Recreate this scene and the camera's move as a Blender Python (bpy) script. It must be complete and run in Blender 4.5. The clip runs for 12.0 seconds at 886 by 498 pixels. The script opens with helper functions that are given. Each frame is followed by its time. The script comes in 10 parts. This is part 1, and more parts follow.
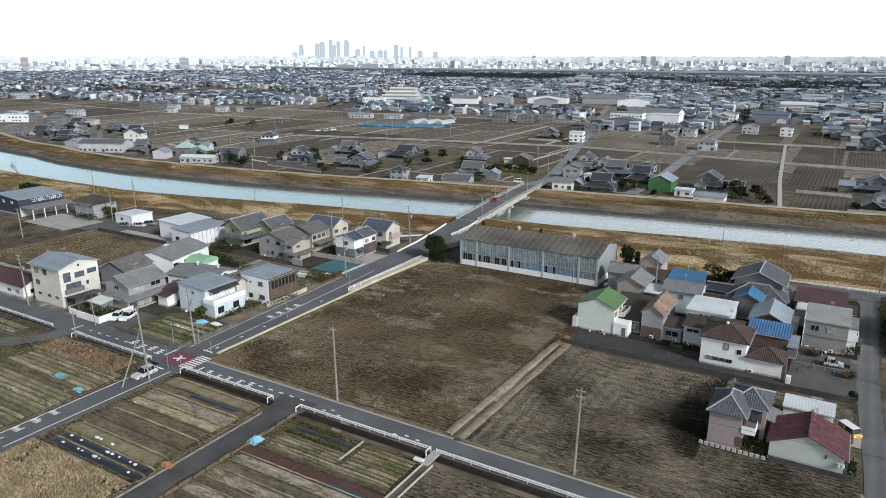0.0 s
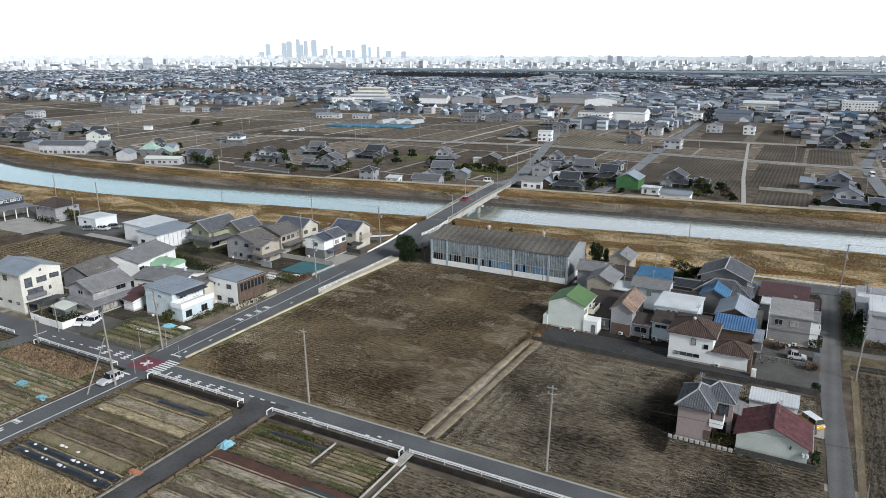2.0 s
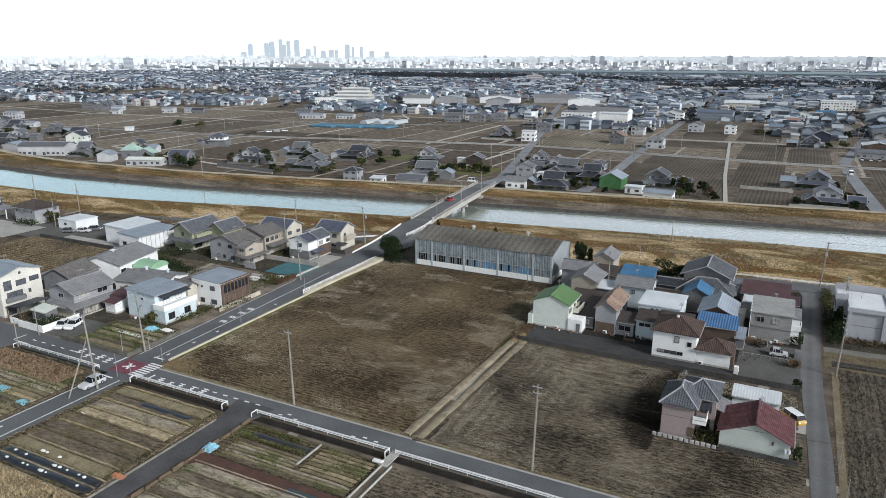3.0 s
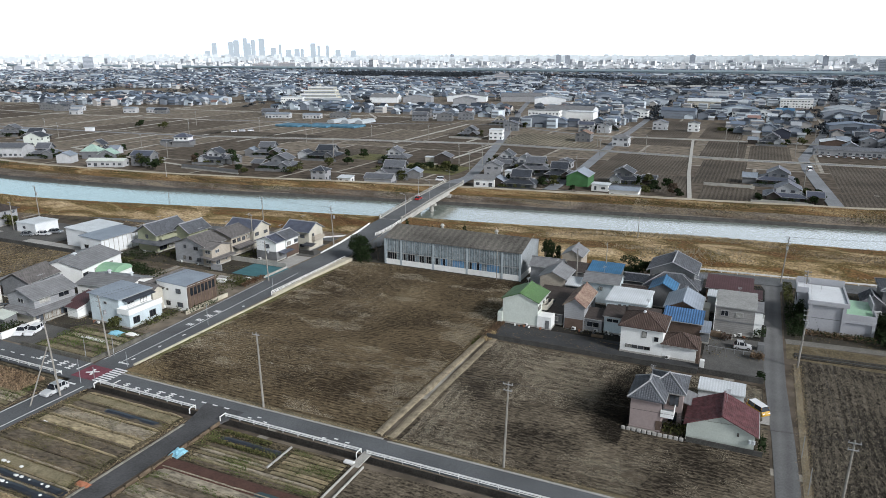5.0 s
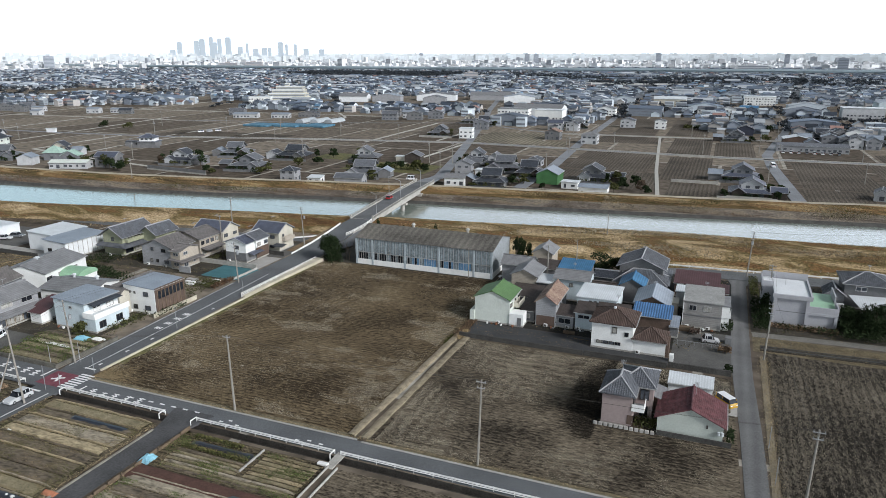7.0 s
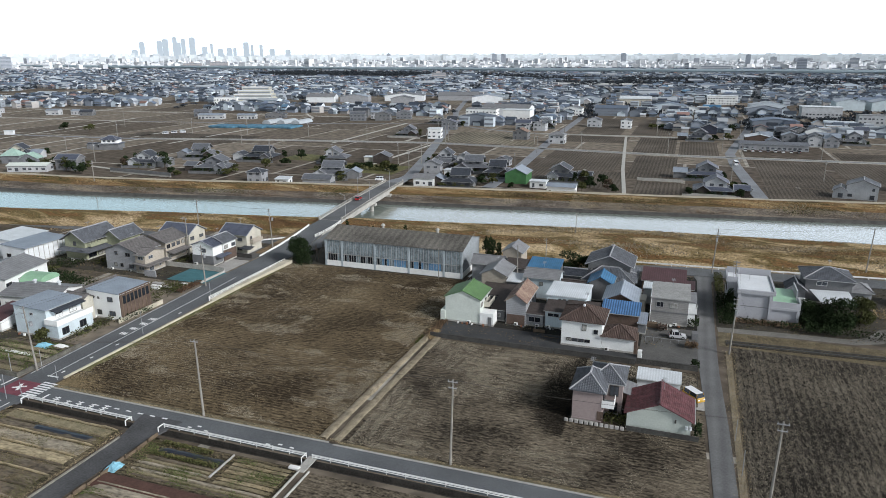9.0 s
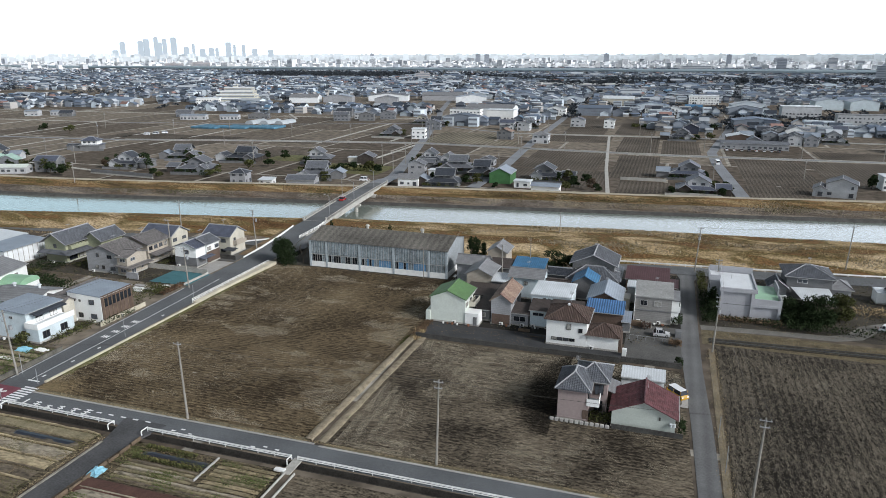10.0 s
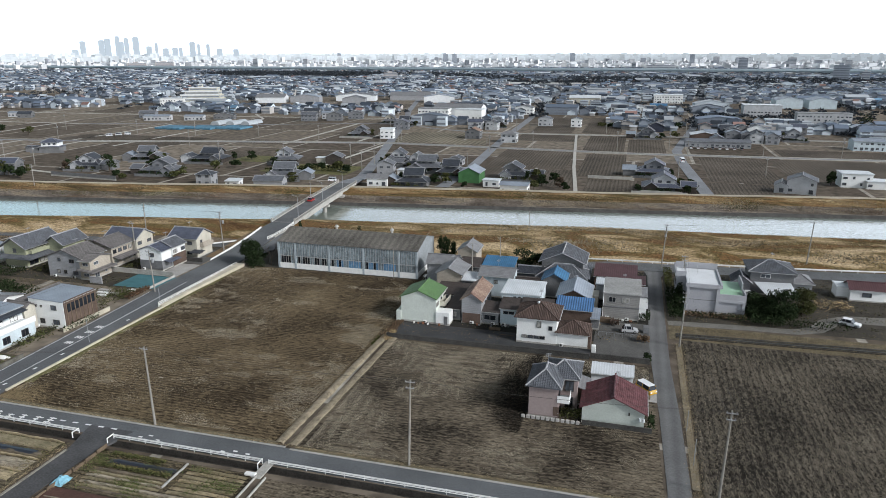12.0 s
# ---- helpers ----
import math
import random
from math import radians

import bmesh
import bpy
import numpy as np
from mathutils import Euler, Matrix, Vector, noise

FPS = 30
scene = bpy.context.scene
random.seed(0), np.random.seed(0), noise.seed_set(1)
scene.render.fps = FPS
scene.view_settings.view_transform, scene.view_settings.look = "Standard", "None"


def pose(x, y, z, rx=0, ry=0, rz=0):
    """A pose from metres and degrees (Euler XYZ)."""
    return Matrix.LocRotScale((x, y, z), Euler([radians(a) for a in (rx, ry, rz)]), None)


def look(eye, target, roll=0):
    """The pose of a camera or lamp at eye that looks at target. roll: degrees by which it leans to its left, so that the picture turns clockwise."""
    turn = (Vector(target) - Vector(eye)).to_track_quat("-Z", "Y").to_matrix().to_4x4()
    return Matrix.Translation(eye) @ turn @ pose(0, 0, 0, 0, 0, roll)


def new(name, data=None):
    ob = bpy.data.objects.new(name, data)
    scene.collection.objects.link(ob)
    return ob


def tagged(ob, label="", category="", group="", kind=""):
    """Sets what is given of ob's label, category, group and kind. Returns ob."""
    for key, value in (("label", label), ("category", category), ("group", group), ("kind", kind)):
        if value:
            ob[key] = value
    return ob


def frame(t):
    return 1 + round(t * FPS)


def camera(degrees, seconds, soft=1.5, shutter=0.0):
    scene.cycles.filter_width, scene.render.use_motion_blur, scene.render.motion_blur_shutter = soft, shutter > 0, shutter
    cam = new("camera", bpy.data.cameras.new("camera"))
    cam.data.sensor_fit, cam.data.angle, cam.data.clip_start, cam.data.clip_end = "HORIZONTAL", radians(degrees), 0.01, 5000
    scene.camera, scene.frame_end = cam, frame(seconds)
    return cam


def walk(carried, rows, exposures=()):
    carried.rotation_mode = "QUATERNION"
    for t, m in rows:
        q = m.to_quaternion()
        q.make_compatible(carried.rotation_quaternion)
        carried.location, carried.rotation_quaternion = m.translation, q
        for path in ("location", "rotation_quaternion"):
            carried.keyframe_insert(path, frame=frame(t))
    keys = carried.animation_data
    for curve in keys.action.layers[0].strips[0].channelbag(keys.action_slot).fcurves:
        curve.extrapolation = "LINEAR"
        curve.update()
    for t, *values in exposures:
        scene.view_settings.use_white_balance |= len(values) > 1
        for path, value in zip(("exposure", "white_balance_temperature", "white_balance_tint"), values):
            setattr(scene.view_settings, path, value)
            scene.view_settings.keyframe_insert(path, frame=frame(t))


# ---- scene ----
# ---------------------------------------------------------------- camera and walk
cam = camera(65.1, 12.0, soft=0.8)
EYE_Z = 55.95
TURN = [(0.0, 30.78, 74.42, 0.05), (0.5, 30.18, 74.41, 0.05), (1.0, 29.56, 74.40, 0.05), (1.5, 28.92, 74.40, 0.05),
        (2.0, 28.26, 74.40, 0.05), (2.5, 27.61, 74.41, 0.05), (3.0, 26.95, 74.41, 0.05), (5.0, 24.31, 74.33, 0.04),
        (5.5, 23.66, 74.29, 0.02), (6.0, 23.07, 74.26, 0.01), (6.5, 22.46, 74.24, -0.01), (7.0, 21.87, 74.24, -0.03),
        (9.0, 19.29, 74.26, -0.04), (9.5, 18.65, 74.27, -0.04), (10.0, 17.99, 74.27, -0.04), (10.5, 17.34, 74.27, -0.04),
        (11.0, 16.68, 74.25, -0.03), (11.5, 16.05, 74.25, -0.03), (12.0, 15.41, 74.24, -0.04)]   # time, heading, tilt, roll
walk(cam, [(t, pose(0, 0, EYE_Z, tilt, 0, turn) @ Matrix.Rotation(radians(roll), 4, "Z")) for t, turn, tilt, roll in TURN])

# ---------------------------------------------------------------- sky and sun
SUN_AZ, SUN_EL = 108.0, 30.0     # degrees clockwise from +Y, and above the horizon
world = bpy.data.worlds.new("overcast_sky")
scene.world = world
world.use_nodes = True
wn, wl = world.node_tree.nodes, world.node_tree.links
wn.clear()
sky = wn.new("ShaderNodeTexSky")
sky.sky_type, sky.sun_disc = "NISHITA", False
sky.sun_elevation, sky.sun_rotation = radians(SUN_EL), radians(SUN_AZ)
sky.air_density, sky.dust_density = 1.2, 3.0
dim = wn.new("ShaderNodeVectorMath")
dim.operation = "SCALE"
dim.inputs["Scale"].default_value = 0.09
coord = wn.new("ShaderNodeTexCoord")
stretch = wn.new("ShaderNodeMapping")
stretch.inputs["Scale"].default_value = (1.0, 1.0, 5.0)
cloud = wn.new("ShaderNodeTexNoise")
cloud.inputs["Scale"].default_value, cloud.inputs["Detail"].default_value = 3.0, 5.0
tone = wn.new("ShaderNodeValToRGB")
tone.color_ramp.elements[0].position, tone.color_ramp.elements[0].color = 0.30, (0.83, 0.955, 1.09, 1)
tone.color_ramp.elements[1].position, tone.color_ramp.elements[1].color = 0.55, (0.915, 1.02, 1.15, 1)
split = wn.new("ShaderNodeSeparateXYZ")
height = wn.new("ShaderNodeMapRange")          # thick cloud overhead, bright haze at the rim
height.interpolation_type = "SMOOTHSTEP"
height.inputs["From Min"].default_value, height.inputs["From Max"].default_value = 0.08, 0.42
height.inputs["To Min"].default_value, height.inputs["To Max"].default_value = 1.58, 0.20
toward = wn.new("ShaderNodeVectorMath")        # brighter on the sun's side
toward.operation = "DOT_PRODUCT"
toward.inputs[1].default_value = (math.sin(radians(SUN_AZ - 35)), math.cos(radians(SUN_AZ - 35)), 0.0)
side = wn.new("ShaderNodeMapRange")
side.inputs["From Min"].default_value, side.inputs["From Max"].default_value = -1.0, 1.0
side.inputs["To Min"].default_value, side.inputs["To Max"].default_value = 0.70, 1.90
both = wn.new("ShaderNodeMath")
both.operation = "MULTIPLY"
glow = wn.new("ShaderNodeVectorMath")
glow.operation = "SCALE"
cover = wn.new("ShaderNodeMix")
cover.data_type = "RGBA"
cover.inputs["Factor"].default_value = 0.9
back = wn.new("ShaderNodeBackground")
back.inputs["Strength"].default_value = 1.0
wout = wn.new("ShaderNodeOutputWorld")
wl.new(sky.outputs["Color"], dim.inputs[0])
wl.new(coord.outputs["Generated"], stretch.inputs["Vector"])
wl.new(stretch.outputs["Vector"], cloud.inputs["Vector"])
wl.new(cloud.outputs["Fac"], tone.inputs["Fac"])
wl.new(coord.outputs["Generated"], split.inputs[0])
wl.new(split.outputs["Z"], height.inputs["Value"])
wl.new(coord.outputs["Generated"], toward.inputs[0])
wl.new(toward.outputs["Value"], side.inputs["Value"])
wl.new(height.outputs["Result"], both.inputs[0])
wl.new(side.outputs["Result"], both.inputs[1])
wl.new(tone.outputs["Color"], glow.inputs[0])
wl.new(both.outputs[0], glow.inputs["Scale"])
wl.new(dim.outputs["Vector"], cover.inputs["A"])
west = wn.new("ShaderNodeVectorMath")          # thinner, bluer cloud in the west above the haze
west.operation = "DOT_PRODUCT"
west.inputs[1].default_value = (-0.95, 0.3, 0.0)
thin = wn.new("ShaderNodeMapRange")
thin.interpolation_type = "SMOOTHSTEP"
thin.inputs["From Min"].default_value, thin.inputs["From Max"].default_value = 0.55, 0.92
above = wn.new("ShaderNodeMapRange")
above.inputs["From Min"].default_value, above.inputs["From Max"].default_value = 0.075, 0.13
gap = wn.new("ShaderNodeMath")
gap.operation = "MULTIPLY"
blue = wn.new("ShaderNodeMix")
blue.data_type, blue.blend_type = "RGBA", "MULTIPLY"
blue.inputs["B"].default_value = (0.74, 0.95, 0.99, 1)
wl.new(coord.outputs["Generated"], west.inputs[0])
wl.new(west.outputs["Value"], thin.inputs["Value"])
wl.new(split.outputs["Z"], above.inputs["Value"])
wl.new(thin.outputs["Result"], gap.inputs[0])
wl.new(above.outputs["Result"], gap.inputs[1])
wl.new(gap.outputs[0], blue.inputs["Factor"])
wl.new(glow.outputs["Vector"], blue.inputs["A"])
wl.new(blue.outputs["Result"], cover.inputs["B"])
wl.new(cover.outputs["Result"], back.inputs["Color"])
wl.new(back.outputs["Background"], wout.inputs["Surface"])

sun_data = bpy.data.lights.new("sun", "SUN")
sun_data.energy, sun_data.angle, sun_data.color = 3.85, radians(12), (0.985, 0.985, 1.0)
sun = new("sun", sun_data)
az, el = radians(SUN_AZ), radians(SUN_EL)
sun.matrix_world = look((0, 0, 300), (-300 * math.sin(az), -300 * math.cos(az), 300 - 300 * math.tan(el)))


# ---------------------------------------------------------------- materials
def mat(name, rgb, rough=0.85, var=0.25, scale=0.6, fine=8.0, bump=0.0, metal=0.0, stripe=None, spec=0.3, rgb2=None, each=0.0, grain=(1, 1, 1)):
    """A worn surface in metres: blotches at `scale` per metre, grain at `fine`; stripe = (axis, period, depth, contrast)."""
    m = bpy.data.materials.new(name)
    m.use_nodes = True
    n, l = m.node_tree.nodes, m.node_tree.links
    bsdf = n["Principled BSDF"]
    bsdf.inputs["Roughness"].default_value, bsdf.inputs["Metallic"].default_value = rough, metal
    bsdf.inputs["Specular IOR Level"].default_value = spec
    geo = n.new("ShaderNodeNewGeometry")
    big, small = n.new("ShaderNodeTexNoise"), n.new("ShaderNodeTexNoise")
    big.inputs["Scale"].default_value, big.inputs["Detail"].default_value = scale, 4
    small.inputs["Scale"].default_value, small.inputs["Detail"].default_value = fine, 3
    scaled = n.new("ShaderNodeVectorMath")
    scaled.operation = "MULTIPLY"
    scaled.inputs[1].default_value = grain
    l.new(geo.outputs["Position"], scaled.inputs[0])
    l.new(scaled.outputs["Vector"], big.inputs["Vector"])
    l.new(scaled.outputs["Vector"], small.inputs["Vector"])
    add = n.new("ShaderNodeMath")
    add.operation = "ADD"
    l.new(big.outputs["Fac"], add.inputs[0])
    l.new(small.outputs["Fac"], add.inputs[1])
    ramp = n.new("ShaderNodeMapRange")
    ramp.inputs["From Min"].default_value, ramp.inputs["From Max"].default_value = 0.7, 1.3
    l.new(add.outputs[0], ramp.inputs["Value"])
    mix = n.new("ShaderNodeMix")
    mix.data_type = "RGBA"
    c2 = rgb2 or tuple(min(1, c * (1 + var)) for c in rgb)
    c1 = rgb if rgb2 else tuple(c * (1 - var) for c in rgb)
    mix.inputs["A"].default_value, mix.inputs["B"].default_value = (*c1, 1), (*c2, 1)
    l.new(ramp.outputs["Result"], mix.inputs["Factor"])
    colour, height = mix.outputs["Result"], add.outputs[0]
    if stripe:
        axis, period, depth, contrast = stripe
        xyz = n.new("ShaderNodeSeparateXYZ")
        l.new(geo.outputs["Position"], xyz.inputs[0])
        turn = n.new("ShaderNodeMath")
        turn.operation = "MULTIPLY"
        turn.inputs[1].default_value = 2 * math.pi / period
        l.new(xyz.outputs[axis], turn.inputs[0])
        wave = n.new("ShaderNodeMath")
        wave.operation = "SINE"
        l.new(turn.outputs[0], wave.inputs[0])
        shade = n.new("ShaderNodeMapRange")
        shade.inputs["From Min"].default_value = -1
        shade.inputs["To Min"].default_value, shade.inputs["To Max"].default_value = 1 - contrast, 1 + contrast * 0.5
        l.new(wave.outputs[0], shade.inputs["Value"])
        tint = n.new("ShaderNodeVectorMath")
        tint.operation = "SCALE"
        l.new(colour, tint.inputs[0])
        l.new(shade.outputs["Result"], tint.inputs["Scale"])
        colour = tint.outputs["Vector"]
        up = n.new("ShaderNodeMath")
        up.operation = "MULTIPLY_ADD"
        up.inputs[1].default_value = depth
        l.new(wave.outputs[0], up.inputs[0])
        l.new(add.outputs[0], up.inputs[2])
        height = up.outputs[0]
    if each:
        info = n.new("ShaderNodeNewGeometry")
        rnd = n.new("ShaderNodeMapRange")
        rnd.inputs["To Min"].default_value, rnd.inputs["To Max"].default_value = 1 - each, 1 + each
        l.new(info.outputs["Random Per Island"], rnd.inputs["Value"])
        tint2 = n.new("ShaderNodeVectorMath")
        tint2.operation = "SCALE"
        l.new(colour, tint2.inputs[0])
        l.new(rnd.outputs["Result"], tint2.inputs["Scale"])
        colour = tint2.outputs["Vector"]
    l.new(colour, bsdf.inputs["Base Color"])
    if bump:
        b = n.new("ShaderNodeBump")
        b.inputs["Strength"].default_value, b.inputs["Distance"].default_value = 0.8, bump
        l.new(height, b.inputs["Height"])
        l.new(b.outputs["Normal"], bsdf.inputs["Normal"])
    return m


def soil(name, dark, light, row_axis, period, contrast=0.35, patch=0.06, straw=0.5):
    """Ploughed earth with straw: furrows across row_axis, wandering patches and clods."""
    m = bpy.data.materials.new(name)
    m.use_nodes = True
    n, l = m.node_tree.nodes, m.node_tree.links
    bsdf = n["Principled BSDF"]
    bsdf.inputs["Roughness"].default_value, bsdf.inputs["Specular IOR Level"].default_value = 1.0, 0.1
    geo = n.new("ShaderNodeNewGeometry")
    stretch = n.new("ShaderNodeMapping")
    stretch.inputs["Scale"].default_value = (0.35, 1, 1) if row_axis == "Y" else (1, 0.35, 1)
    l.new(geo.outputs["Position"], stretch.inputs["Vector"])
    patches, clods, grain = (n.new("ShaderNodeTexNoise") for _ in range(3))
    for node, s, d, src in ((patches, patch, 5, geo.outputs["Position"]), (clods, 2.3, 4, stretch.outputs["Vector"]), (grain, 7.0, 4, stretch.outputs["Vector"])):
        node.inputs["Scale"].default_value, node.inputs["Detail"].default_value = s, d
        l.new(src, node.inputs["Vector"])
    xyz = n.new("ShaderNodeSeparateXYZ")
    l.new(geo.outputs["Position"], xyz.inputs[0])
    bend = n.new("ShaderNodeMath")
    bend.operation = "MULTIPLY_ADD"
    bend.inputs[1].default_value = 0.55
    l.new(clods.outputs["Fac"], bend.inputs[0])
    l.new(xyz.outputs[row_axis], bend.inputs[2])
    turn = n.new("ShaderNodeMath")
    turn.operation = "MULTIPLY"
    turn.inputs[1].default_value = 2 * math.pi / period
    l.new(bend.outputs[0], turn.inputs[0])
    wave = n.new("ShaderNodeMath")
    wave.operation = "SINE"
    l.new(turn.outputs[0], wave.inputs[0])
    total = n.new("ShaderNodeMath")
    total.operation = "MULTIPLY_ADD"
    total.inputs[1].default_value = contrast * 0.3
    l.new(wave.outputs[0], total.inputs[0])
    s1 = n.new("ShaderNodeMath")
    s1.operation = "ADD"
    l.new(clods.outputs["Fac"], s1.inputs[0])
    l.new(grain.outputs["Fac"], s1.inputs[1])
    s2 = n.new("ShaderNodeMath")
    s2.operation = "MULTIPLY_ADD"
    s2.inputs[1].default_value = 0.9
    l.new(patches.outputs["Fac"], s2.inputs[0])
    l.new(s1.outputs[0], s2.inputs[2])
    l.new(s2.outputs[0], total.inputs[2])
    ramp = n.new("ShaderNodeMapRange")
    ramp.inputs["From Min"].default_value, ramp.inputs["From Max"].default_value = 1.47 - 0.4 * straw, 2.12 - 0.4 * straw
    l.new(total.outputs[0], ramp.inputs["Value"])
    mix = n.new("ShaderNodeMix")
    mix.data_type = "RGBA"
    mix.inputs["A"].default_value, mix.inputs["B"].default_value = (*dark, 1), (*light, 1)
    l.new(ramp.outputs["Result"], mix.inputs["Factor"])
    l.new(mix.outputs["Result"], bsdf.inputs["Base Color"])
    b = n.new("ShaderNodeBump")
    b.inputs["Strength"].default_value, b.inputs["Distance"].default_value = 1.0, 0.12
    l.new(total.outputs[0], b.inputs["Height"])
    l.new(b.outputs["Normal"], bsdf.inputs["Normal"])
    return m


def plots(name, dark, light, line, sx, sy):
    """Far farmland: plots of sx by sy metres, each with its own tone, with paler banks between."""
    m = bpy.data.materials.new(name)
    m.use_nodes = True
    n, l = m.node_tree.nodes, m.node_tree.links
    bsdf = n["Principled BSDF"]
    bsdf.inputs["Roughness"].default_value, bsdf.inputs["Specular IOR Level"].default_value = 1.0, 0.1
    geo = n.new("ShaderNodeNewGeometry")
    brick = n.new("ShaderNodeTexBrick")
    brick.inputs["Scale"].default_value = 1.0
    brick.inputs["Brick Width"].default_value, brick.inputs["Row Height"].default_value = sx, sy
    brick.inputs["Mortar Size"].default_value, brick.inputs["Mortar Smooth"].default_value = 1.1, 0.4
    brick.offset = 0.35
    brick.inputs["Color1"].default_value, brick.inputs["Color2"].default_value = (*dark, 1), (*light, 1)
    brick.inputs["Mortar"].default_value = (*line, 1)
    l.new(geo.outputs["Position"], brick.inputs["Vector"])
    rough = n.new("ShaderNodeTexNoise")
    rough.inputs["Scale"].default_value, rough.inputs["Detail"].default_value = 0.25, 6
    l.new(geo.outputs["Position"], rough.inputs["Vector"])
    ramp = n.new("ShaderNodeMapRange")
    ramp.inputs["From Min"].default_value, ramp.inputs["From Max"].default_value = 0.3, 0.7
    ramp.inputs["To Min"].default_value, ramp.inputs["To Max"].default_value = 0.55, 1.6
    l.new(rough.outputs["Fac"], ramp.inputs["Value"])
    tint = n.new("ShaderNodeVectorMath")
    tint.operation = "SCALE"
    l.new(brick.outputs["Color"], tint.inputs[0])
    l.new(ramp.outputs["Result"], tint.inputs["Scale"])
    l.new(tint.outputs["Vector"], bsdf.inputs["Base Color"])
    return m


FARMLAND = plots("farmland", (0.076, 0.061, 0.047), (0.178, 0.150, 0.118), (0.28, 0.258, 0.222), 47, 96)
SOIL = soil("ploughed_soil", (0.028, 0.0195, 0.0115), (0.255, 0.197, 0.120), "Y", 0.8, contrast=0.24, patch=0.06)
SOIL_STRAW = soil("strawy_soil", (0.020, 0.0158, 0.0115), (0.235, 0.196, 0.143), "Y", 0.8, contrast=0.14, patch=0.09, straw=0.62)
SOIL_ROWS = soil("drilled_soil", (0.0205, 0.0175, 0.014), (0.195, 0.168, 0.128), "X", 1.4, contrast=0.22, patch=0.07, straw=0.6)
SOIL_GARDEN = soil("garden_soil", (0.024, 0.020, 0.014), (0.19, 0.16, 0.108), "Y", 0.8, patch=0.12, straw=0.6)
EARTH_PALE = mat("pale_earth", (0.215, 0.185, 0.135), 1.0, 0.4, 0.3, 3.0, 0.06)
DRY_GRASS_DARK = mat("brown_grass", (0.060, 0.042, 0.026), 1.0, 0, 0.22, 1.4, 0.3, rgb2=(0.235, 0.165, 0.095), grain=(0.3, 1, 1))
GRASS_GREEN = mat("green_grass", (0.05, 0.06, 0.02), 1.0, 0, 0.5, 4.0, 0.1, rgb2=(0.17, 0.15, 0.06))
ASPHALT = mat("asphalt", (0.105, 0.111, 0.117), 0.9, 0.30, 0.10, 5.0, 0.01)
ASPHALT_OLD = mat("old_asphalt", (0.112, 0.116, 0.120), 0.9, 0.35, 0.12, 4.0, 0.01)
CONCRETE = mat("concrete", (0.36, 0.35, 0.32), 0.9, 0.25, 0.4, 5.0, 0.02)
CONCRETE_DARK = mat("stained_concrete", (0.06, 0.058, 0.054), 0.95, 0.4, 0.5, 4.0, 0.03)
PAINT_WHITE = mat("white_paint", (0.74, 0.74, 0.72), 0.6, 0.1, 1.0, 9.0)
LINE_WHITE = mat("road_line_paint", (0.70, 0.71, 0.70), 0.8, 0.2, 2.0, 14.0)
RED_ROAD = mat("red_road_coating", (0.165, 0.052, 0.068), 0.9, 0.3, 0.6, 6.0)
GLASS = mat("dark_window_glass", (0.018, 0.021, 0.026), 0.12, 0.3, 0.5, 1.0, spec=0.4)
ALU = mat("aluminium", (0.45, 0.45, 0.44), 0.4, 0.15, 2.0, 10.0, metal=0.6)
FRAME_DARK = mat("bronze_sash", (0.06, 0.055, 0.05), 0.5, 0.2, 2.0, 9.0)
POLE = mat("pole_concrete", (0.245, 0.23, 0.205), 0.9, 0.25, 0.8, 6.0)
STEEL = mat("galvanised_steel", (0.35, 0.36, 0.37), 0.5, 0.2, 1.0, 6.0, metal=0.5)
WOOD = mat("weathered_wood", (0.13, 0.095, 0.065), 0.9, 0.35, 0.9, 9.0)
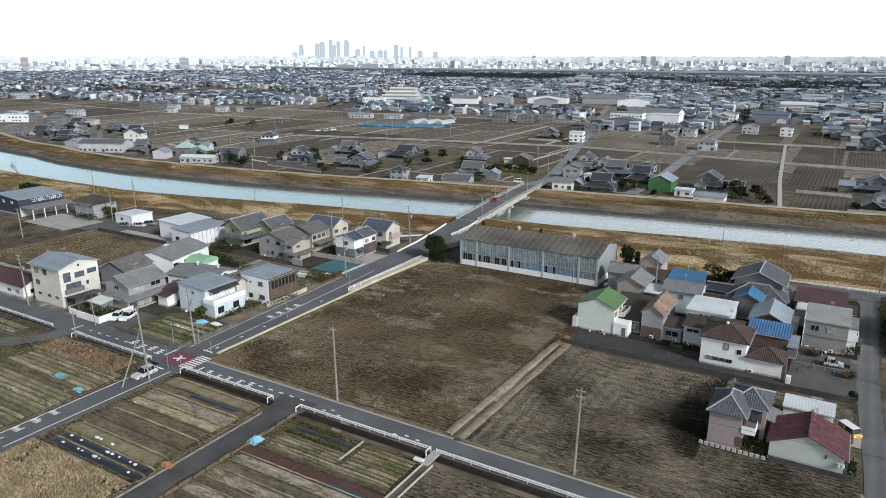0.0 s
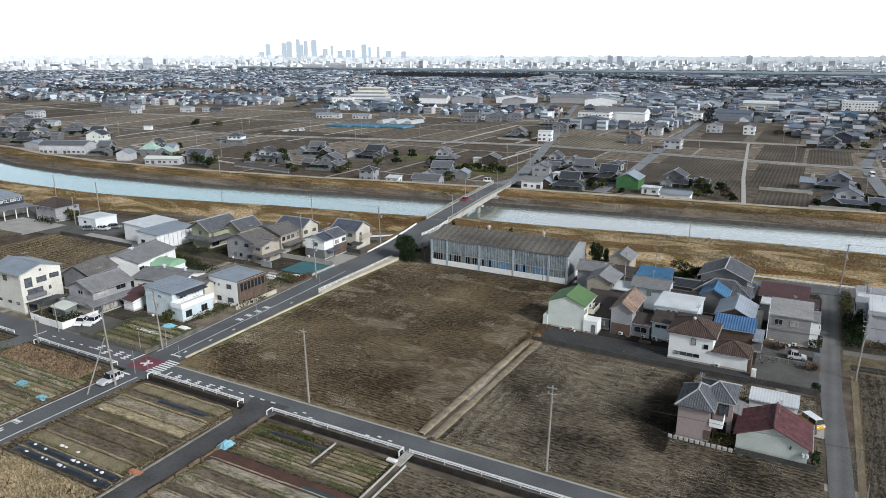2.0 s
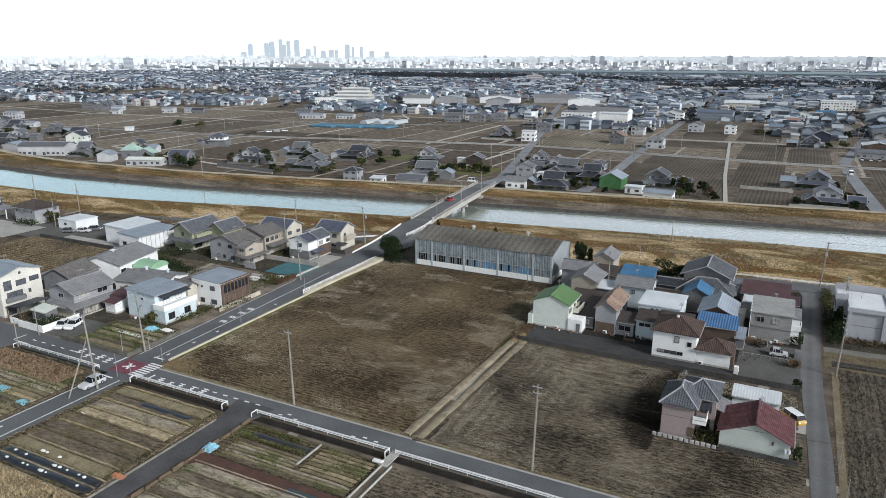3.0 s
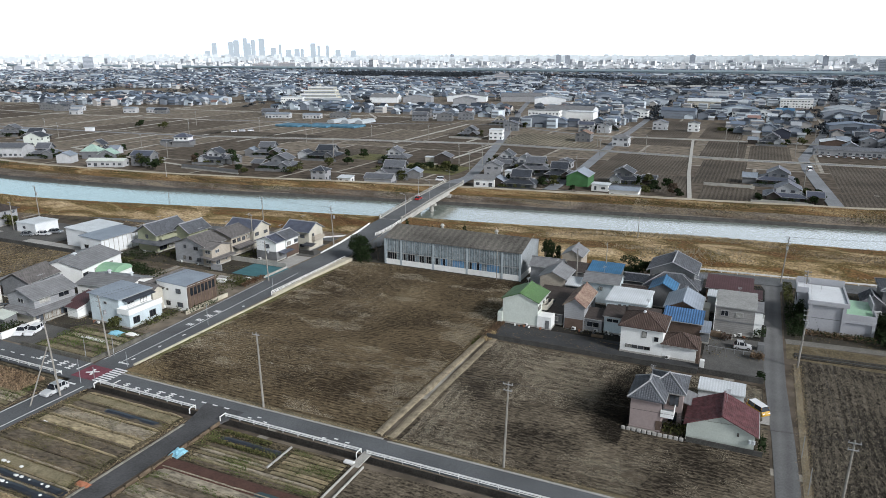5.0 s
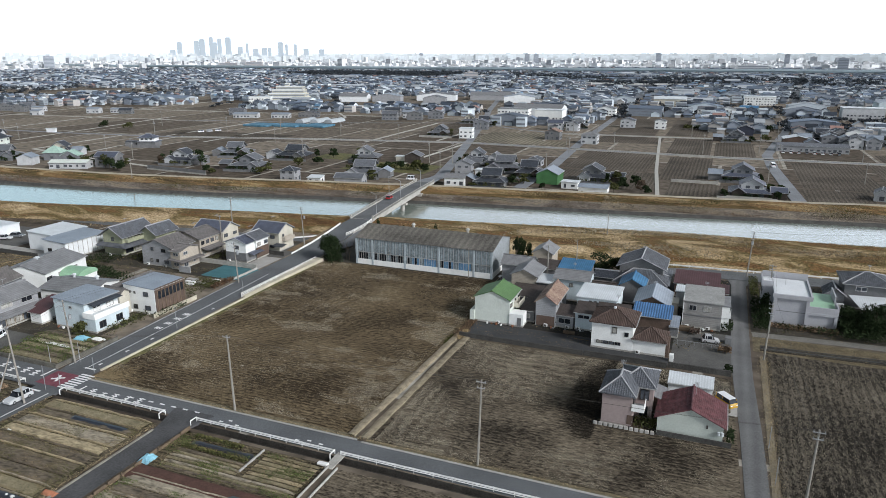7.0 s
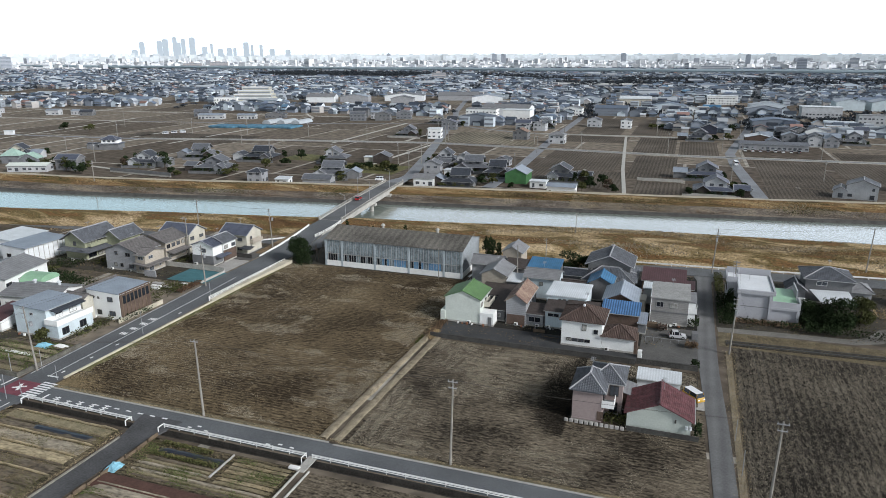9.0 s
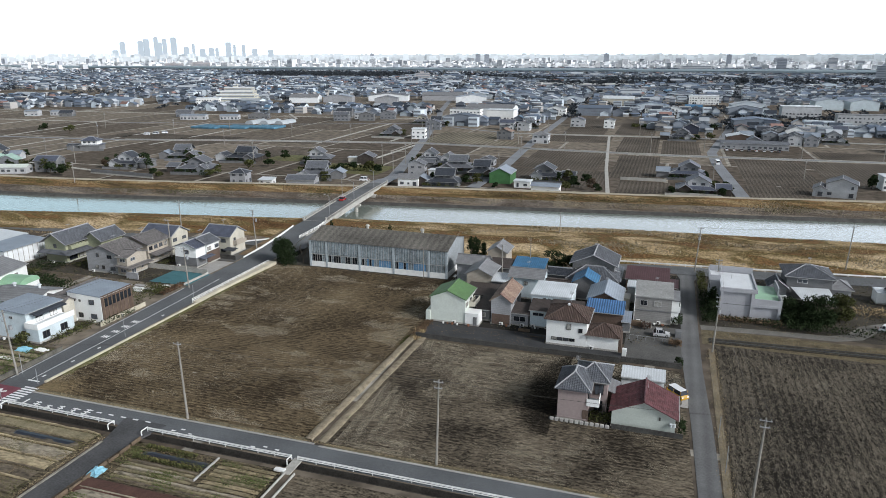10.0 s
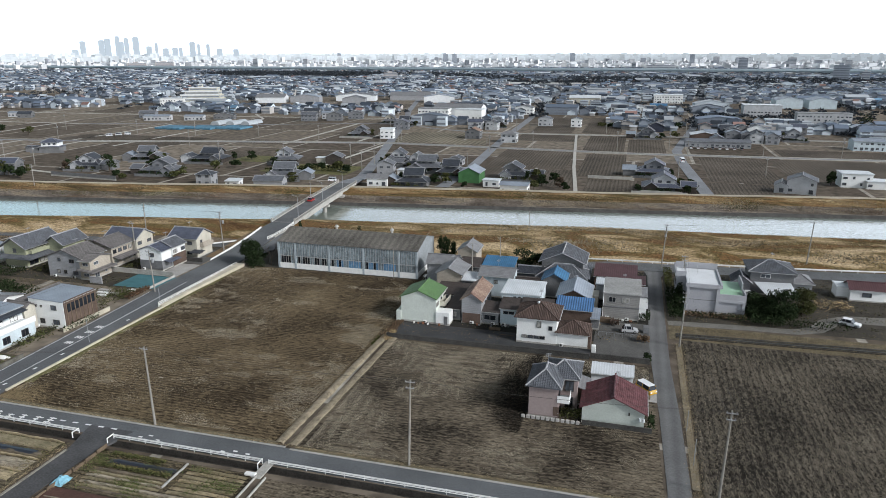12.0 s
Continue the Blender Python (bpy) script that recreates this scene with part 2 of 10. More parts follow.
def sward(name, tones, scale, grain):
    """Rough winter grass: drifts of several tones along a bank, broken by tufts."""
    m = bpy.data.materials.new(name)
    m.use_nodes = True
    n, l = m.node_tree.nodes, m.node_tree.links
    bsdf = n["Principled BSDF"]
    bsdf.inputs["Roughness"].default_value, bsdf.inputs["Specular IOR Level"].default_value = 1.0, 0.1
    geo = n.new("ShaderNodeNewGeometry")
    pull = n.new("ShaderNodeMapping")
    pull.inputs["Scale"].default_value = grain
    l.new(geo.outputs["Position"], pull.inputs["Vector"])
    drift, tuft = n.new("ShaderNodeTexNoise"), n.new("ShaderNodeTexNoise")
    drift.inputs["Scale"].default_value, drift.inputs["Detail"].default_value, drift.inputs["Roughness"].default_value, drift.inputs["Distortion"].default_value = scale, 7, 0.62, 0.6
    tuft.inputs["Scale"].default_value, tuft.inputs["Detail"].default_value = 1.6, 5
    l.new(pull.outputs["Vector"], drift.inputs["Vector"])
    l.new(geo.outputs["Position"], tuft.inputs["Vector"])
    ramp = n.new("ShaderNodeValToRGB")
    cr = ramp.color_ramp
    for i, (at, c) in enumerate(tones):
        e = cr.elements[i] if i < 2 else cr.elements.new(at)
        e.position, e.color = at, (*c, 1)
    l.new(drift.outputs["Fac"], ramp.inputs["Fac"])
    fine = n.new("ShaderNodeMapRange")
    fine.inputs["From Min"].default_value, fine.inputs["From Max"].default_value = 0.3, 0.7
    fine.inputs["To Min"].default_value, fine.inputs["To Max"].default_value = 0.5, 1.5
    l.new(tuft.outputs["Fac"], fine.inputs["Value"])
    tint = n.new("ShaderNodeVectorMath")
    tint.operation = "SCALE"
    l.new(ramp.outputs["Color"], tint.inputs[0])
    l.new(fine.outputs["Result"], tint.inputs["Scale"])
    l.new(tint.outputs["Vector"], bsdf.inputs["Base Color"])
    b = n.new("ShaderNodeBump")
    b.inputs["Strength"].default_value, b.inputs["Distance"].default_value = 1.0, 0.35
    l.new(tuft.outputs["Fac"], b.inputs["Height"])
    l.new(b.outputs["Normal"], bsdf.inputs["Normal"])
    return m


LEVEE = sward("levee_sward", ((0.32, (0.085, 0.046, 0.022)), (0.42, (0.165, 0.095, 0.042)), (0.48, (0.115, 0.088, 0.036)), (0.56, (0.33, 0.242, 0.135)), (0.68, (0.49, 0.385, 0.245))), 0.13, (0.35, 1, 1))
REVET = sward("weedy_revetment", ((0.30, (0.058, 0.047, 0.038)), (0.45, (0.112, 0.093, 0.075)), (0.55, (0.165, 0.142, 0.118)), (0.68, (0.23, 0.19, 0.13))), 0.22, (0.3, 1, 1))
OLIVE_BANK = sward("olive_bank", ((0.32, (0.055, 0.038, 0.018)), (0.45, (0.105, 0.077, 0.032)), (0.52, (0.18, 0.108, 0.050)), (0.60, (0.26, 0.185, 0.092)), (0.70, (0.42, 0.335, 0.21))), 0.20, (0.25, 1, 1))
TAN_GRASS = mat("tan_crest_grass", (0.20, 0.15, 0.08), 1.0, 0, 0.22, 1.8, 0.25, rgb2=(0.50, 0.40, 0.25), grain=(0.3, 1, 1))
LANE_ASPHALT = mat("dark_lane_asphalt", (0.07, 0.07, 0.072), 0.9, 0.4, 0.2, 4.0, 0.02)
W_WHITE = mat("white_stucco", (0.72, 0.73, 0.715), 0.9, 0.08, 0.35, 4.0, 0.004)
W_CREAM = mat("cream_stucco", (0.47, 0.445, 0.375), 0.9, 0.16, 0.4, 4.0, 0.01)
W_BEIGE = mat("beige_siding", (0.37, 0.33, 0.275), 0.9, 0.16, 0.4, 4.0, 0.01, stripe=("Z", 0.35, 0.3, 0.08))
W_GREY = mat("grey_siding", (0.28, 0.285, 0.295), 0.9, 0.18, 0.4, 4.0, 0.01, stripe=("Z", 0.4, 0.3, 0.08))
W_DKGREY = mat("dark_grey_plaster", (0.15, 0.152, 0.155), 0.9, 0.2, 0.5, 4.0, 0.01)
W_PINK = mat("dusty_pink_siding", (0.285, 0.232, 0.222), 0.9, 0.10, 0.4, 4.0, 0.01)
W_BLUE = mat("pale_blue_siding", (0.50, 0.57, 0.60), 0.9, 0.12, 0.4, 4.0, 0.01)
W_MINT = mat("pale_mint_siding", (0.56, 0.60, 0.55), 0.9, 0.10, 0.4, 4.0, 0.01)
W_NAVY = mat("navy_siding", (0.035, 0.04, 0.06), 0.6, 0.2, 0.5, 4.0, stripe=("X", 0.5, 0.3, 0.15))
W_BROWN = mat("brown_timber_wall", (0.10, 0.07, 0.055), 0.9, 0.3, 0.6, 6.0, 0.01)
W_SHEET = mat("white_sheet_wall", (0.66, 0.68, 0.69), 0.6, 0.1, 0.4, 4.0)
R_GREY = mat("grey_roof_tile", (0.112, 0.119, 0.133), 0.6, 0.3, 0.8, 6.0, 0.05, stripe=("Z", 0.16, 0.5, 0.25))
R_GREY_LIGHT = mat("light_grey_roof", (0.185, 0.187, 0.192), 0.6, 0.25, 0.6, 5.0, 0.03, stripe=("Z", 0.2, 0.3, 0.12))
R_DARK = mat("dark_roof_tile", (0.043, 0.049, 0.060), 0.55, 0.3, 0.8, 6.0, 0.05, stripe=("Z", 0.16, 0.5, 0.25))
R_NAVY = mat("navy_slate_roof", (0.075, 0.085, 0.115), 0.55, 0.25, 0.6, 6.0, 0.03, stripe=("Z", 0.18, 0.4, 0.2))
R_BROWN = mat("brown_roof_tile", (0.085, 0.058, 0.048), 0.7, 0.3, 0.8, 6.0, 0.05, stripe=("X", 0.3, 0.6, 0.35))
R_BROWN_Y = mat("brown_tile_roof", (0.066, 0.054, 0.049), 0.7, 0.3, 0.8, 6.0, 0.05, stripe=("Y", 0.3, 0.6, 0.3))
R_RED = mat("red_brown_roof", (0.112, 0.046, 0.050), 0.65, 0.42, 0.8, 2.4, 0.03, stripe=("Y", 0.45, 0.4, 0.15))
R_RUST = mat("rusty_red_roof", (0.105, 0.048, 0.043), 0.8, 0, 0.40, 2.5, 0.02, rgb2=(0.33, 0.25, 0.185))
R_MAROON = mat("maroon_roof", (0.085, 0.043, 0.046), 0.6, 0.2, 0.6, 6.0, 0.03, stripe=("X", 0.5, 0.4, 0.15))
R_GREEN = mat("green_metal_roof", (0.09, 0.17, 0.065), 0.6, 0.2, 0.4, 5.0, 0.02, stripe=("Y", 0.35, 0.4, 0.15))
R_LIME = mat("light_green_sheet", (0.25, 0.42, 0.28), 0.5, 0.15, 0.4, 5.0)
R_BLUE = mat("blue_metal_roof", (0.075, 0.165, 0.32), 0.5, 0.3, 0.4, 5.0, 0.03, stripe=("X", 0.5, 0.6, 0.55))
R_BLUE_DULL = mat("faded_blue_roof", (0.05, 0.15, 0.27), 0.6, 0.3, 0.4, 5.0, 0.03, stripe=("X", 0.5, 0.4, 0.2))
R_WHITE = mat("white_metal_roof", (0.56, 0.59, 0.61), 0.5, 0.16, 0.3, 5.0, 0.02, stripe=("X", 0.45, 0.3, 0.10))
R_STEEL = mat("pale_blue_grey_roof", (0.235, 0.27, 0.315), 0.5, 0.2, 0.3, 4.0, 0.02, stripe=("X", 0.5, 0.3, 0.12))
R_ASBEST = mat("weathered_corrugated_roof", (0.125, 0.117, 0.103), 0.95, 0.5, 0.12, 2.0, 0.03, stripe=("X", 1.8, 0.3, 0.18))
FOLIAGE = mat("evergreen_leaves", (0.022, 0.033, 0.015), 1.0, 0.5, 0.6, 5.0, spec=0.05, each=0.5)
FOLIAGE_OLIVE = mat("olive_leaves", (0.062, 0.066, 0.027), 1.0, 0.5, 0.6, 5.0, spec=0.05, each=0.5)
BARK = mat("bark", (0.08, 0.065, 0.05), 0.95, 0.3, 1.5, 9.0, 0.02)
FAR_TREES = mat("distant_woods", (0.034, 0.041, 0.049), 1.0, 0.3, 0.05, 0.4, each=0.35)
LANE_WORN = mat("worn_lane_asphalt", (0.132, 0.132, 0.132), 0.9, 0.25, 0.15, 4.0, 0.01, stripe=("X", 1.9, 0.0, 0.14))
# ground colour near black, to paint in the shade of gaps between houses
SHADE_DARK_GROUND = mat("shade_darkened_ground", (0.019, 0.018, 0.015), 0.95, 0.5, 0.3, 3.0, 0.04)
FARM_GREY = mat("old_grey_plaster", (0.165, 0.172, 0.183), 0.9, 0.25, 0.3, 3.0)
FARM_WHITE = mat("weathered_plaster", (0.42, 0.43, 0.44), 0.9, 0.2, 0.3, 3.0)
W_CONCRETE = mat("grey_rendered_wall", (0.345, 0.35, 0.37), 0.9, 0.08, 0.4, 4.0, 0.01)
RIDGE = mat("pale_ridge_tile", (0.30, 0.305, 0.315), 0.7, 0.2, 1.0, 6.0)
HALL_SHEET = mat("weathered_hall_sheet", (0.235, 0.255, 0.265), 0.8, 0.3, 0.3, 3.0, 0.02, stripe=("Y", 0.5, 0.4, 0.15))
HALL_FRAME = mat("blue_grey_frame", (0.33, 0.37, 0.39), 0.7, 0.2, 0.6, 4.0)
REED_DULL = mat("leafless_brown_twigs", (0.075, 0.055, 0.040), 1.0, 0.4, 0.5, 3.0, spec=0.05, each=0.5)
FARM_TRACK = mat("pale_track_gravel", (0.40, 0.385, 0.345), 1.0, 0.3, 0.1, 2.0)
W_OLIVE = mat("olive_plaster", (0.30, 0.31, 0.215), 0.9, 0.18, 0.4, 4.0, 0.01)
W_TAUPE = mat("taupe_siding", (0.24, 0.235, 0.225), 0.9, 0.14, 0.4, 4.0, 0.01, stripe=("Z", 0.4, 0.3, 0.1))
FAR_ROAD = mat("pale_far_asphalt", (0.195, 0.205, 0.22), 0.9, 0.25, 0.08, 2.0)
W_IVORY = mat("ivory_stucco", (0.56, 0.545, 0.49), 0.9, 0.14, 0.4, 4.0, 0.01)
R_TAUPE = mat("taupe_roof_tile", (0.150, 0.141, 0.137), 0.65, 0.3, 0.8, 6.0, 0.05, stripe=("Z", 0.16, 0.5, 0.25))
R_CONCRETE = mat("pale_concrete_roof", (0.285, 0.285, 0.275), 0.9, 0.25, 0.25, 3.0, 0.02)
GLASS_CURTAIN = mat("curtained_window_glass", (0.33, 0.325, 0.30), 0.25, 0.35, 0.9, 3.0, spec=0.5)
# lighter grey base colour stands in for sky reflected in the panes
GLASS_SKY = mat("sky_lit_window_glass", (0.085, 0.095, 0.11), 0.15, 0.4, 0.6, 2.0, spec=0.5)
W_TIMBER = mat("dark_timber_boards", (0.055, 0.046, 0.040), 0.9, 0.35, 0.6, 6.0, 0.01, stripe=("X", 0.4, 0.3, 0.2))
W_MINT_DULL = mat("dull_mint_siding", (0.42, 0.455, 0.415), 0.9, 0.12, 0.4, 4.0, 0.01)


# ---------------------------------------------------------------- building blocks
def root_of(ob):
    while ob.parent:
        ob = ob.parent
    return ob


def thing(name, x, y, z=0.0, label="", category="", group="", turn=0.0):
    """An Empty at a thing's base that carries its parts."""
    e = new(name)
    e.empty_display_size = 0.3
    e.location = (x, y, z)
    e.rotation_euler = (0, 0, radians(turn))
    return tagged(e, label, category, group)


def part(name, bm, material, parent=None, label=""):
    """Links a bmesh, given in world metres, as one mesh object under its thing."""
    if parent is not None:
        bmesh.ops.translate(bm, verts=bm.verts, vec=-root_of(parent).location)
    me = bpy.data.meshes.new(name)
    bm.to_mesh(me)
    bm.free()
    me.materials.append(material)
    ob = new(name, me)
    ob.parent = parent
    if label:
        tagged(ob, label)
    return ob


def solid(name, verts, faces, material, parent=None, label=""):
    """The same from plain vertex and face lists."""
    if parent is not None:
        o = root_of(parent).location
        verts = [(v[0] - o.x, v[1] - o.y, v[2] - o.z) for v in verts]
    me = bpy.data.meshes.new(name)
    me.from_pydata(verts, [], faces)
    me.materials.append(material)
    ob = new(name, me)
    ob.parent = parent
    if label:
        tagged(ob, label)
    return ob


BOX_FACES = [(0, 3, 2, 1), (4, 5, 6, 7), (0, 1, 5, 4), (1, 2, 6, 5), (2, 3, 7, 6), (3, 0, 4, 7)]


def box_data(x0, x1, y0, y1, z0, z1):
    return [(x0, y0, z0), (x1, y0, z0), (x1, y1, z0), (x0, y1, z0), (x0, y0, z1), (x1, y0, z1), (x1, y1, z1), (x0, y1, z1)]


def add_box(bm, x0, x1, y0, y1, z0, z1, bevel=0.0):
    vs = [bm.verts.new(v) for v in box_data(x0, x1, y0, y1, z0, z1)]
    for f in BOX_FACES:
        bm.faces.new([vs[i] for i in f])
    if bevel:
        es = {e for v in vs for e in v.link_edges}
        bmesh.ops.bevel(bm, geom=list(es), offset=bevel, segments=1, affect="EDGES")


def box(name, x0, x1, y0, y1, z0, z1, material, parent=None, label="", bevel=0.0):
    bm = bmesh.new()
    add_box(bm, x0, x1, y0, y1, z0, z1, bevel)
    return part(name, bm, material, parent, label)


def add_tube(bm, a, b, r0, r1, sides=8):
    a, b = Vector(a), Vector(b)
    m = Matrix.Translation((a + b) / 2) @ (b - a).to_track_quat("Z", "Y").to_matrix().to_4x4()
    bmesh.ops.create_cone(bm, cap_ends=True, segments=sides, radius1=r0, radius2=r1, depth=(b - a).length, matrix=m)


def tube(name, a, b, r0, r1, material, parent=None, label="", sides=8):
    bm = bmesh.new()
    add_tube(bm, a, b, r0, r1, sides)
    return part(name, bm, material, parent, label)


def along(pts, x):
    """Linear reading of y at x in a list of (x, y)."""
    return float(np.interp(x, [p[0] for p in pts], [p[1] for p in pts]))


def ribbon(name, centre, width, z, material, label="", category="", thick=0.25):
    """A road: a strip of even or given widths along a centre line of (x, y) or (x, y, z), with real thickness."""
    n = len(centre)
    widths = width if isinstance(width, (list, tuple)) else [width] * n
    verts, faces = [], []
    for i, c in enumerate(centre):
        p, q = Vector(centre[max(0, i - 1)][:2]), Vector(centre[min(n - 1, i + 1)][:2])
        side = Vector((-(q - p).y, (q - p).x)).normalized() * widths[i] / 2
        h = c[2] if len(c) > 2 else z
        for s in (1, -1):
            verts += [(c[0] + s * side.x, c[1] + s * side.y, h), (c[0] + s * side.x, c[1] + s * side.y, h - thick)]
    for i in range(n - 1):
        a, b = 4 * i, 4 * i + 4
        faces += [(a, a + 2, b + 2, b), (a + 1, a, b, b + 1), (a + 2, a + 3, b + 3, b + 2)]
    ob = solid(name, verts, faces, material)
    return tagged(ob, label, category, kind="structure")


def plot(name, x0, x1, y0, y1, z, material, label, category="field", step=2.0, rough=0.05, skew=(0, 0, 0, 0)):
    """A field: a sheet with uneven relief. skew shifts the x of its corners."""
    nx, ny = max(1, round((x1 - x0) / step)), max(1, round((y1 - y0) / step))
    verts, faces = [], []
    for j in range(ny + 1):
        v = j / ny
        xa, xb = x0 + skew[0] * (1 - v) + skew[2] * v, x1 + skew[1] * (1 - v) + skew[3] * v
        for i in range(nx + 1):
            x, y = xa + (xb - xa) * i / nx, y0 + (y1 - y0) * v
            edge = i in (0, nx) or j in (0, ny)
            verts.append((x, y, z - 0.03 if edge else z + rough * noise.noise((x * 0.31, y * 0.83, 3.0))))
    for j in range(ny):
        for i in range(nx):
            a = j * (nx + 1) + i
            faces.append((a, a + 1, a + nx + 2, a + nx + 1))
    return tagged(solid(name, verts, faces, material), label, category, kind="structure")


# ---------------------------------------------------------------- ground with the river cut into it
NEAR_BANK = [(-5000, 1500), (-900, 330), (-600, 240), (-450, 202), (-380, 188), (-321, 184), (-259, 184.5), (-244, 186.4), (-218, 191), (-175, 201), (-146, 206),
             (-123, 210.5), (-100, 216), (-78, 218.5), (-42, 224.5), (-6, 229.5), (33, 232), (77, 236), (200, 250), (5000, 700)]
FAR_BANK = [(-5000, 1535), (-900, 362), (-600, 268), (-454, 228), (-419, 225), (-374, 216), (-322, 213), (-283, 216), (-250, 218.5), (-222, 223), (-195, 227.5),
            (-167, 234), (-111, 243.5), (-48, 252.5), (-17, 256.5), (37, 264.5), (88, 272.5), (200, 288), (5000, 760)]


def toe(x):
    return along([(-400, 24), (-130, 24), (-60, 40), (-40, 44), (-12, 41), (0, 38.5), (50, 36.5), (200, 38)], x)


def section(x):
    """The height profile across the river at x: (y, z, material)."""
    a, b, t = along(NEAR_BANK, x), along(FAR_BANK, x), toe(x)
    return [(-5000, 0, 0), (-300, 0, 0), (60, 0, 0), (74.5, 0, 6), (74.6, -0.95, 6), (76.0, -0.95, 6), (76.15, 0, 0), (90, 0, 0), (a - t - 4, 0, 0), (a - t, 0.1, 1), (a - t + 5, 1.0, 2), (a - t + 11, 2.3, 1), (a - 9, 2.4, 7), (a - 6.5, 1.6, 1), (a - 1.2, -0.6, 3), (a + 0.3, -1.3, 3), (a + 4, -3, 3),
            (b - 3, -3, 3), (b - 0.2, -1.3, 3), (b + 1.3, 0.1, 4), (b + 5, 0.6, 4), (b + 8, 1.6, 8), (b + 13, 2.7, 8), (b + 16.5, 3.1, 5), (b + 20, 3.1, 1), (b + 26, 0.4, 0), (b + 32, 0.0, 0), (700, 0, 0), (1500, 0, 0), (5000, 0, 0)]


CREST_EARTH = mat("pale_crest_path", (0.36, 0.32, 0.25), 1.0, 0.3, 0.2, 3.0, 0.05)
DRAIN_DARK = mat("dark_drain", (0.034, 0.031, 0.027), 0.9, 0.5, 0.6, 4.0, 0.02)
stations = [-5000, -2500, -1400, -900, -700] + [x for x in range(-600, 201, 5)] + [400, 900, 2500, 5000]
gv, gf, gm = [], [], []
for x in stations:
    prof = section(x)
    last = -1e9
    for k, (y, z, mtl) in enumerate(prof):
        y = max(y, last + 0.1)
        last = y
        if mtl in (1, 2, 4, 5) and k > 9:
            z += 0.25 * noise.noise((x * 0.07, y * 0.15, 1.0))
        gv.append((x, y, z))
rows_n = len(section(0))
for i in range(len(stations) - 1):
    for k in range(rows_n - 1):
        a = i * rows_n + k
        gf.append((a, a + rows_n, a + rows_n + 1, a + 1))
        gm.append(section(0)[k][2])
ground = tagged(solid("ground", gv, gf, FARMLAND), "brown winter farmland with grassy river levees", "ground", kind="structure")
for m in (LEVEE, LEVEE, CONCRETE_DARK, REVET, CREST_EARTH, DRAIN_DARK, TAN_GRASS, OLIVE_BANK):
    ground.data.materials.append(m)
for p, k in zip(ground.data.polygons, gm):
    p.material_index = k

WATER = bpy.data.materials.new("river_water")
WATER.use_nodes = True
n, l = WATER.node_tree.nodes, WATER.node_tree.links
b = n["Principled BSDF"]
b.inputs["Base Color"].default_value = (0.19, 0.215, 0.19, 1)
b.inputs["Roughness"].default_value, b.inputs["IOR"].default_value = 0.07, 1.8
b.inputs["Specular IOR Level"].default_value = 0.95
geo = n.new("ShaderNodeNewGeometry")
rip = n.new("ShaderNodeTexNoise")
rip.inputs["Scale"].default_value, rip.inputs["Detail"].default_value = 0.8, 3
bp = n.new("ShaderNodeBump")
bp.inputs["Strength"].default_value, bp.inputs["Distance"].default_value = 0.45, 0.12
l.new(geo.outputs["Position"], rip.inputs["Vector"])
l.new(rip.outputs["Fac"], bp.inputs["Height"])
l.new(bp.outputs["Normal"], b.inputs["Normal"])
wv, wf = [], []
for i, x in enumerate(stations):
    wv += [(x, along(NEAR_BANK, x) - 0.6, -1.0), (x, along(FAR_BANK, x) + 0.6, -1.0)]
    if i:
        wf.append((2 * i - 2, 2 * i, 2 * i + 1, 2 * i - 1))
tagged(solid("water", wv, wf, WATER), "calm pale grey-blue river reflecting a bright sky", "water", kind="structure")

# ---------------------------------------------------------------- roads
ribbon("road", [(-420, 79.2), (-170, 79.2), (-106, 79)], 6.0, 0.04, ASPHALT, "grey asphalt lane between houses and gardens", "road")
ribbon("road", [(-106, 79), (-60, 78.9), (-20, 78.5), (60, 78.2), (300, 77)], 4.4, 0.045, ASPHALT, "grey asphalt farm road beside a field", "road")
CONCRETE_EDGE = mat("worn_concrete_edge", (0.25, 0.235, 0.20), 0.95, 0.4, 0.6, 4.0, 0.02)
SIDE = [(-104.4, -40, 0.05), (-104.4, 76, 0.05), (-105.3, 84, 0.05), (-106.4, 110, 0.05), (-107.2, 135, 0.05), (-107.6, 160, 0.1), (-107.9, 172, 0.8), (-107.9, 182, 1.95), (-107.6, 190, 2.85), (-108.1, 197.2, 3.21)]
ribbon("road", SIDE, [5.8, 5.8, 7.6, 8.0, 8.6, 8.8, 7.8, 7.4, 8.6, 7.8], 0.05, ASPHALT, "grey asphalt road climbing to the bridge", "road", thick=0.4)
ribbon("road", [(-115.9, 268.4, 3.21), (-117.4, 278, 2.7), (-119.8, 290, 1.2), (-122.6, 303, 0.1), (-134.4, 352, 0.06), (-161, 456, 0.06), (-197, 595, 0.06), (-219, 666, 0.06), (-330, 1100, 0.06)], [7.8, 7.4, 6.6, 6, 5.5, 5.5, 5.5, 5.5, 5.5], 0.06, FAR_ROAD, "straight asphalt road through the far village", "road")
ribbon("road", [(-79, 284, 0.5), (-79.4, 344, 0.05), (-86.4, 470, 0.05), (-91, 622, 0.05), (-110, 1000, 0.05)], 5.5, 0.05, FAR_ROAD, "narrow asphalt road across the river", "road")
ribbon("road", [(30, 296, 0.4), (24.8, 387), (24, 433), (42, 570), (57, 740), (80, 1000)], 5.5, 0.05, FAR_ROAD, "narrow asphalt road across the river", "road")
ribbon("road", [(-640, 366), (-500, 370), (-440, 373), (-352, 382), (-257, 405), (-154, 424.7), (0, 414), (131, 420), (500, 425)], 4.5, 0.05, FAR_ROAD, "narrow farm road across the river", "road")
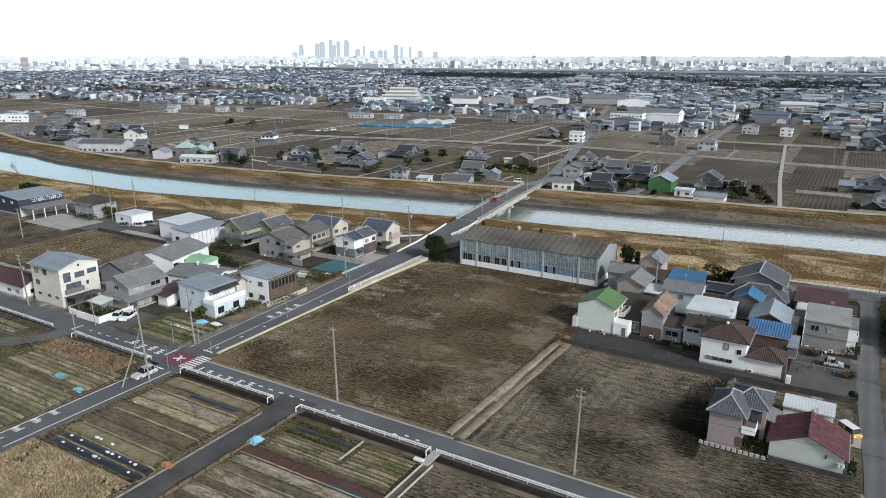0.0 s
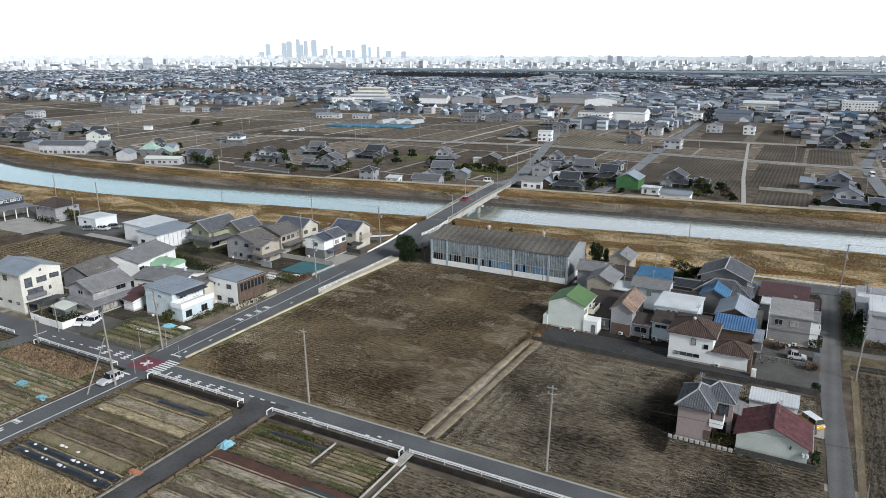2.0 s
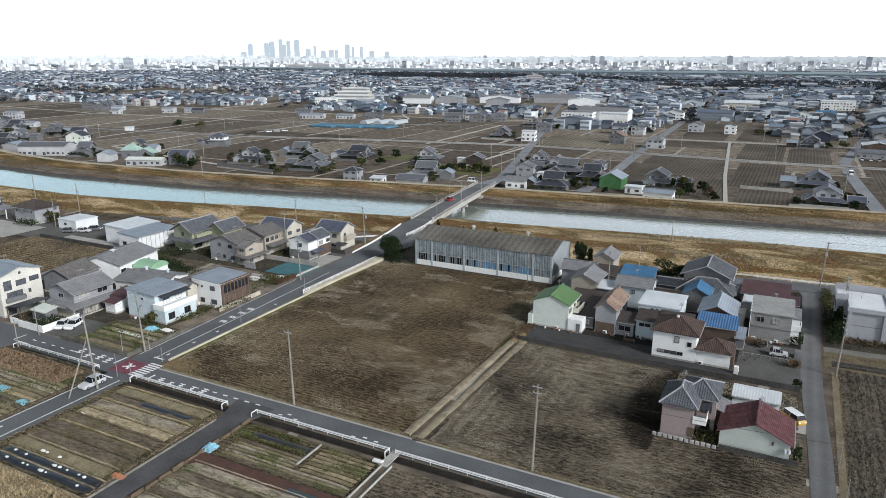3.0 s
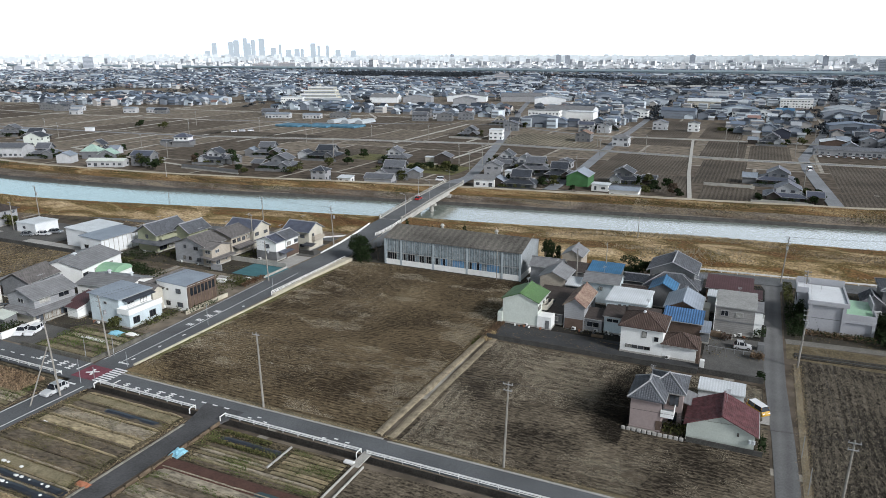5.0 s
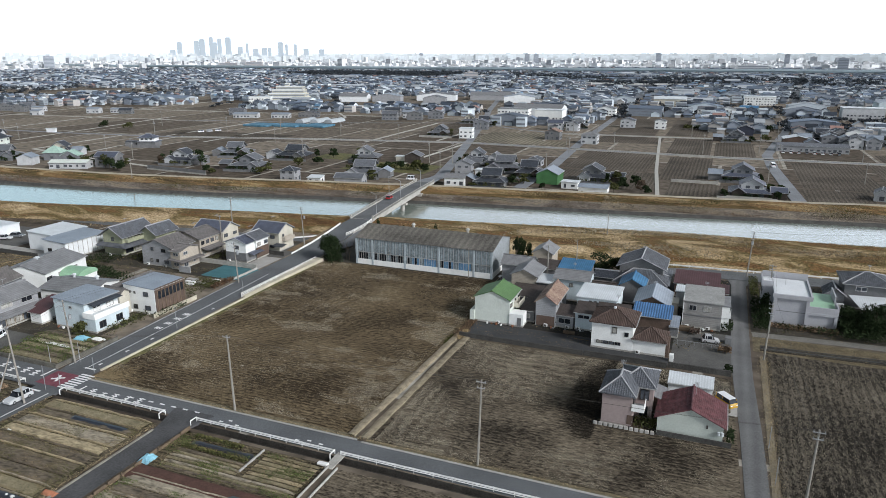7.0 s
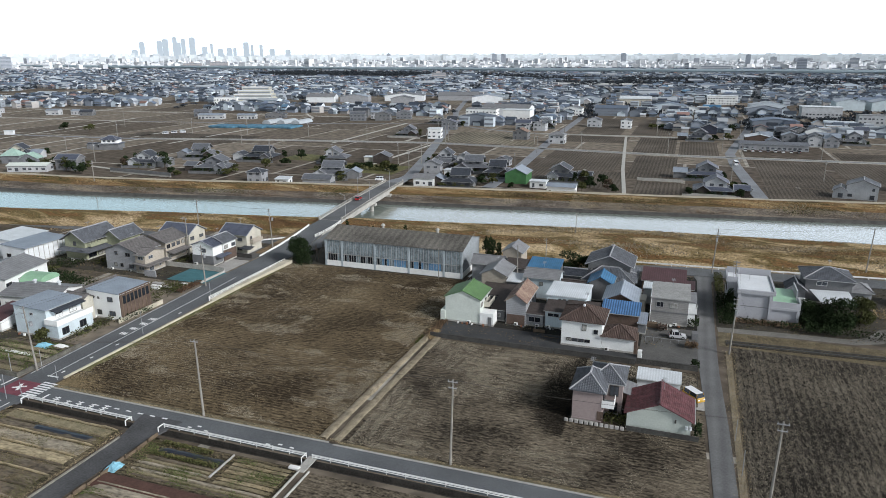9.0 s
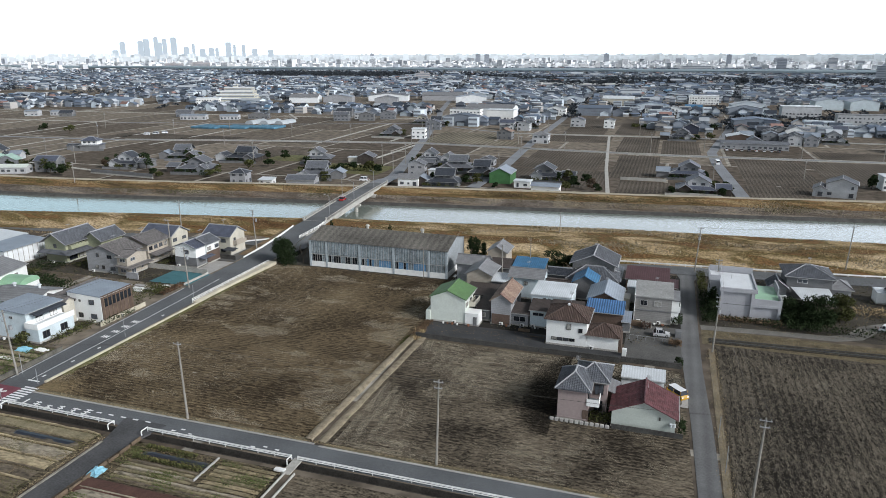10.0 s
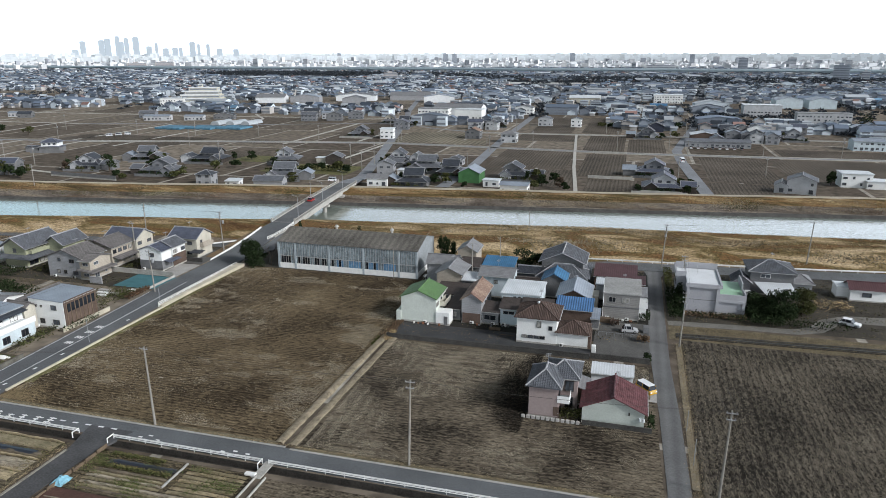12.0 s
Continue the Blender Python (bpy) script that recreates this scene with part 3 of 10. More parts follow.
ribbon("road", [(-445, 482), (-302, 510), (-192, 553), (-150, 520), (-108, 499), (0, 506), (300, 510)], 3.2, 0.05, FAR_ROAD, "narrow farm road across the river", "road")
ribbon("road", [(9.1, 60), (9.0, 85), (8.5, 105), (7.6, 125), (7.4, 133), (7.3, 150), (7.3, 180), (7.6, 187)], [3.1, 3.1, 3.2, 3.4, 3.6, 3.5, 3.4, 7], 0.05, LANE_WORN, "narrow worn asphalt lane between fields and houses", "road")
ribbon("kerb", [(-77.1, 72), (-77.1, -40)], 0.35, 0.16, CONCRETE_EDGE, "pale concrete edge of a garden lane", "kerb", thick=0.3)
ribbon("road", [(-75, 78.9), (-75, 73), (-75, 66), (-75, -40)], [8, 4.6, 3.8, 3.7], 0.05, LANE_ASPHALT, "narrow asphalt lane between gardens", "road")
ribbon("road", [(-14, 186.4), (12, 188.2), (50, 191.9), (70, 194.6), (200, 210)], 6.8, 0.16, ASPHALT_OLD, "asphalt levee road below the grassy bank", "road")
ribbon("road", [(-420, 166), (-300, 163), (-210, 170), (-112, 178)], 4.0, 0.12, ASPHALT_OLD, "narrow road at the foot of the levee", "road")
ribbon("path", [(-138, 78), (-138, 73), (-141, 68), (-175, 45), (-210, 20)], 4.4, 0.05, ASPHALT_OLD, "narrow lane between gardens", "road")
TRACK_GREY = mat("grey_track_gravel", (0.15, 0.143, 0.128), 1.0, 0.35, 0.25, 3.0, 0.04)
ribbon("path", [(9.6, 147.3), (26, 148.6), (35, 148.9), (39.4, 151.2), (43, 156.5), (48, 159.6), (56, 160), (120, 164)], [2.6, 2.6, 2.8, 3.4, 4, 4.4, 5, 6], 0.06, TRACK_GREY, "pale gravel track beside a field", "path")

for side in (-2.9, 2.9):
    ribbon("kerb", [(-352, 382 + side), (-257, 405 + side), (-154, 424.7 + side), (0, 414 + side), (131, 420 + side), (300, 422 + side)], 0.55, 0.35, CONCRETE, "pale concrete edge of a far farm road", "kerb", thick=0.5)
    ribbon("kerb", [(-108, 499 + side * 0.7), (0, 506 + side * 0.7), (300, 510 + side * 0.7)], 0.5, 0.35, CONCRETE, "pale concrete edge of a far farm road", "kerb", thick=0.5)

# ---------------------------------------------------------------- fields
plot("field", -101.0, -47.6, 82.0, 161.0, 0.06, SOIL, "ploughed dark brown field beside the road", step=1.0, rough=0.09, skew=(0, 0, 0, 3))
plot("field", -44.8, 5.6, 81.6, 123.6, 0.06, SOIL_STRAW, "ploughed brown field strewn with pale straw", step=1.0, rough=0.09, skew=(0, 1.5, 0, 0.3))
plot("field", 11.9, 120, 40, 138.2, 0.06, SOIL_ROWS, "dark brown field with drilled rows", step=1.0, rough=0.07)
plot("field", -101.2, -78.0, 10, 73.8, 0.03, SOIL_GARDEN, "allotment soil with dry weeds", step=1.0, rough=0.05)
plot("field", -71.9, -46.9, 10, 73.8, 0.03, SOIL_GARDEN, "allotment soil with dry weeds", step=1.0, rough=0.05)
plot("field", -45.2, 120, 20, 73.4, 0.045, SOIL_STRAW, "brown field with pale straw beside the drain", step=1.5, rough=0.06)
plot("field", -300, -108.5, 0, 75.6, 0.03, SOIL_GARDEN, "allotment soil with dry weeds", step=3.0, rough=0.05)
plot("field", -215, -164, 99, 133, 0.05, SOIL_STRAW, "small stubble field between houses", step=2.0)
plot("field", -290, -224, 96, 128, 0.05, SOIL_STRAW, "stubble field before the farmhouses", step=2.0)


# ---------------------------------------------------------------- houses
def roof_mesh(x0, x1, y0, y1, eave, rise, kind, axis, over, thick=0.16):
    """Vertices and faces of a roof over a plan; the ends of its ridge as well."""
    X0, X1, Y0, Y1 = x0 - over, x1 + over, y0 - over, y1 + over
    drop = rise / max(0.5, ((y1 - y0) if axis == "x" else (x1 - x0)) / 2) * over
    lo, hi = eave - drop + thick, eave + rise + thick
    xm, ym = (x0 + x1) / 2, (y0 + y1) / 2
    corners = [(X0, Y0, lo), (X1, Y0, lo), (X1, Y1, lo), (X0, Y1, lo)]
    if kind == "gable":
        ridge = [(X0, ym, hi), (X1, ym, hi)] if axis == "x" else [(xm, Y0, hi), (xm, Y1, hi)]
    else:
        run = min((Y1 - Y0) if axis == "x" else (X1 - X0), (X1 - X0) * 0.98 if axis == "x" else (Y1 - Y0) * 0.98) / 2
        ridge = [(X0 + run, ym, hi), (X1 - run, ym, hi)] if axis == "x" else [(xm, Y0 + run, hi), (xm, Y1 - run, hi)]
    top = corners + ridge
    if axis == "x":
        f = [(0, 1, 5, 4), (2, 3, 4, 5)]
        ends = [(3, 0, 4), (1, 2, 5)]
    else:
        f = [(1, 2, 5, 4), (3, 0, 4, 5)]
        ends = [(0, 1, 4), (2, 3, 5)]
    if kind == "hip":
        f += ends
    verts = top + [(v[0], v[1], v[2] - thick) for v in top]
    faces = list(f) + [tuple(i + 6 for i in reversed(q)) for q in f]
    rim = [(0, 1), (1, 2), (2, 3), (3, 0)]
    if kind == "gable":
        rim = [(0, 1), (2, 3), (3, 4), (4, 0), (1, 5), (5, 2)] if axis == "x" else [(1, 2), (3, 0), (0, 4), (4, 1), (2, 5), (5, 3)]
    faces += [(b_, a_, a_ + 6, b_ + 6) for a_, b_ in rim]
    return verts, faces, ridge


TILED = (R_GREY, R_DARK, R_NAVY, R_BROWN, R_BROWN_Y, R_RED, R_TAUPE)


def tile_rows(verts, faces, gap=0.36, wide=0.15, high=0.07):
    """Rounded-looking rows of tiles that run down every slope of a roof: thin bars clipped to each slope."""
    out_v, out_f = [], []
    for q in faces:
        p = [Vector(verts[i]) for i in q]
        nrm = (p[1] - p[0]).cross(p[2] - p[0]).normalized()
        if nrm.z < 0:
            nrm = -nrm
        down = (Vector((0, 0, -1)) + nrm * nrm.z)
        if down.length < 0.05:
            continue
        down.normalize()
        side = nrm.cross(down)
        flat = [((v - p[0]).dot(side), (v - p[0]).dot(down)) for v in p]
        a = min(c[0] for c in flat) + gap * 0.5
        while a < max(c[0] for c in flat):
            cuts = []
            for (s0, d0), (s1, d1) in zip(flat, flat[1:] + flat[:1]):
                if (s0 - a) * (s1 - a) < 0:
                    cuts.append(d0 + (d1 - d0) * (a - s0) / (s1 - s0))
            if len(cuts) == 2 and abs(cuts[0] - cuts[1]) > 0.3:
                lo, hi = sorted(cuts)
                k = len(out_v)
                for dd in (lo, hi):
                    for ss, hh in ((-wide / 2, 0.0), (-wide / 4, high), (wide / 4, high), (wide / 2, 0.0)):
                        out_v.append(tuple(p[0] + side * (a + ss) + down * dd + nrm * hh))
                out_f += [(k, k + 1, k + 5, k + 4), (k + 1, k + 2, k + 6, k + 5), (k + 2, k + 3, k + 7, k + 6), (k + 7, k + 4, k + 5, k + 6)]
            a += gap
    return out_v, out_f


def volume(h, x0, x1, y0, y1, eave, rise=1.6, roof="gable", axis="x", wall=None, tile=None, over=0.45, base=0.0, cap=True, plinth=True):
    """One storeyed block of a house under its own roof. Returns what windows need."""
    xm, ym = (x0 + x1) / 2, (y0 + y1) / 2
    if roof in ("gable", "shed"):
        up = eave + rise
        if roof == "shed":
            verts = box_data(x0, x1, y0, y1, base, eave)
            for i in ((6, 7) if axis == "x" else (4, 7)):
                verts[i] = (verts[i][0], verts[i][1], up)
            faces = BOX_FACES
        elif axis == "x":
            verts = box_data(x0, x1, y0, y1, base, eave) + [(x0, ym, up), (x1, ym, up)]
            faces = [(0, 3, 2, 1), (0, 1, 5, 4), (2, 3, 7, 6), (1, 2, 6, 9, 5), (3, 0, 4, 8, 7), (4, 5, 9, 8), (6, 7, 8, 9)]
        else:
            verts = box_data(x0, x1, y0, y1, base, eave) + [(xm, y0, up), (xm, y1, up)]
            faces = [(0, 3, 2, 1), (1, 2, 6, 5), (3, 0, 4, 7), (0, 1, 5, 8, 4), (2, 3, 7, 9, 6), (5, 6, 9, 8), (7, 4, 8, 9)]
        solid("wall", verts, faces, wall, h)
    else:
        box("wall", x0, x1, y0, y1, base, eave, wall, h)
    if plinth and base == 0:
        box("plinth", x0 - 0.05, x1 + 0.05, y0 - 0.05, y1 + 0.05, -0.1, 0.35, CONCRETE, h)
    if roof == "flat":
        r = box("roof", x0 - over, x1 + over, y0 - over, y1 + over, eave, eave + 0.28, tile, h, bevel=0.04)
        box("coping", x0 - over + 0.25, x1 + over - 0.25, y0 - over + 0.25, y1 + over - 0.25, eave + 0.28, eave + 0.31, tile, r)
    elif roof == "shed":
        o = over
        t = 0.14
        s = rise / ((y1 - y0) if axis == "x" else (x1 - x0)) * o
        if axis == "x":
            top = [(x0 - o, y0 - o, eave - s + t), (x1 + o, y0 - o, eave - s + t), (x1 + o, y1 + o, eave + rise + s + t), (x0 - o, y1 + o, eave + rise + s + t)]
        else:
            top = [(x0 - o, y0 - o, eave + rise + s + t), (x1 + o, y0 - o, eave - s + t), (x1 + o, y1 + o, eave - s + t), (x0 - o, y1 + o, eave + rise + s + t)]
        solid("roof", [(a, b_, c - t) for a, b_, c in top] + top, BOX_FACES, tile, h)
    else:
        verts, faces, ridge = roof_mesh(x0, x1, y0, y1, eave, rise, roof, axis, over)
        r = solid("roof", verts, faces, tile, h)
        if tile in TILED and y0 < 190:
            slopes = [q for q in faces if all(i < 6 for i in q)]
            tv, tf = tile_rows(verts, slopes)
            tagged(solid("roof_tiling", tv, tf, tile, r), kind="stuff")
        if roof == "gable" and tile in (R_GREY, R_DARK, R_NAVY, R_TAUPE) and rise > 1.2:
            for e_ in ridge:
                bm = bmesh.new()
                for c_ in sorted(verts[:4], key=lambda p_: (p_[0] - e_[0]) ** 2 + (p_[1] - e_[1]) ** 2)[:2]:
                    add_tube(bm, (c_[0], c_[1], c_[2] + 0.04), (e_[0], e_[1], e_[2] + 0.04), 0.12, 0.12, 5)
                part("verge", bm, RIDGE if tile is not R_TAUPE else tile, r)
        if cap:
            (ax, ay, az_), (bx, by, _) = ridge
            bm = bmesh.new()
            g_ = 0.14
            add_box(bm, min(ax, bx) - g_, max(ax, bx) + g_, min(ay, by) - g_, max(ay, by) + g_, az_ - 0.1, az_ + 0.2, 0.05)
            rim = RIDGE if tile in (R_GREY, R_DARK, R_NAVY) else tile
            part("ridge", bm, rim, r)
            if roof == "hip":
                for cx in (x0 - over, x1 + over):
                    for cy in (y0 - over, y1 + over):
                        cz = max(v_[2] for v_ in verts if abs(v_[0] - cx) < 0.01 and abs(v_[1] - cy) < 0.01)
                        e_ = min(ridge, key=lambda p_: (p_[0] - cx) ** 2 + (p_[1] - cy) ** 2)
                        tube("hip_ridge", (cx, cy, cz + 0.03), (e_[0], e_[1], e_[2] + 0.03), 0.13, 0.13, rim, r, sides=6)
    if roof != "flat":
        bm = bmesh.new()
        z = eave - 0.12 if roof == "shed" else eave - rise / max(0.5, ((y1 - y0) if axis == "x" else (x1 - x0)) / 2) * over + 0.02
        if axis == "x":
            add_box(bm, x0 - over, x1 + over, y0 - over - 0.14, y0 - over, z, z + 0.12)
        else:
            add_box(bm, x1 + over, x1 + over + 0.14, y0 - over, y1 + over, z, z + 0.12)
        part("gutter", bm, ALU, h)
    return h, x0, x1, y0, y1, base, eave


WINDOW_MESH = {}


def window_mesh(w, h, sash, divided, glass):
    key = (round(w, 2), round(h, 2), sash.name, divided, glass.name)
    if key not in WINDOW_MESH:
        t = 0.08
        xs = [-w / 2, -w / 2 + t, -t / 2, t / 2, w / 2 - t, w / 2] if divided else [-w / 2, -w / 2 + t, w / 2 - t, w / 2]
        zs = [0.0, t, h - t, h]
        nx = len(xs)
        v = [(x, y, z) for y in (-0.10, 0.0) for z in zs for x in xs]
        at = lambda i, j, k: k * nx * 4 + j * nx + i
        full = lambda i, j: 0 <= i < nx - 1 and 0 <= j < 3 and (j != 1 or i % 2 == 0)
        f = []
        for j in range(3):
            for i in range(nx - 1):
                if not full(i, j):
                    continue
                f.append((at(i, j, 0), at(i + 1, j, 0), at(i + 1, j + 1, 0), at(i, j + 1, 0)))
                for di, dj, p_, q_ in ((-1, 0, (i, j), (i, j + 1)), (1, 0, (i + 1, j + 1), (i + 1, j)), (0, -1, (i + 1, j), (i, j)), (0, 1, (i, j + 1), (i + 1, j + 1))):
                    if not full(i + di, j + dj):
                        f.append((at(*p_, 0), at(*q_, 0), at(*q_, 1), at(*p_, 1)))
        me = bpy.data.meshes.new("window")
        me.from_pydata(v, [], f)
        me.materials.append(sash)
        pane = bpy.data.meshes.new("pane")
        pane.from_pydata(box_data(-w / 2 + 0.06, w / 2 - 0.06, -0.06, 0.0, 0.06, h - 0.06), [], BOX_FACES)
        pane.materials.append(glass)
        WINDOW_MESH[key] = (me, pane)
    return WINDOW_MESH[key]


def window(vol, face, u, z, w=1.6, h=1.1, sash=None, divided=True):
    """A sashed window on a face (S, E, W, N) of a volume, u of the way along it, with its foot z above the ground."""
    hs, x0, x1, y0, y1 = vol[:5]
    o = hs.location
    pick = int(abs(x0 * 7.3 + y0 * 3.1 + u * 41 + z * 17)) % 7
    glass = GLASS_SKY if y0 > 215 else (GLASS, GLASS_SKY, GLASS_CURTAIN, GLASS, GLASS_SKY, GLASS_CURTAIN, GLASS_SKY)[pick]
    me, pane = window_mesh(w, h, sash or ALU, divided, glass)
    ob = new("window", me)
    x, y, turn = {"S": (x0 + u * (x1 - x0), y0, 0), "N": (x0 + u * (x1 - x0), y1, 180), "E": (x1, y0 + u * (y1 - y0), 90), "W": (x0, y0 + u * (y1 - y0), -90)}[face]
    ob.location, ob.rotation_euler, ob.parent = (x - o.x, y - o.y, z - o.z), (0, 0, radians(turn)), hs
    p = new("pane", pane)
    p.parent = ob
    return ob


def windows(vol, faces="SE", storeys=2, gap=3.0, seed=1, sash=None, z0=None):
    """Plain rows of windows, a little uneven, on some faces."""
    rnd = random.Random(seed)
    _, x0, x1, y0, y1, base, eave = vol
    for fc in faces:
        length = (x1 - x0) if fc in "SN" else (y1 - y0)
        for s in range(storeys):
            z = (base if z0 is None else z0) + 0.95 + s * 2.75
            if z + 1.0 > eave - 0.2:
                continue
            k = max(1, int(length / gap))
            for i in range(k):
                if rnd.random() < 0.15 and k > 1:
                    continue
                w = rnd.choice((0.9, 1.6, 1.6, 1.7))
                tall = rnd.random() < 0.25 and s == 0
                window(vol, fc, (i + 0.5 + rnd.uniform(-0.12, 0.12)) / k, 0.4 + z - 0.95 if tall else z, w, 1.7 if tall else rnd.choice((0.9, 1.05, 1.15)), sash, w > 1)


def balcony(h, x0, x1, y0, y1, z, material, rail=1.0):
    """A slab with parapets on its three open sides."""
    bm = bmesh.new()
    add_box(bm, x0, x1, y0, y1, z - 0.15, z)
    t = 0.08
    add_box(bm, x0, x1, y0, y0 + t, z, z + rail)
    add_box(bm, x0, x0 + t, y0 + t, y1, z, z + rail)
    add_box(bm, x1 - t, x1, y0 + t, y1, z, z + rail)
    return part("balcony", bm, material, h)


def canopy(h, x0, x1, y0, y1, z, drop, side, material):
    """A lean-to skirt roof that falls towards side (S or E or W)."""
    t = 0.12
    if side == "S":
        top = [(x0, y0, z - drop), (x1, y0, z - drop), (x1, y1, z), (x0, y1, z)]
    elif side == "E":
        top = [(x0, y0, z), (x1, y0, z - drop), (x1, y1, z - drop), (x0, y1, z)]
    else:
        top = [(x0, y0, z - drop), (x1, y0, z), (x1, y1, z), (x0, y1, z - drop)]
    return solid("skirt_roof", [(a, b_, c - t) for a, b_, c in top] + top, BOX_FACES, material, h)


def door(vol, face, u, w=0.95, h=2.05, material=None):
    hs, x0, x1, y0, y1 = vol[:5]
    if face == "S":
        x = x0 + u * (x1 - x0)
        d = box("door", x - w / 2, x + w / 2, y0 - 0.05, y0, 0.1, 0.1 + h, material or W_BROWN, hs)
        box("handle", x + w / 2 - 0.15, x + w / 2 - 0.1, y0 - 0.1, y0 - 0.05, 1.0, 1.2, ALU, d)
    else:
        y = y0 + u * (y1 - y0)
        d = box("door", x1, x1 + 0.05, y - w / 2, y + w / 2, 0.1, 0.1 + h, material or W_BROWN, hs)
        box("handle", x1 + 0.05, x1 + 0.1, y + w / 2 - 0.15, y + w / 2 - 0.1, 1.0, 1.2, ALU, d)


def home(x, y, label, category="house", name="house", turn=0.0, group=""):
    return thing(name, x, y, 0, label, category, group, turn)


# -- the row by the crossing, west of the side road
h = home(-156.5, 89, "white three-storey house with a pale grey gable roof", "house")
v = volume(h, -162.3, -151.1, 84, 93.5, 9.3, 1.4, "gable", "x", W_IVORY, R_STEEL, 0.5)
for u, z, w, hh in ((0.2, 7.2, 1.4, 1.3), (0.5, 7.2, 1.4, 1.3), (0.2, 4.4, 1.3, 1.2), (0.22, 2.0, 1.2, 0.6), (0.55, 2.0, 1.2, 0.6), (0.82, 2.0, 1.2, 0.6)):
    window(v, "S", u, z, w, hh, FRAME_DARK)
for u, z, w, hh in ((0.18, 5.9, 1.7, 2.2), (0.5, 6.4, 2.3, 1.3), (0.82, 6.7, 2.2, 1.1), (0.32, 3.3, 3.6, 2.1), (0.2, 0.3, 1.8, 2.0), (0.68, 4.2, 0.6, 0.9), (0.5, 9.0, 0.5, 0.5)):
    window(v, "E", u, z, w, hh, FRAME_DARK)
box("balcony_rail", -151.1, -150.5, 84.8, 89.2, 3.2, 4.2, W_DKGREY, h)

h = home(-172, 86, "low white house with a red metal roof", "house")
v = volume(h, -182, -165.5, 83, 90.5, 3.0, 1.6, "gable", "x", W_WHITE, R_MAROON)
windows(v, "SE", 1, 3.5, 4)

h = home(-141.5, 96, "old two-storey farmhouse with grey tiled roofs", "house")
v = volume(h, -146, -137.6, 91.6, 101.5, 5.4, 1.7, "gable", "y", W_GREY, R_GREY_LIGHT, 0.6)
canopy(h, -146, -135.6, 89.6, 91.6, 3.2, 0.7, "S", R_GREY_LIGHT)
canopy(h, -137.6, -135.4, 89.6, 103.5, 3.2, 0.7, "E", R_GREY_LIGHT)
v2 = volume(h, -146, -136.6, 90.4, 103, 2.6, 0.2, "flat", "x", W_CREAM, R_GREY_LIGHT, 0.0)
for i in range(6):
    window(v2, "E", 0.1 + 0.155 * i, 0.4, 1.8, 2.0, WOOD)
window(v, "E", 0.25, 3.9, 2.6, 1.2)
window(v, "E", 0.72, 3.9, 2.6, 1.2)
window(v, "S", 0.5, 4.0, 1.7, 1.0)

h = home(-156.4, 100.4, "weathered grey barn with a mossy tiled roof", "barn", "barn", 12)
volume(h, -160.2, -152.6, 100.4, 110.2, 4.0, 2.0, "gable", "y", FARM_GREY, R_TAUPE, 0.4)
volume(h, -163.6, -160.2, 101, 107, 2.6, 0.8, "shed", "y", W_TIMBER, R_GREY_LIGHT, 0.2)

h = home(-154.6, 111, "white workshop with a broad grey roof", "workshop", "workshop", 14)
v = volume(h, -160.6, -148.6, 111, 126.5, 4.7, 1.7, "gable", "y", W_WHITE, R_GREY_LIGHT, 0.35)
for u in (0.08, 0.36, 0.7):
    window(v, "E", u, 2.4, 1.9, 1.2, FRAME_DARK)
bm = bmesh.new()
add_tube(bm, (-154.6, 116.5, 6.2), (-154.6, 116.5, 6.9), 0.35, 0.35, 10)
add_tube(bm, (-154.6, 116.5, 6.9), (-154.6, 116.5, 7.2), 0.8, 0.3, 10)
part("roof_vent", bm, R_WHITE, h, "round white roof ventilator")

# green vaulted shelter
h = home(-148.2, 120.5, "light green vaulted sheet-metal shelter", "shelter", "shelter", 8)
v_, f_ = [], []
for i in range(13):
    a_ = math.pi * i / 12
    for x in (-152.4, -144.6):
        v_.append((x, 120.6 - 3.4 * math.cos(a_), 2.5 + 1.6 * math.sin(a_)))
for i in range(12):
    f_.append((2 * i, 2 * i + 1, 2 * i + 3, 2 * i + 2))
f_ += [tuple(range(0, 26, 2)), tuple(range(25, 0, -2))]
solid("roof", v_, f_, R_LIME, h)
box("wall", -152.2, -144.8, 117.4, 123.8, -0.05, 2.55, W_WHITE, h)
for i in range(4):
    box("seam", -152.3 + i * 2.5, -152.2 + i * 2.5, 117.3, 117.4, 0, 2.5, FRAME_DARK, h)

h = home(-147.6, 87.5, "weathered carport roof between two houses", "carport", "carport")
solid("roof", [(-150.8, 84.2, 2.5), (-145.6, 84.2, 3.3), (-145.6, 91.5, 3.3), (-150.8, 91.5, 2.5), (-150.8, 84.2, 2.62), (-145.6, 84.2, 3.42), (-145.6, 91.5, 3.42), (-150.8, 91.5, 2.62)], BOX_FACES, R_DARK, h)
for x, y, z in ((-150.5, 84.5, 2.5), (-145.9, 84.5, 3.2), (-145.9, 91.2, 3.2), (-150.5, 91.2, 2.5)):
    box("post", x - 0.07, x + 0.07, y - 0.07, y + 0.07, 0, z, WOOD, h)
h = home(-142.5, 88.3, "small shed with a pale green metal roof", "shed", "shed")
volume(h, -145.2, -140.6, 86.6, 89.4, 2.2, 0.4, "shed", "x", W_DKGREY, W_MINT, 0.25)

h = home(-135, 100.5, "small white outbuilding with dark red roofs", "outbuilding", "outbuilding")
v = volume(h, -137, -132.6, 99.5, 104.5, 2.7, 0.7, "shed", "x", W_WHITE, R_MAROON, 0.3)
volume(h, -134.6, -131.4, 96.8, 99.4, 2.5, 0.5, "shed", "x", W_WHITE, R_MAROON, 0.3)

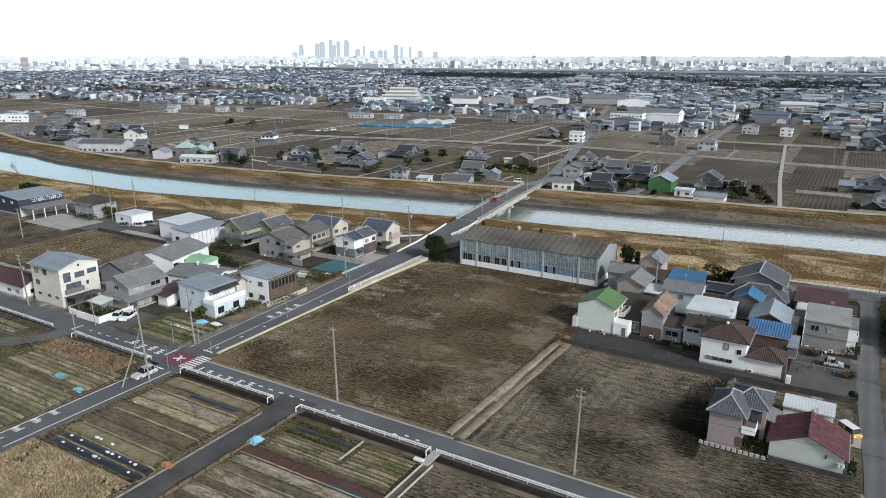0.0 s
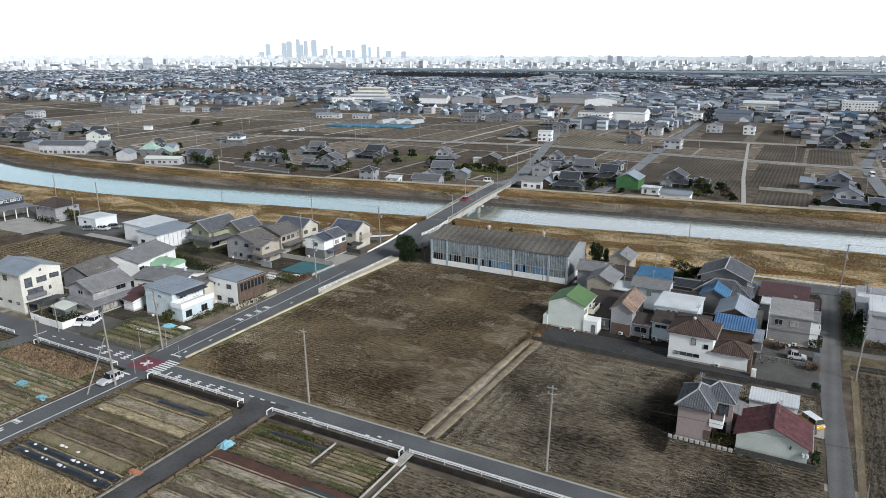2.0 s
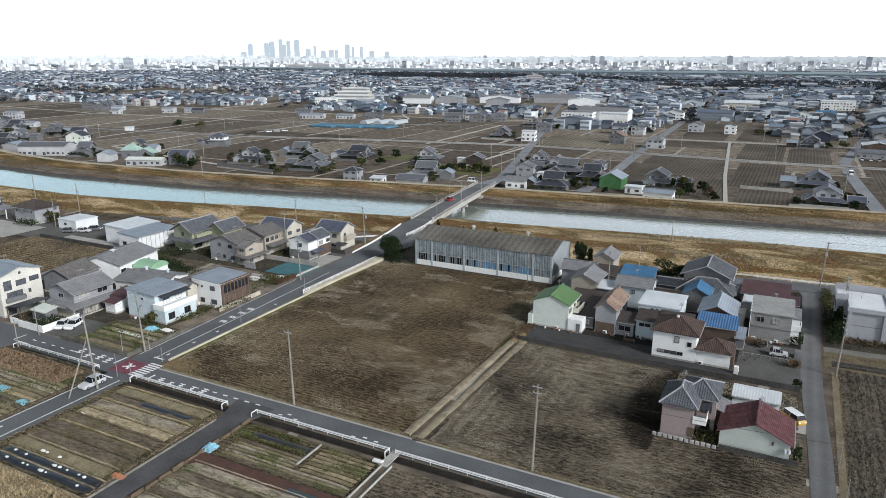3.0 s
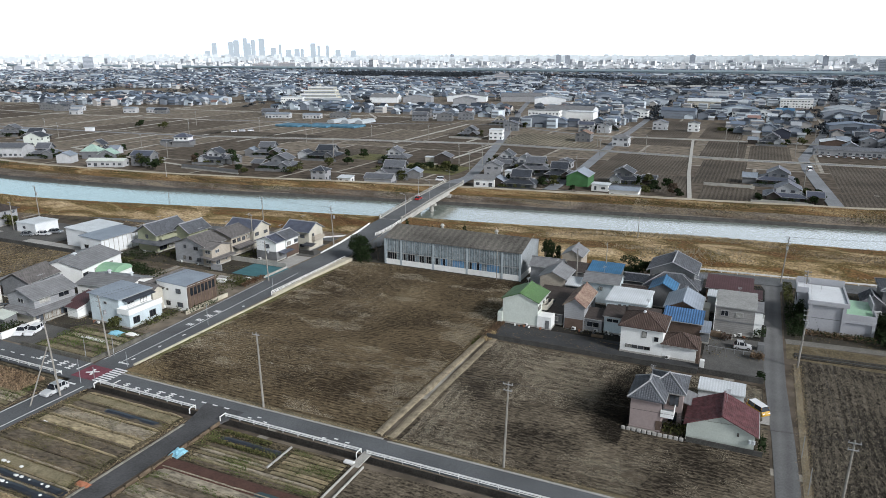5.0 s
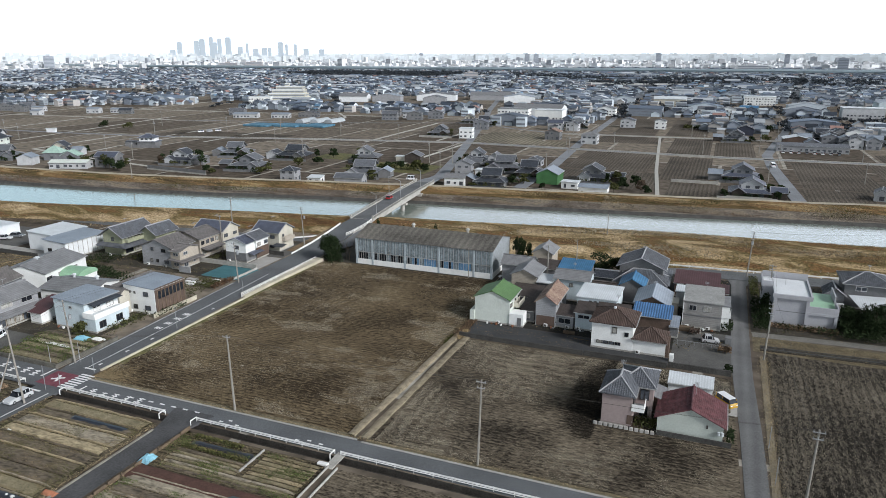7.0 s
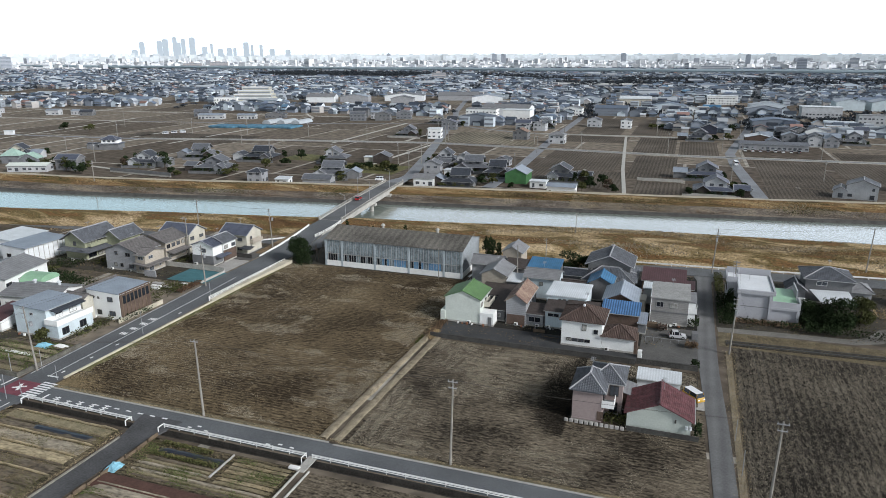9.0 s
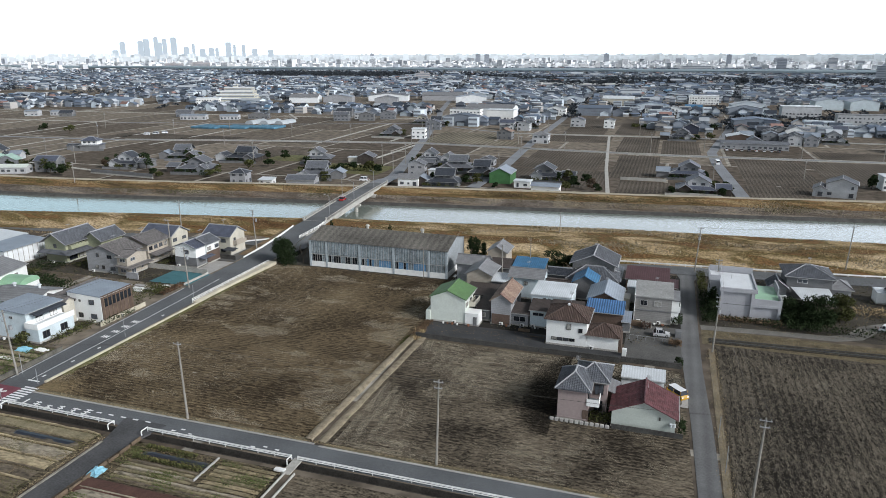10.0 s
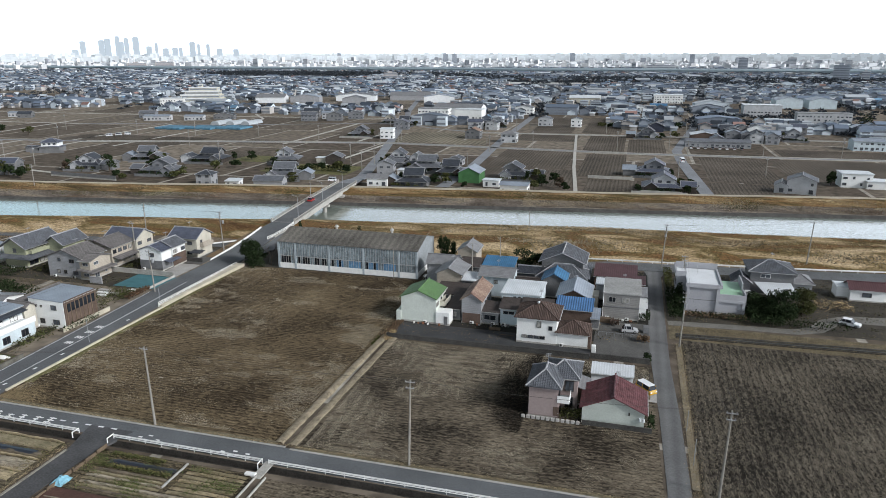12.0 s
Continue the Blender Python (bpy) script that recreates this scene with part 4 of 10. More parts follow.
h = home(-122.5, 102, "pale blue-white house with balconies and a flat pale roof", "house")
v = volume(h, -128.2, -119.6, 97.8, 106.5, 5.9, 0.4, "shed", "y", W_BLUE, R_STEEL, 0.35)
v2 = volume(h, -119.6, -116.4, 97.4, 106.2, 2.9, 0.3, "flat", "x", W_BLUE, R_WHITE, 0.15)
balcony(h, -119.6, -116.2, 97.2, 106.4, 3.2, W_WHITE)
canopy(h, -120.6, -117.6, 98.6, 106.2, 5.9, 0.5, "E", R_DARK)
window(v, "S", 0.55, 4.4, 0.9, 0.6)
window(v2, "E", 0.2, 0.8, 1.7, 1.5, FRAME_DARK)
window(v2, "E", 0.7, 0.8, 1.7, 1.5, FRAME_DARK)
window(v, "E", 0.35, 3.4, 1.8, 1.9)
window(v, "E", 0.75, 3.4, 1.8, 1.9, FRAME_DARK)
door(v, "S", 0.88)

h = home(-116.8, 114.5, "white box house with a brown slatted street front", "house")
v = volume(h, -121.3, -112.5, 110, 119.2, 6.0, 0.35, "shed", "y", W_WHITE, R_STEEL, 0.1)
for u, z, w, hh in ((0.2, 4.5, 0.5, 0.5), (0.36, 4.5, 0.5, 0.5), (0.72, 4.1, 1.4, 1.1), (0.35, 0.9, 1.2, 1.1), (0.75, 0.9, 1.6, 1.1)):
    window(v, "S", u, z, w, hh, FRAME_DARK)
box("facade_panel", -112.5, -112.3, 110.1, 119.1, 0.6, 6.2, W_BROWN, h, "brown timber facade")
for i in range(8):
    y = 110.6 + i * 1.15
    box("slat", -112.3, -112.2, y, y + 0.16, 0.8, 6.1, WOOD, h)
    if i < 7:
        box("glazing", -112.3, -112.24, y + 0.25, y + 1.05, 3.6, 5.4, GLASS, h)

h = home(-136.5, 107.5, "long low white house with a broad grey metal roof", "house", "house", 8)
v = volume(h, -143.4, -129.6, 107.5, 117, 3.6, 1.1, "gable", "x", W_WHITE, R_GREY_LIGHT, 0.4)
windows(v, "S", 1, 3.2, 5)
for x in (-140, -133.5):
    bm = bmesh.new()
    add_tube(bm, (x, 114.5, 4.0), (x, 114.5, 5.0), 0.3, 0.3, 10)
    add_tube(bm, (x, 114.5, 5.0), (x, 114.5, 5.3), 0.6, 0.25, 10)
    part("roof_vent", bm, R_WHITE, h)
h = home(-123.6, 107, "narrow cream house with brown-grey tiled roofs", "house", "house")
v = volume(h, -126.4, -121.6, 109.8, 121, 4.4, 1.2, "gable", "y", W_CREAM, R_TAUPE, 0.35)
v2 = volume(h, -124.4, -119.4, 106.8, 109.7, 5.0, 0.9, "gable", "x", W_CREAM, R_TAUPE, 0.4)
window(v2, "S", 0.8, 3.7, 0.9, 0.8, FRAME_DARK)

# -- the second row towards the bridge
h = home(-171.8, 141, "white sheet-metal warehouse with a grey roof", "warehouse", "warehouse")
v = volume(h, -176.2, -167.6, 134, 148.5, 4.8, 0.5, "shed", "y", W_SHEET, R_STEEL, 0.25)
window(v, "S", 0.3, 1.9, 1.5, 1.0, FRAME_DARK)
window(v, "S", 0.72, 1.9, 1.5, 1.0, FRAME_DARK)
for i in range(9):
    box("rib", -167.6, -167.5, 135 + i * 1.6, 135.1 + i * 1.6, 0.4, 4.7, CONCRETE, h)
h = home(-182, 143.5, "white warehouse with a bright white metal roof", "warehouse", "warehouse")
volume(h, -187, -177.2, 138, 150, 5.2, 0.5, "shed", "y", W_SHEET, R_WHITE, 0.3)
h = home(-213, 147, "low white prefab office", "office", "prefab_office")
v = volume(h, -217.5, -208.5, 143.4, 151.5, 3.1, 0.3, "flat", "x", W_SHEET, R_WHITE, 0.2)
window(v, "S", 0.4, 1.4, 1.2, 0.8, FRAME_DARK)

h = home(-158, 147.5, "large olive two-storey farmhouse with tiered grey tiled roofs", "house")
v = volume(h, -163.4, -156.2, 143.4, 154.6, 5.9, 2.2, "gable", "y", W_OLIVE, R_GREY, 1.0)
volume(h, -156.2, -150.6, 150.4, 158.4, 5.4, 1.9, "gable", "y", W_OLIVE, R_GREY, 0.8)
canopy(h, -164.6, -153.8, 141.4, 143.4, 3.5, 0.6, "S", R_GREY)
canopy(h, -156.2, -153.4, 141.6, 150.4, 3.6, 0.8, "E", R_GREY)
balcony(h, -156.2, -154.9, 144.2, 150.2, 3.9, W_OLIVE, 0.8)
window(v, "S", 0.5, 4.0, 1.0, 1.2, FRAME_DARK)
for u in (0.2, 0.5):
    window(v, "E", u, 4.1, 2.4, 1.3, FRAME_DARK)
    window(v, "E", u, 0.5, 2.8, 1.9, FRAME_DARK)

h = home(-139.5, 143, "grey-beige two-storey house with a grey tiled roof", "house")
v = volume(h, -145, -134.6, 139.4, 147.6, 5.4, 1.9, "gable", "y", W_GREY, R_TAUPE, 0.5)
for u, z in ((0.35, 4.2), (0.72, 4.0), (0.3, 1.0), (0.5, 1.0), (0.8, 0.9)):
    window(v, "S", u, z, 0.9 if u < 0.6 else 1.5, 1.0, FRAME_DARK)
v2 = volume(h, -134.6, -131.4, 138.8, 146, 5.0, 0.9, "gable", "x", W_BEIGE, R_TAUPE, 0.4)
windows(v2, "SE", 2, 3, 11)
canopy(h, -134.6, -129.4, 137.4, 146.4, 3.0, 0.6, "E", R_TAUPE)
h = home(-138, 153.5, "beige two-storey house with a grey-brown roof", "house")
v = volume(h, -143, -133.6, 149.2, 157.6, 5.7, 1.7, "gable", "y", W_BEIGE, R_TAUPE, 0.5)
for i in range(4):
    window(v, "E", 0.14 + 0.24 * i, 3.8, 1.3, 1.1, FRAME_DARK)
canopy(h, -133.6, -131.2, 149.4, 157.4, 3.1, 0.5, "E", R_TAUPE)
windows(v, "E", 1, 2.4, 3)
h = home(-138, 162, "cream two-storey house with a navy slate roof", "house")
v = volume(h, -143.5, -133.4, 158.8, 166, 5.7, 2.0, "gable", "x", W_CREAM, R_NAVY, 0.45)
windows(v, "ES", 2, 2.6, 6, FRAME_DARK)
h = home(-122, 154.5, "two-storey house with white gable and dark slate roof", "house")
v = volume(h, -125.6, -118.9, 150.4, 154.4, 5.5, 1.3, "gable", "y", W_WHITE, R_NAVY, 0.4)
v2 = volume(h, -124.6, -118.4, 154.5, 160, 5.6, 1.5, "gable", "y", W_WHITE, R_GREY, 0.4)
box("siding", -125.7, -118.8, 150.3, 154.4, 0.4, 2.8, W_DKGREY, h)
box("siding", -118.5, -118.3, 154.4, 160, 0.4, 3.4, W_BROWN, h)
window(v, "S", 0.55, 3.7, 1.5, 1.1, FRAME_DARK)
windows(v2, "E", 2, 2.0, 8, FRAME_DARK)
canopy(h, -118.6, -116.8, 151, 156, 2.8, 0.3, "E", R_NAVY)
h = home(-121.5, 167, "cream two-storey house with a navy slate roof", "house")
v = volume(h, -126, -117.2, 163.6, 170.8, 5.7, 2.0, "gable", "x", W_CREAM, R_NAVY, 0.45)
windows(v, "E", 2, 2.6, 9, FRAME_DARK)
windows(v, "S", 2, 3.2, 2, FRAME_DARK)
balcony(h, -117.2, -116.0, 165, 170, 3.0, W_BEIGE)
canopy(h, -118, -114.5, 160.8, 163.4, 2.6, 0.2, "S", R_DARK)

# -- farmhouses at the far west
h = home(-265, 141, "navy-clad house with a pale single-pitch metal roof", "house")
v = volume(h, -272, -258.4, 133, 150, 5.4, 1.1, "shed", "y", W_NAVY, R_STEEL, 0.3)
for i in range(5):
    window(v, "E", 0.35 + 0.14 * i, 3.9, 1.9, 1.0, PAINT_WHITE)
window(v, "S", 0.3, 3.7, 1.2, 1.0, PAINT_WHITE)
window(v, "S", 0.7, 3.7, 1.2, 1.0, PAINT_WHITE)
h = home(-250, 139, "open pale grey carport and shed", "carport", "carport")
solid("roof", box_data(-254.5, -246, 131, 148, 3.5, 3.68), BOX_FACES, R_GREY_LIGHT, h)
box("back_wall", -254.4, -254.1, 131.2, 147.8, 0, 3.5, W_CREAM, h)
for i in range(5):
    box("post", -246.4, -246.15, 131.2 + i * 4.1, 131.45 + i * 4.1, 0, 3.5, PAINT_WHITE, h)
h = home(-234.5, 147.5, "two-storey farmhouse with a hipped dark tile roof", "house")
v = volume(h, -240, -229, 143, 152, 5.4, 1.9, "hip", "x", W_GREY, R_BROWN_Y, 0.7)
windows(v, "SE", 2, 2.6, 5)

# -- the hamlet beside the greenhouse hall
h = home(-42.2, 137.6, "pale mint gable house with a green metal roof", "house")
v = volume(h, -46.2, -38.4, 133.6, 141.6, 5.6, 1.6, "gable", "y", W_MINT, R_GREEN, 0.3)
v2 = volume(h, -47.2, -46.2, 133.2, 141, 2.2, 0.2, "flat", "x", W_MINT, W_MINT, 0.0)
v3 = volume(h, -38.4, -35.4, 133.4, 136.4, 2.5, 0.2, "flat", "x", W_WHITE, W_WHITE, 0.0)
box("doorway", -36.6, -35.8, 133.32, 133.4, 0.1, 2.0, W_DKGREY, h)
balcony(h, -38.4, -37.2, 136.6, 141.4, 3.2, W_CREAM)
windows(v, "E", 2, 2.2, 4, FRAME_DARK)

h = home(-30.6, 140, "narrow grey house with a rusty red roof", "house")
v = volume(h, -33.3, -29.0, 135.8, 146.5, 5.4, 1.5, "gable", "y", W_GREY, R_RUST, 0.4)
v2 = volume(h, -29.0, -25.4, 136.4, 140.5, 2.9, 0.7, "shed", "x", W_GREY, R_BROWN_Y, 0.4)
window(v2, "S", 0.5, 1.0, 2.6, 1.2)
box("shutter", -33.1, -29.2, 135.7, 135.8, 0.1, 2.4, W_BROWN, h, "brown garage shutter")
windows(v, "E", 2, 2.6, 7, FRAME_DARK)
h = home(-36.5, 138.5, "low lean-to with a dark roof between two houses", "outbuilding", "outbuilding")
v = volume(h, -36.8, -33.9, 137, 145, 2.6, 0.8, "shed", "x", W_DKGREY, R_BROWN_Y, 0.2)
window(v, "S", 0.5, 0.9, 1.2, 1.0)
h = home(-38, 150.5, "low shed with a brown metal roof", "outbuilding", "outbuilding")
volume(h, -42, -35, 144.5, 151.5, 3.0, 0.5, "shed", "x", W_DKGREY, R_BROWN_Y, 0.2)

h = home(-21, 143, "pale blue house with a white flat roof and a brown lean-to", "house")
v = volume(h, -25.6, -17.2, 141, 150.4, 5.7, 0.3, "flat", "x", W_BLUE, R_WHITE, 0.25)
for u, z, w, hh in ((0.34, 3.8, 0.6, 1.4), (0.46, 3.8, 0.6, 1.4), (0.72, 3.6, 2.2, 1.4)):
    window(v, "S", u, z, w, hh, FRAME_DARK)
v2 = volume(h, -25.0, -20.6, 136.6, 140.9, 3.9, 0.9, "shed", "x", W_BLUE, R_BROWN_Y, 0.3)
window(v2, "S", 0.4, 2.6, 2.4, 0.8)
volume(h, -20.6, -14.4, 137.4, 140.9, 4.2, 0.9, "shed", "x", W_BLUE, R_BROWN_Y, 0.3)

h = home(-14, 131.5, "white stucco house with brown hipped tile roof", "house")
v = volume(h, -20.2, -12.3, 128.8, 136.4, 5.6, 1.9, "hip", "y", W_WHITE, R_BROWN, 0.5)
window(v, "S", 0.56, 3.5, 0.9, 1.3, FRAME_DARK, False)
window(v, "S", 0.85, 3.1, 0.8, 0.9, FRAME_DARK, False)
for i in range(4):
    window(v, "S", 0.2 + 0.15 * i, 1.1, 1.1, 0.65, FRAME_DARK)
v2 = volume(h, -12.25, -6.2, 128.9, 134.6, 2.9, 1.5, "hip", "x", W_WHITE, R_BROWN, 0.35)
box("lean_wall", -6.15, -5.6, 129.1, 134, 0, 2.6, W_BROWN, h)
bm = bmesh.new()
bmesh.ops.create_uvsphere(bm, u_segments=10, v_segments=6, radius=0.3, matrix=pose(-16.3, 131.5, 7.85))
part("finial", bm, R_WHITE, h, "white ball on the ridge")

h = home(-10, 143, "brown shed with a blue corrugated roof", "shed", "shed")
volume(h, -13.5, -6.2, 139.6, 143.4, 3.9, 1.3, "shed", "x", W_BROWN, R_BLUE, 0.3)
volume(h, -6.2, -4.6, 139.4, 143.4, 2.4, 0.8, "shed", "x", W_DKGREY, R_STEEL, 0.2)
h = home(-10.3, 150, "brown house with a pale blue-grey gable roof", "house")
v = volume(h, -13.9, -7.2, 145.4, 154.5, 4.7, 1.6, "gable", "y", W_BROWN, R_STEEL, 0.5)
volume(h, -7.2, -5.4, 148.4, 152, 4.2, 0.4, "flat", "x", W_CREAM, W_CREAM, 0.1)
h = home(-15.6, 159, "small house with a blue and grey gable roof", "house")
v = volume(h, -18.8, -13.4, 157, 163, 4.4, 1.5, "gable", "y", W_DKGREY, R_BLUE_DULL, 0.4)

h = home(0, 152, "grey two-storey house with a flat pale roof", "house")
v = volume(h, -4.1, 3.4, 146.6, 157.4, 5.8, 0.3, "flat", "x", W_TAUPE, R_CONCRETE, 0.3)
for u in (0.24, 0.62):
    window(v, "S", u, 3.9, 1.5, 1.2, ALU)
box("band", -4.15, 3.45, 146.5, 146.6, 2.75, 3.0, W_DKGREY, h)
v2 = volume(h, 3.4, 4.9, 147.4, 154, 5.2, 0.3, "flat", "x", W_WHITE, R_GREY_LIGHT, 0.15)
balcony(h, 3.4, 5.2, 147.2, 150.4, 3.0, W_WHITE)
tube("downpipe", (-4.2, 146.5, 0), (-4.2, 146.5, 8.2), 0.07, 0.07, PAINT_WHITE, h)
h = home(-2, 161, "small white annex with a flat roof", "annex", "annex")
volume(h, -6.4, -0.4, 158.4, 163.5, 3.6, 0.3, "flat", "x", W_WHITE, R_WHITE, 0.2)
h = home(-2, 170, "long low house with a maroon metal roof", "house")
v = volume(h, -7.2, 2.6, 166.2, 173.5, 3.4, 1.0, "shed", "x", W_BROWN, R_MAROON, 0.3)
volume(h, 2.0, 4.6, 163.4, 168, 3.0, 0.4, "shed", "x", W_BROWN, R_MAROON, 0.3)

h = home(-15, 170, "large two-storey house with tiered grey-blue tile roofs", "house")
v = volume(h, -20.4, -10.2, 167.6, 176.8, 5.9, 2.2, "gable", "y", W_DKGREY, R_GREY, 0.8)
volume(h, -20.6, -9.4, 163.4, 170.4, 3.4, 2.0, "hip", "x", W_TIMBER, R_GREY, 0.8)
canopy(h, -10.2, -8.2, 164, 177, 3.6, 0.6, "E", R_GREY)
windows(v, "S", 2, 2.4, 3, FRAME_DARK)
h = home(-24, 168, "dark shed with a weathered roof", "shed", "shed")
volume(h, -26, -20.8, 164.5, 170, 3.2, 0.9, "gable", "x", W_DKGREY, R_DARK, 0.3)

h = home(-40.5, 156, "grey-beige house with a grey tile roof", "house")
v = volume(h, -43.6, -37.6, 152.6, 160.6, 5.3, 1.4, "gable", "y", W_BEIGE, R_GREY_LIGHT, 0.5)
windows(v, "E", 2, 2.2, 12, FRAME_DARK)
h = home(-44.5, 162.5, "house with a pale grey tile roof", "house")
volume(h, -48.6, -41, 161.2, 166.4, 5.0, 1.4, "gable", "x", W_GREY, R_GREY_LIGHT, 0.4)
h = home(-29.5, 157, "pale blue house with a grey gable roof", "house")
v = volume(h, -33.4, -25.4, 153.6, 160, 5.2, 1.2, "gable", "x", W_BLUE, R_GREY_LIGHT, 0.35)
window(v, "S", 0.5, 3.4, 0.9, 0.9, FRAME_DARK)
h = home(-35.8, 155, "small shed with a white metal roof", "shed", "shed")
volume(h, -37.3, -33.8, 152.6, 157.5, 4.0, 0.5, "shed", "x", W_DKGREY, R_WHITE, 0.2)
h = home(-31, 169, "low house with a faded blue metal roof", "house")
volume(h, -35.2, -27.4, 166.2, 172, 3.7, 1.0, "shed", "x", W_DKGREY, R_BLUE_DULL, 0.3)
h = home(-39.5, 168.5, "low shed with a brown roof", "shed", "shed")
volume(h, -41.5, -36, 165.5, 171, 3.4, 0.7, "shed", "x", W_DKGREY, R_BROWN_Y, 0.3)
h = home(-41, 176.5, "small two-storey house with a grey gable roof", "house")
v = volume(h, -43.6, -38.6, 173, 180, 5.3, 1.4, "gable", "y", W_BEIGE, R_GREY_LIGHT, 0.5)
h = home(-22.5, 157.5, "low store with dark sheet roofs", "shed", "shed")
volume(h, -25.0, -19.4, 154, 160.6, 3.4, 0.7, "gable", "x", W_DKGREY, R_BROWN_Y, 0.2)

# -- the two houses standing in the field
h = home(-10, 104, "dusty pink two-storey house with a grey tile roof", "house")
v = volume(h, -13.4, -8.8, 99.9, 106.8, 5.7, 1.6, "hip", "y", W_PINK, R_GREY, 0.5)
v2 = volume(h, -11.2, -6.1, 103.6, 110, 5.66, 1.45, "hip", "x", W_PINK, R_GREY, 0.45)
v3 = volume(h, -6.2, -4.6, 105.5, 109.6, 2.9, 0.5, "shed", "y", W_BROWN, R_GREY_LIGHT, 0.4)
balcony(h, -8.9, -7.0, 99.8, 102.4, 3.1, W_WHITE, 1.05)
box("screen", -8.7, -8.6, 100.2, 103.3, 3.2, 5.4, GLASS, h)
box("skirt", -13.45, -8.75, 99.84, 99.9, 0.35, 0.6, W_PINK, h)
window(v2, "S", 0.75, 0.4, 1.3, 1.9, FRAME_DARK)
window(v2, "S", 0.75, 3.3, 1.4, 1.8, FRAME_DARK)
door(v, "S", 0.95)
h = home(0, 104, "single-storey house with red-brown gable roof and pale mint walls", "house")
v = volume(h, -5.0, 4.4, 100.0, 107.4, 2.9, 2.1, "gable", "y", W_MINT_DULL, R_RED, 0.45)
box("vent", 2.0, 2.25, 99.9, 100.0, 2.2, 2.75, FRAME_DARK, h)
for x in (3.8, 4.3):
    bm = bmesh.new()
    add_tube(bm, (x, 99.72, 1.6), (x, 99.72, 2.1), 0.22, 0.22, 10)
    part("gas_meter", bm, R_WHITE, h)
h = home(-1, 114.5, "long white shed with a corrugated white roof", "shed", "shed")
volume(h, -4.4, 2.6, 112.8, 116.2, 2.6, 0.5, "shed", "x", W_SHEET, R_WHITE, 0.15)

# -- east of the lane
h = home(19, 161, "white concrete house with flat roofs and a green terrace", "house")
R_WHITEWASH = mat("whitewashed_flat_roof", (0.62, 0.64, 0.66), 0.8, 0.1, 0.3, 3.0)
v = volume(h, 13.6, 20.4, 155.4, 167.8, 6.3, 0.3, "flat", "x", W_CONCRETE, R_WHITEWASH, 0.1)
box("roof_edge", 13.2, 20.8, 154.9, 155.4, 6.1, 6.9, W_CONCRETE, h)
box("roof_edge", 20.5, 20.9, 155.4, 168, 6.1, 6.9, W_CONCRETE, h)
v2 = volume(h, 20.4, 25.8, 156, 168.5, 3.6, 0.1, "flat", "x", W_CONCRETE, R_LIME, 0.0)
v3 = volume(h, 11.6, 13.6, 162, 168.6, 6.3, 0.3, "flat", "x", W_CONCRETE, R_WHITEWASH, 0.1)
box("parapet", 11.2, 13.6, 161.7, 162.1, 6.3, 7.5, W_CONCRETE, h)
box("parapet", 11.2, 11.5, 162.1, 168.8, 6.3, 7.5, W_CONCRETE, h)
box("parapet", 11.5, 20.9, 168.5, 168.8, 6.3, 7.9, W_CONCRETE, h)
box("terrace_parapet", 20.4, 26.0, 155.7, 156.0, 3.3, 4.7, W_CONCRETE, h)
box("terrace_parapet", 25.8, 26.05, 156.0, 160.5, 3.3, 4.7, W_CONCRETE, h)
box("terrace_parapet", 25.8, 26.05, 162.0, 168.5, 3.3, 5.6, W_CONCRETE, h)
for a_ in (13.45, 19.7):
    box("pier", a_, a_ + 0.6, 155.0, 155.4, 0, 6.1, W_CONCRETE, h)
box("pier", 25.3, 25.9, 155.6, 156.0, 0, 3.3, W_CONCRETE, h)
box("groove", 14.05, 19.7, 155.36, 155.4, 3.1, 3.22, W_DKGREY, h)
box("fascia", 20.4, 25.3, 155.6, 155.72, 2.9, 3.4, W_CONCRETE, h)
for z_ in (1.0, 3.6):
    bm = bmesh.new()
    add_box(bm, 26.05, 27.4, 158.6, 158.8, z_, z_ + 0.9)
    add_box(bm, 26.05, 27.4, 160.8, 161.0, z_, z_ + 0.9)
    add_box(bm, 27.2, 27.4, 158.8, 160.8, z_, z_ + 0.9)
    part("balcony_frame", bm, PAINT_WHITE, h)
for u, z_ in ((0.25, 3.9), (0.6, 3.9), (0.4, 0.9)):
    window(v3, "W", u, z_, 1.5, 1.1, FRAME_DARK)
h = home(34, 174, "two-storey farmhouse with a hipped grey tile roof", "house")
v = volume(h, 29, 38.6, 172.5, 181, 5.9, 1.6, "hip", "x", W_DKGREY, R_GREY, 0.7)
window(v, "S", 0.35, 4.2, 2.2, 1.0, PAINT_WHITE)
volume(h, 38.6, 43, 173.6, 180, 3.2, 1.2, "hip", "x", W_GREY, R_GREY_LIGHT, 0.5)
volume(h, 25.2, 29, 171, 176, 3.2, 1.4, "gable", "y", W_GREY, R_GREY, 0.4)
solid("awning", [(29.8, 171.5, 3.3), (38, 172.4, 3.3), (38.4, 163.4, 2.6), (31.4, 164.2, 2.6), (29.8, 171.5, 3.4), (38, 172.4, 3.4), (38.4, 163.4, 2.7), (31.4, 164.2, 2.7)], BOX_FACES, R_WHITE, h, "white sheet awning roof")
for x, y in ((31.8, 164.6), (38, 163.8)):
    box("post", x - 0.06, x + 0.06, y - 0.06, y + 0.06, 0, 2.6, STEEL, h)
h = home(54.5, 175, "low white house with a dark red tile roof", "house")
v = volume(h, 51, 58, 173, 178, 2.9, 1.1, "gable", "x", W_WHITE, R_MAROON, 0.4)
window(v, "S", 0.5, 1.2, 2.0, 1.0, FRAME_DARK)
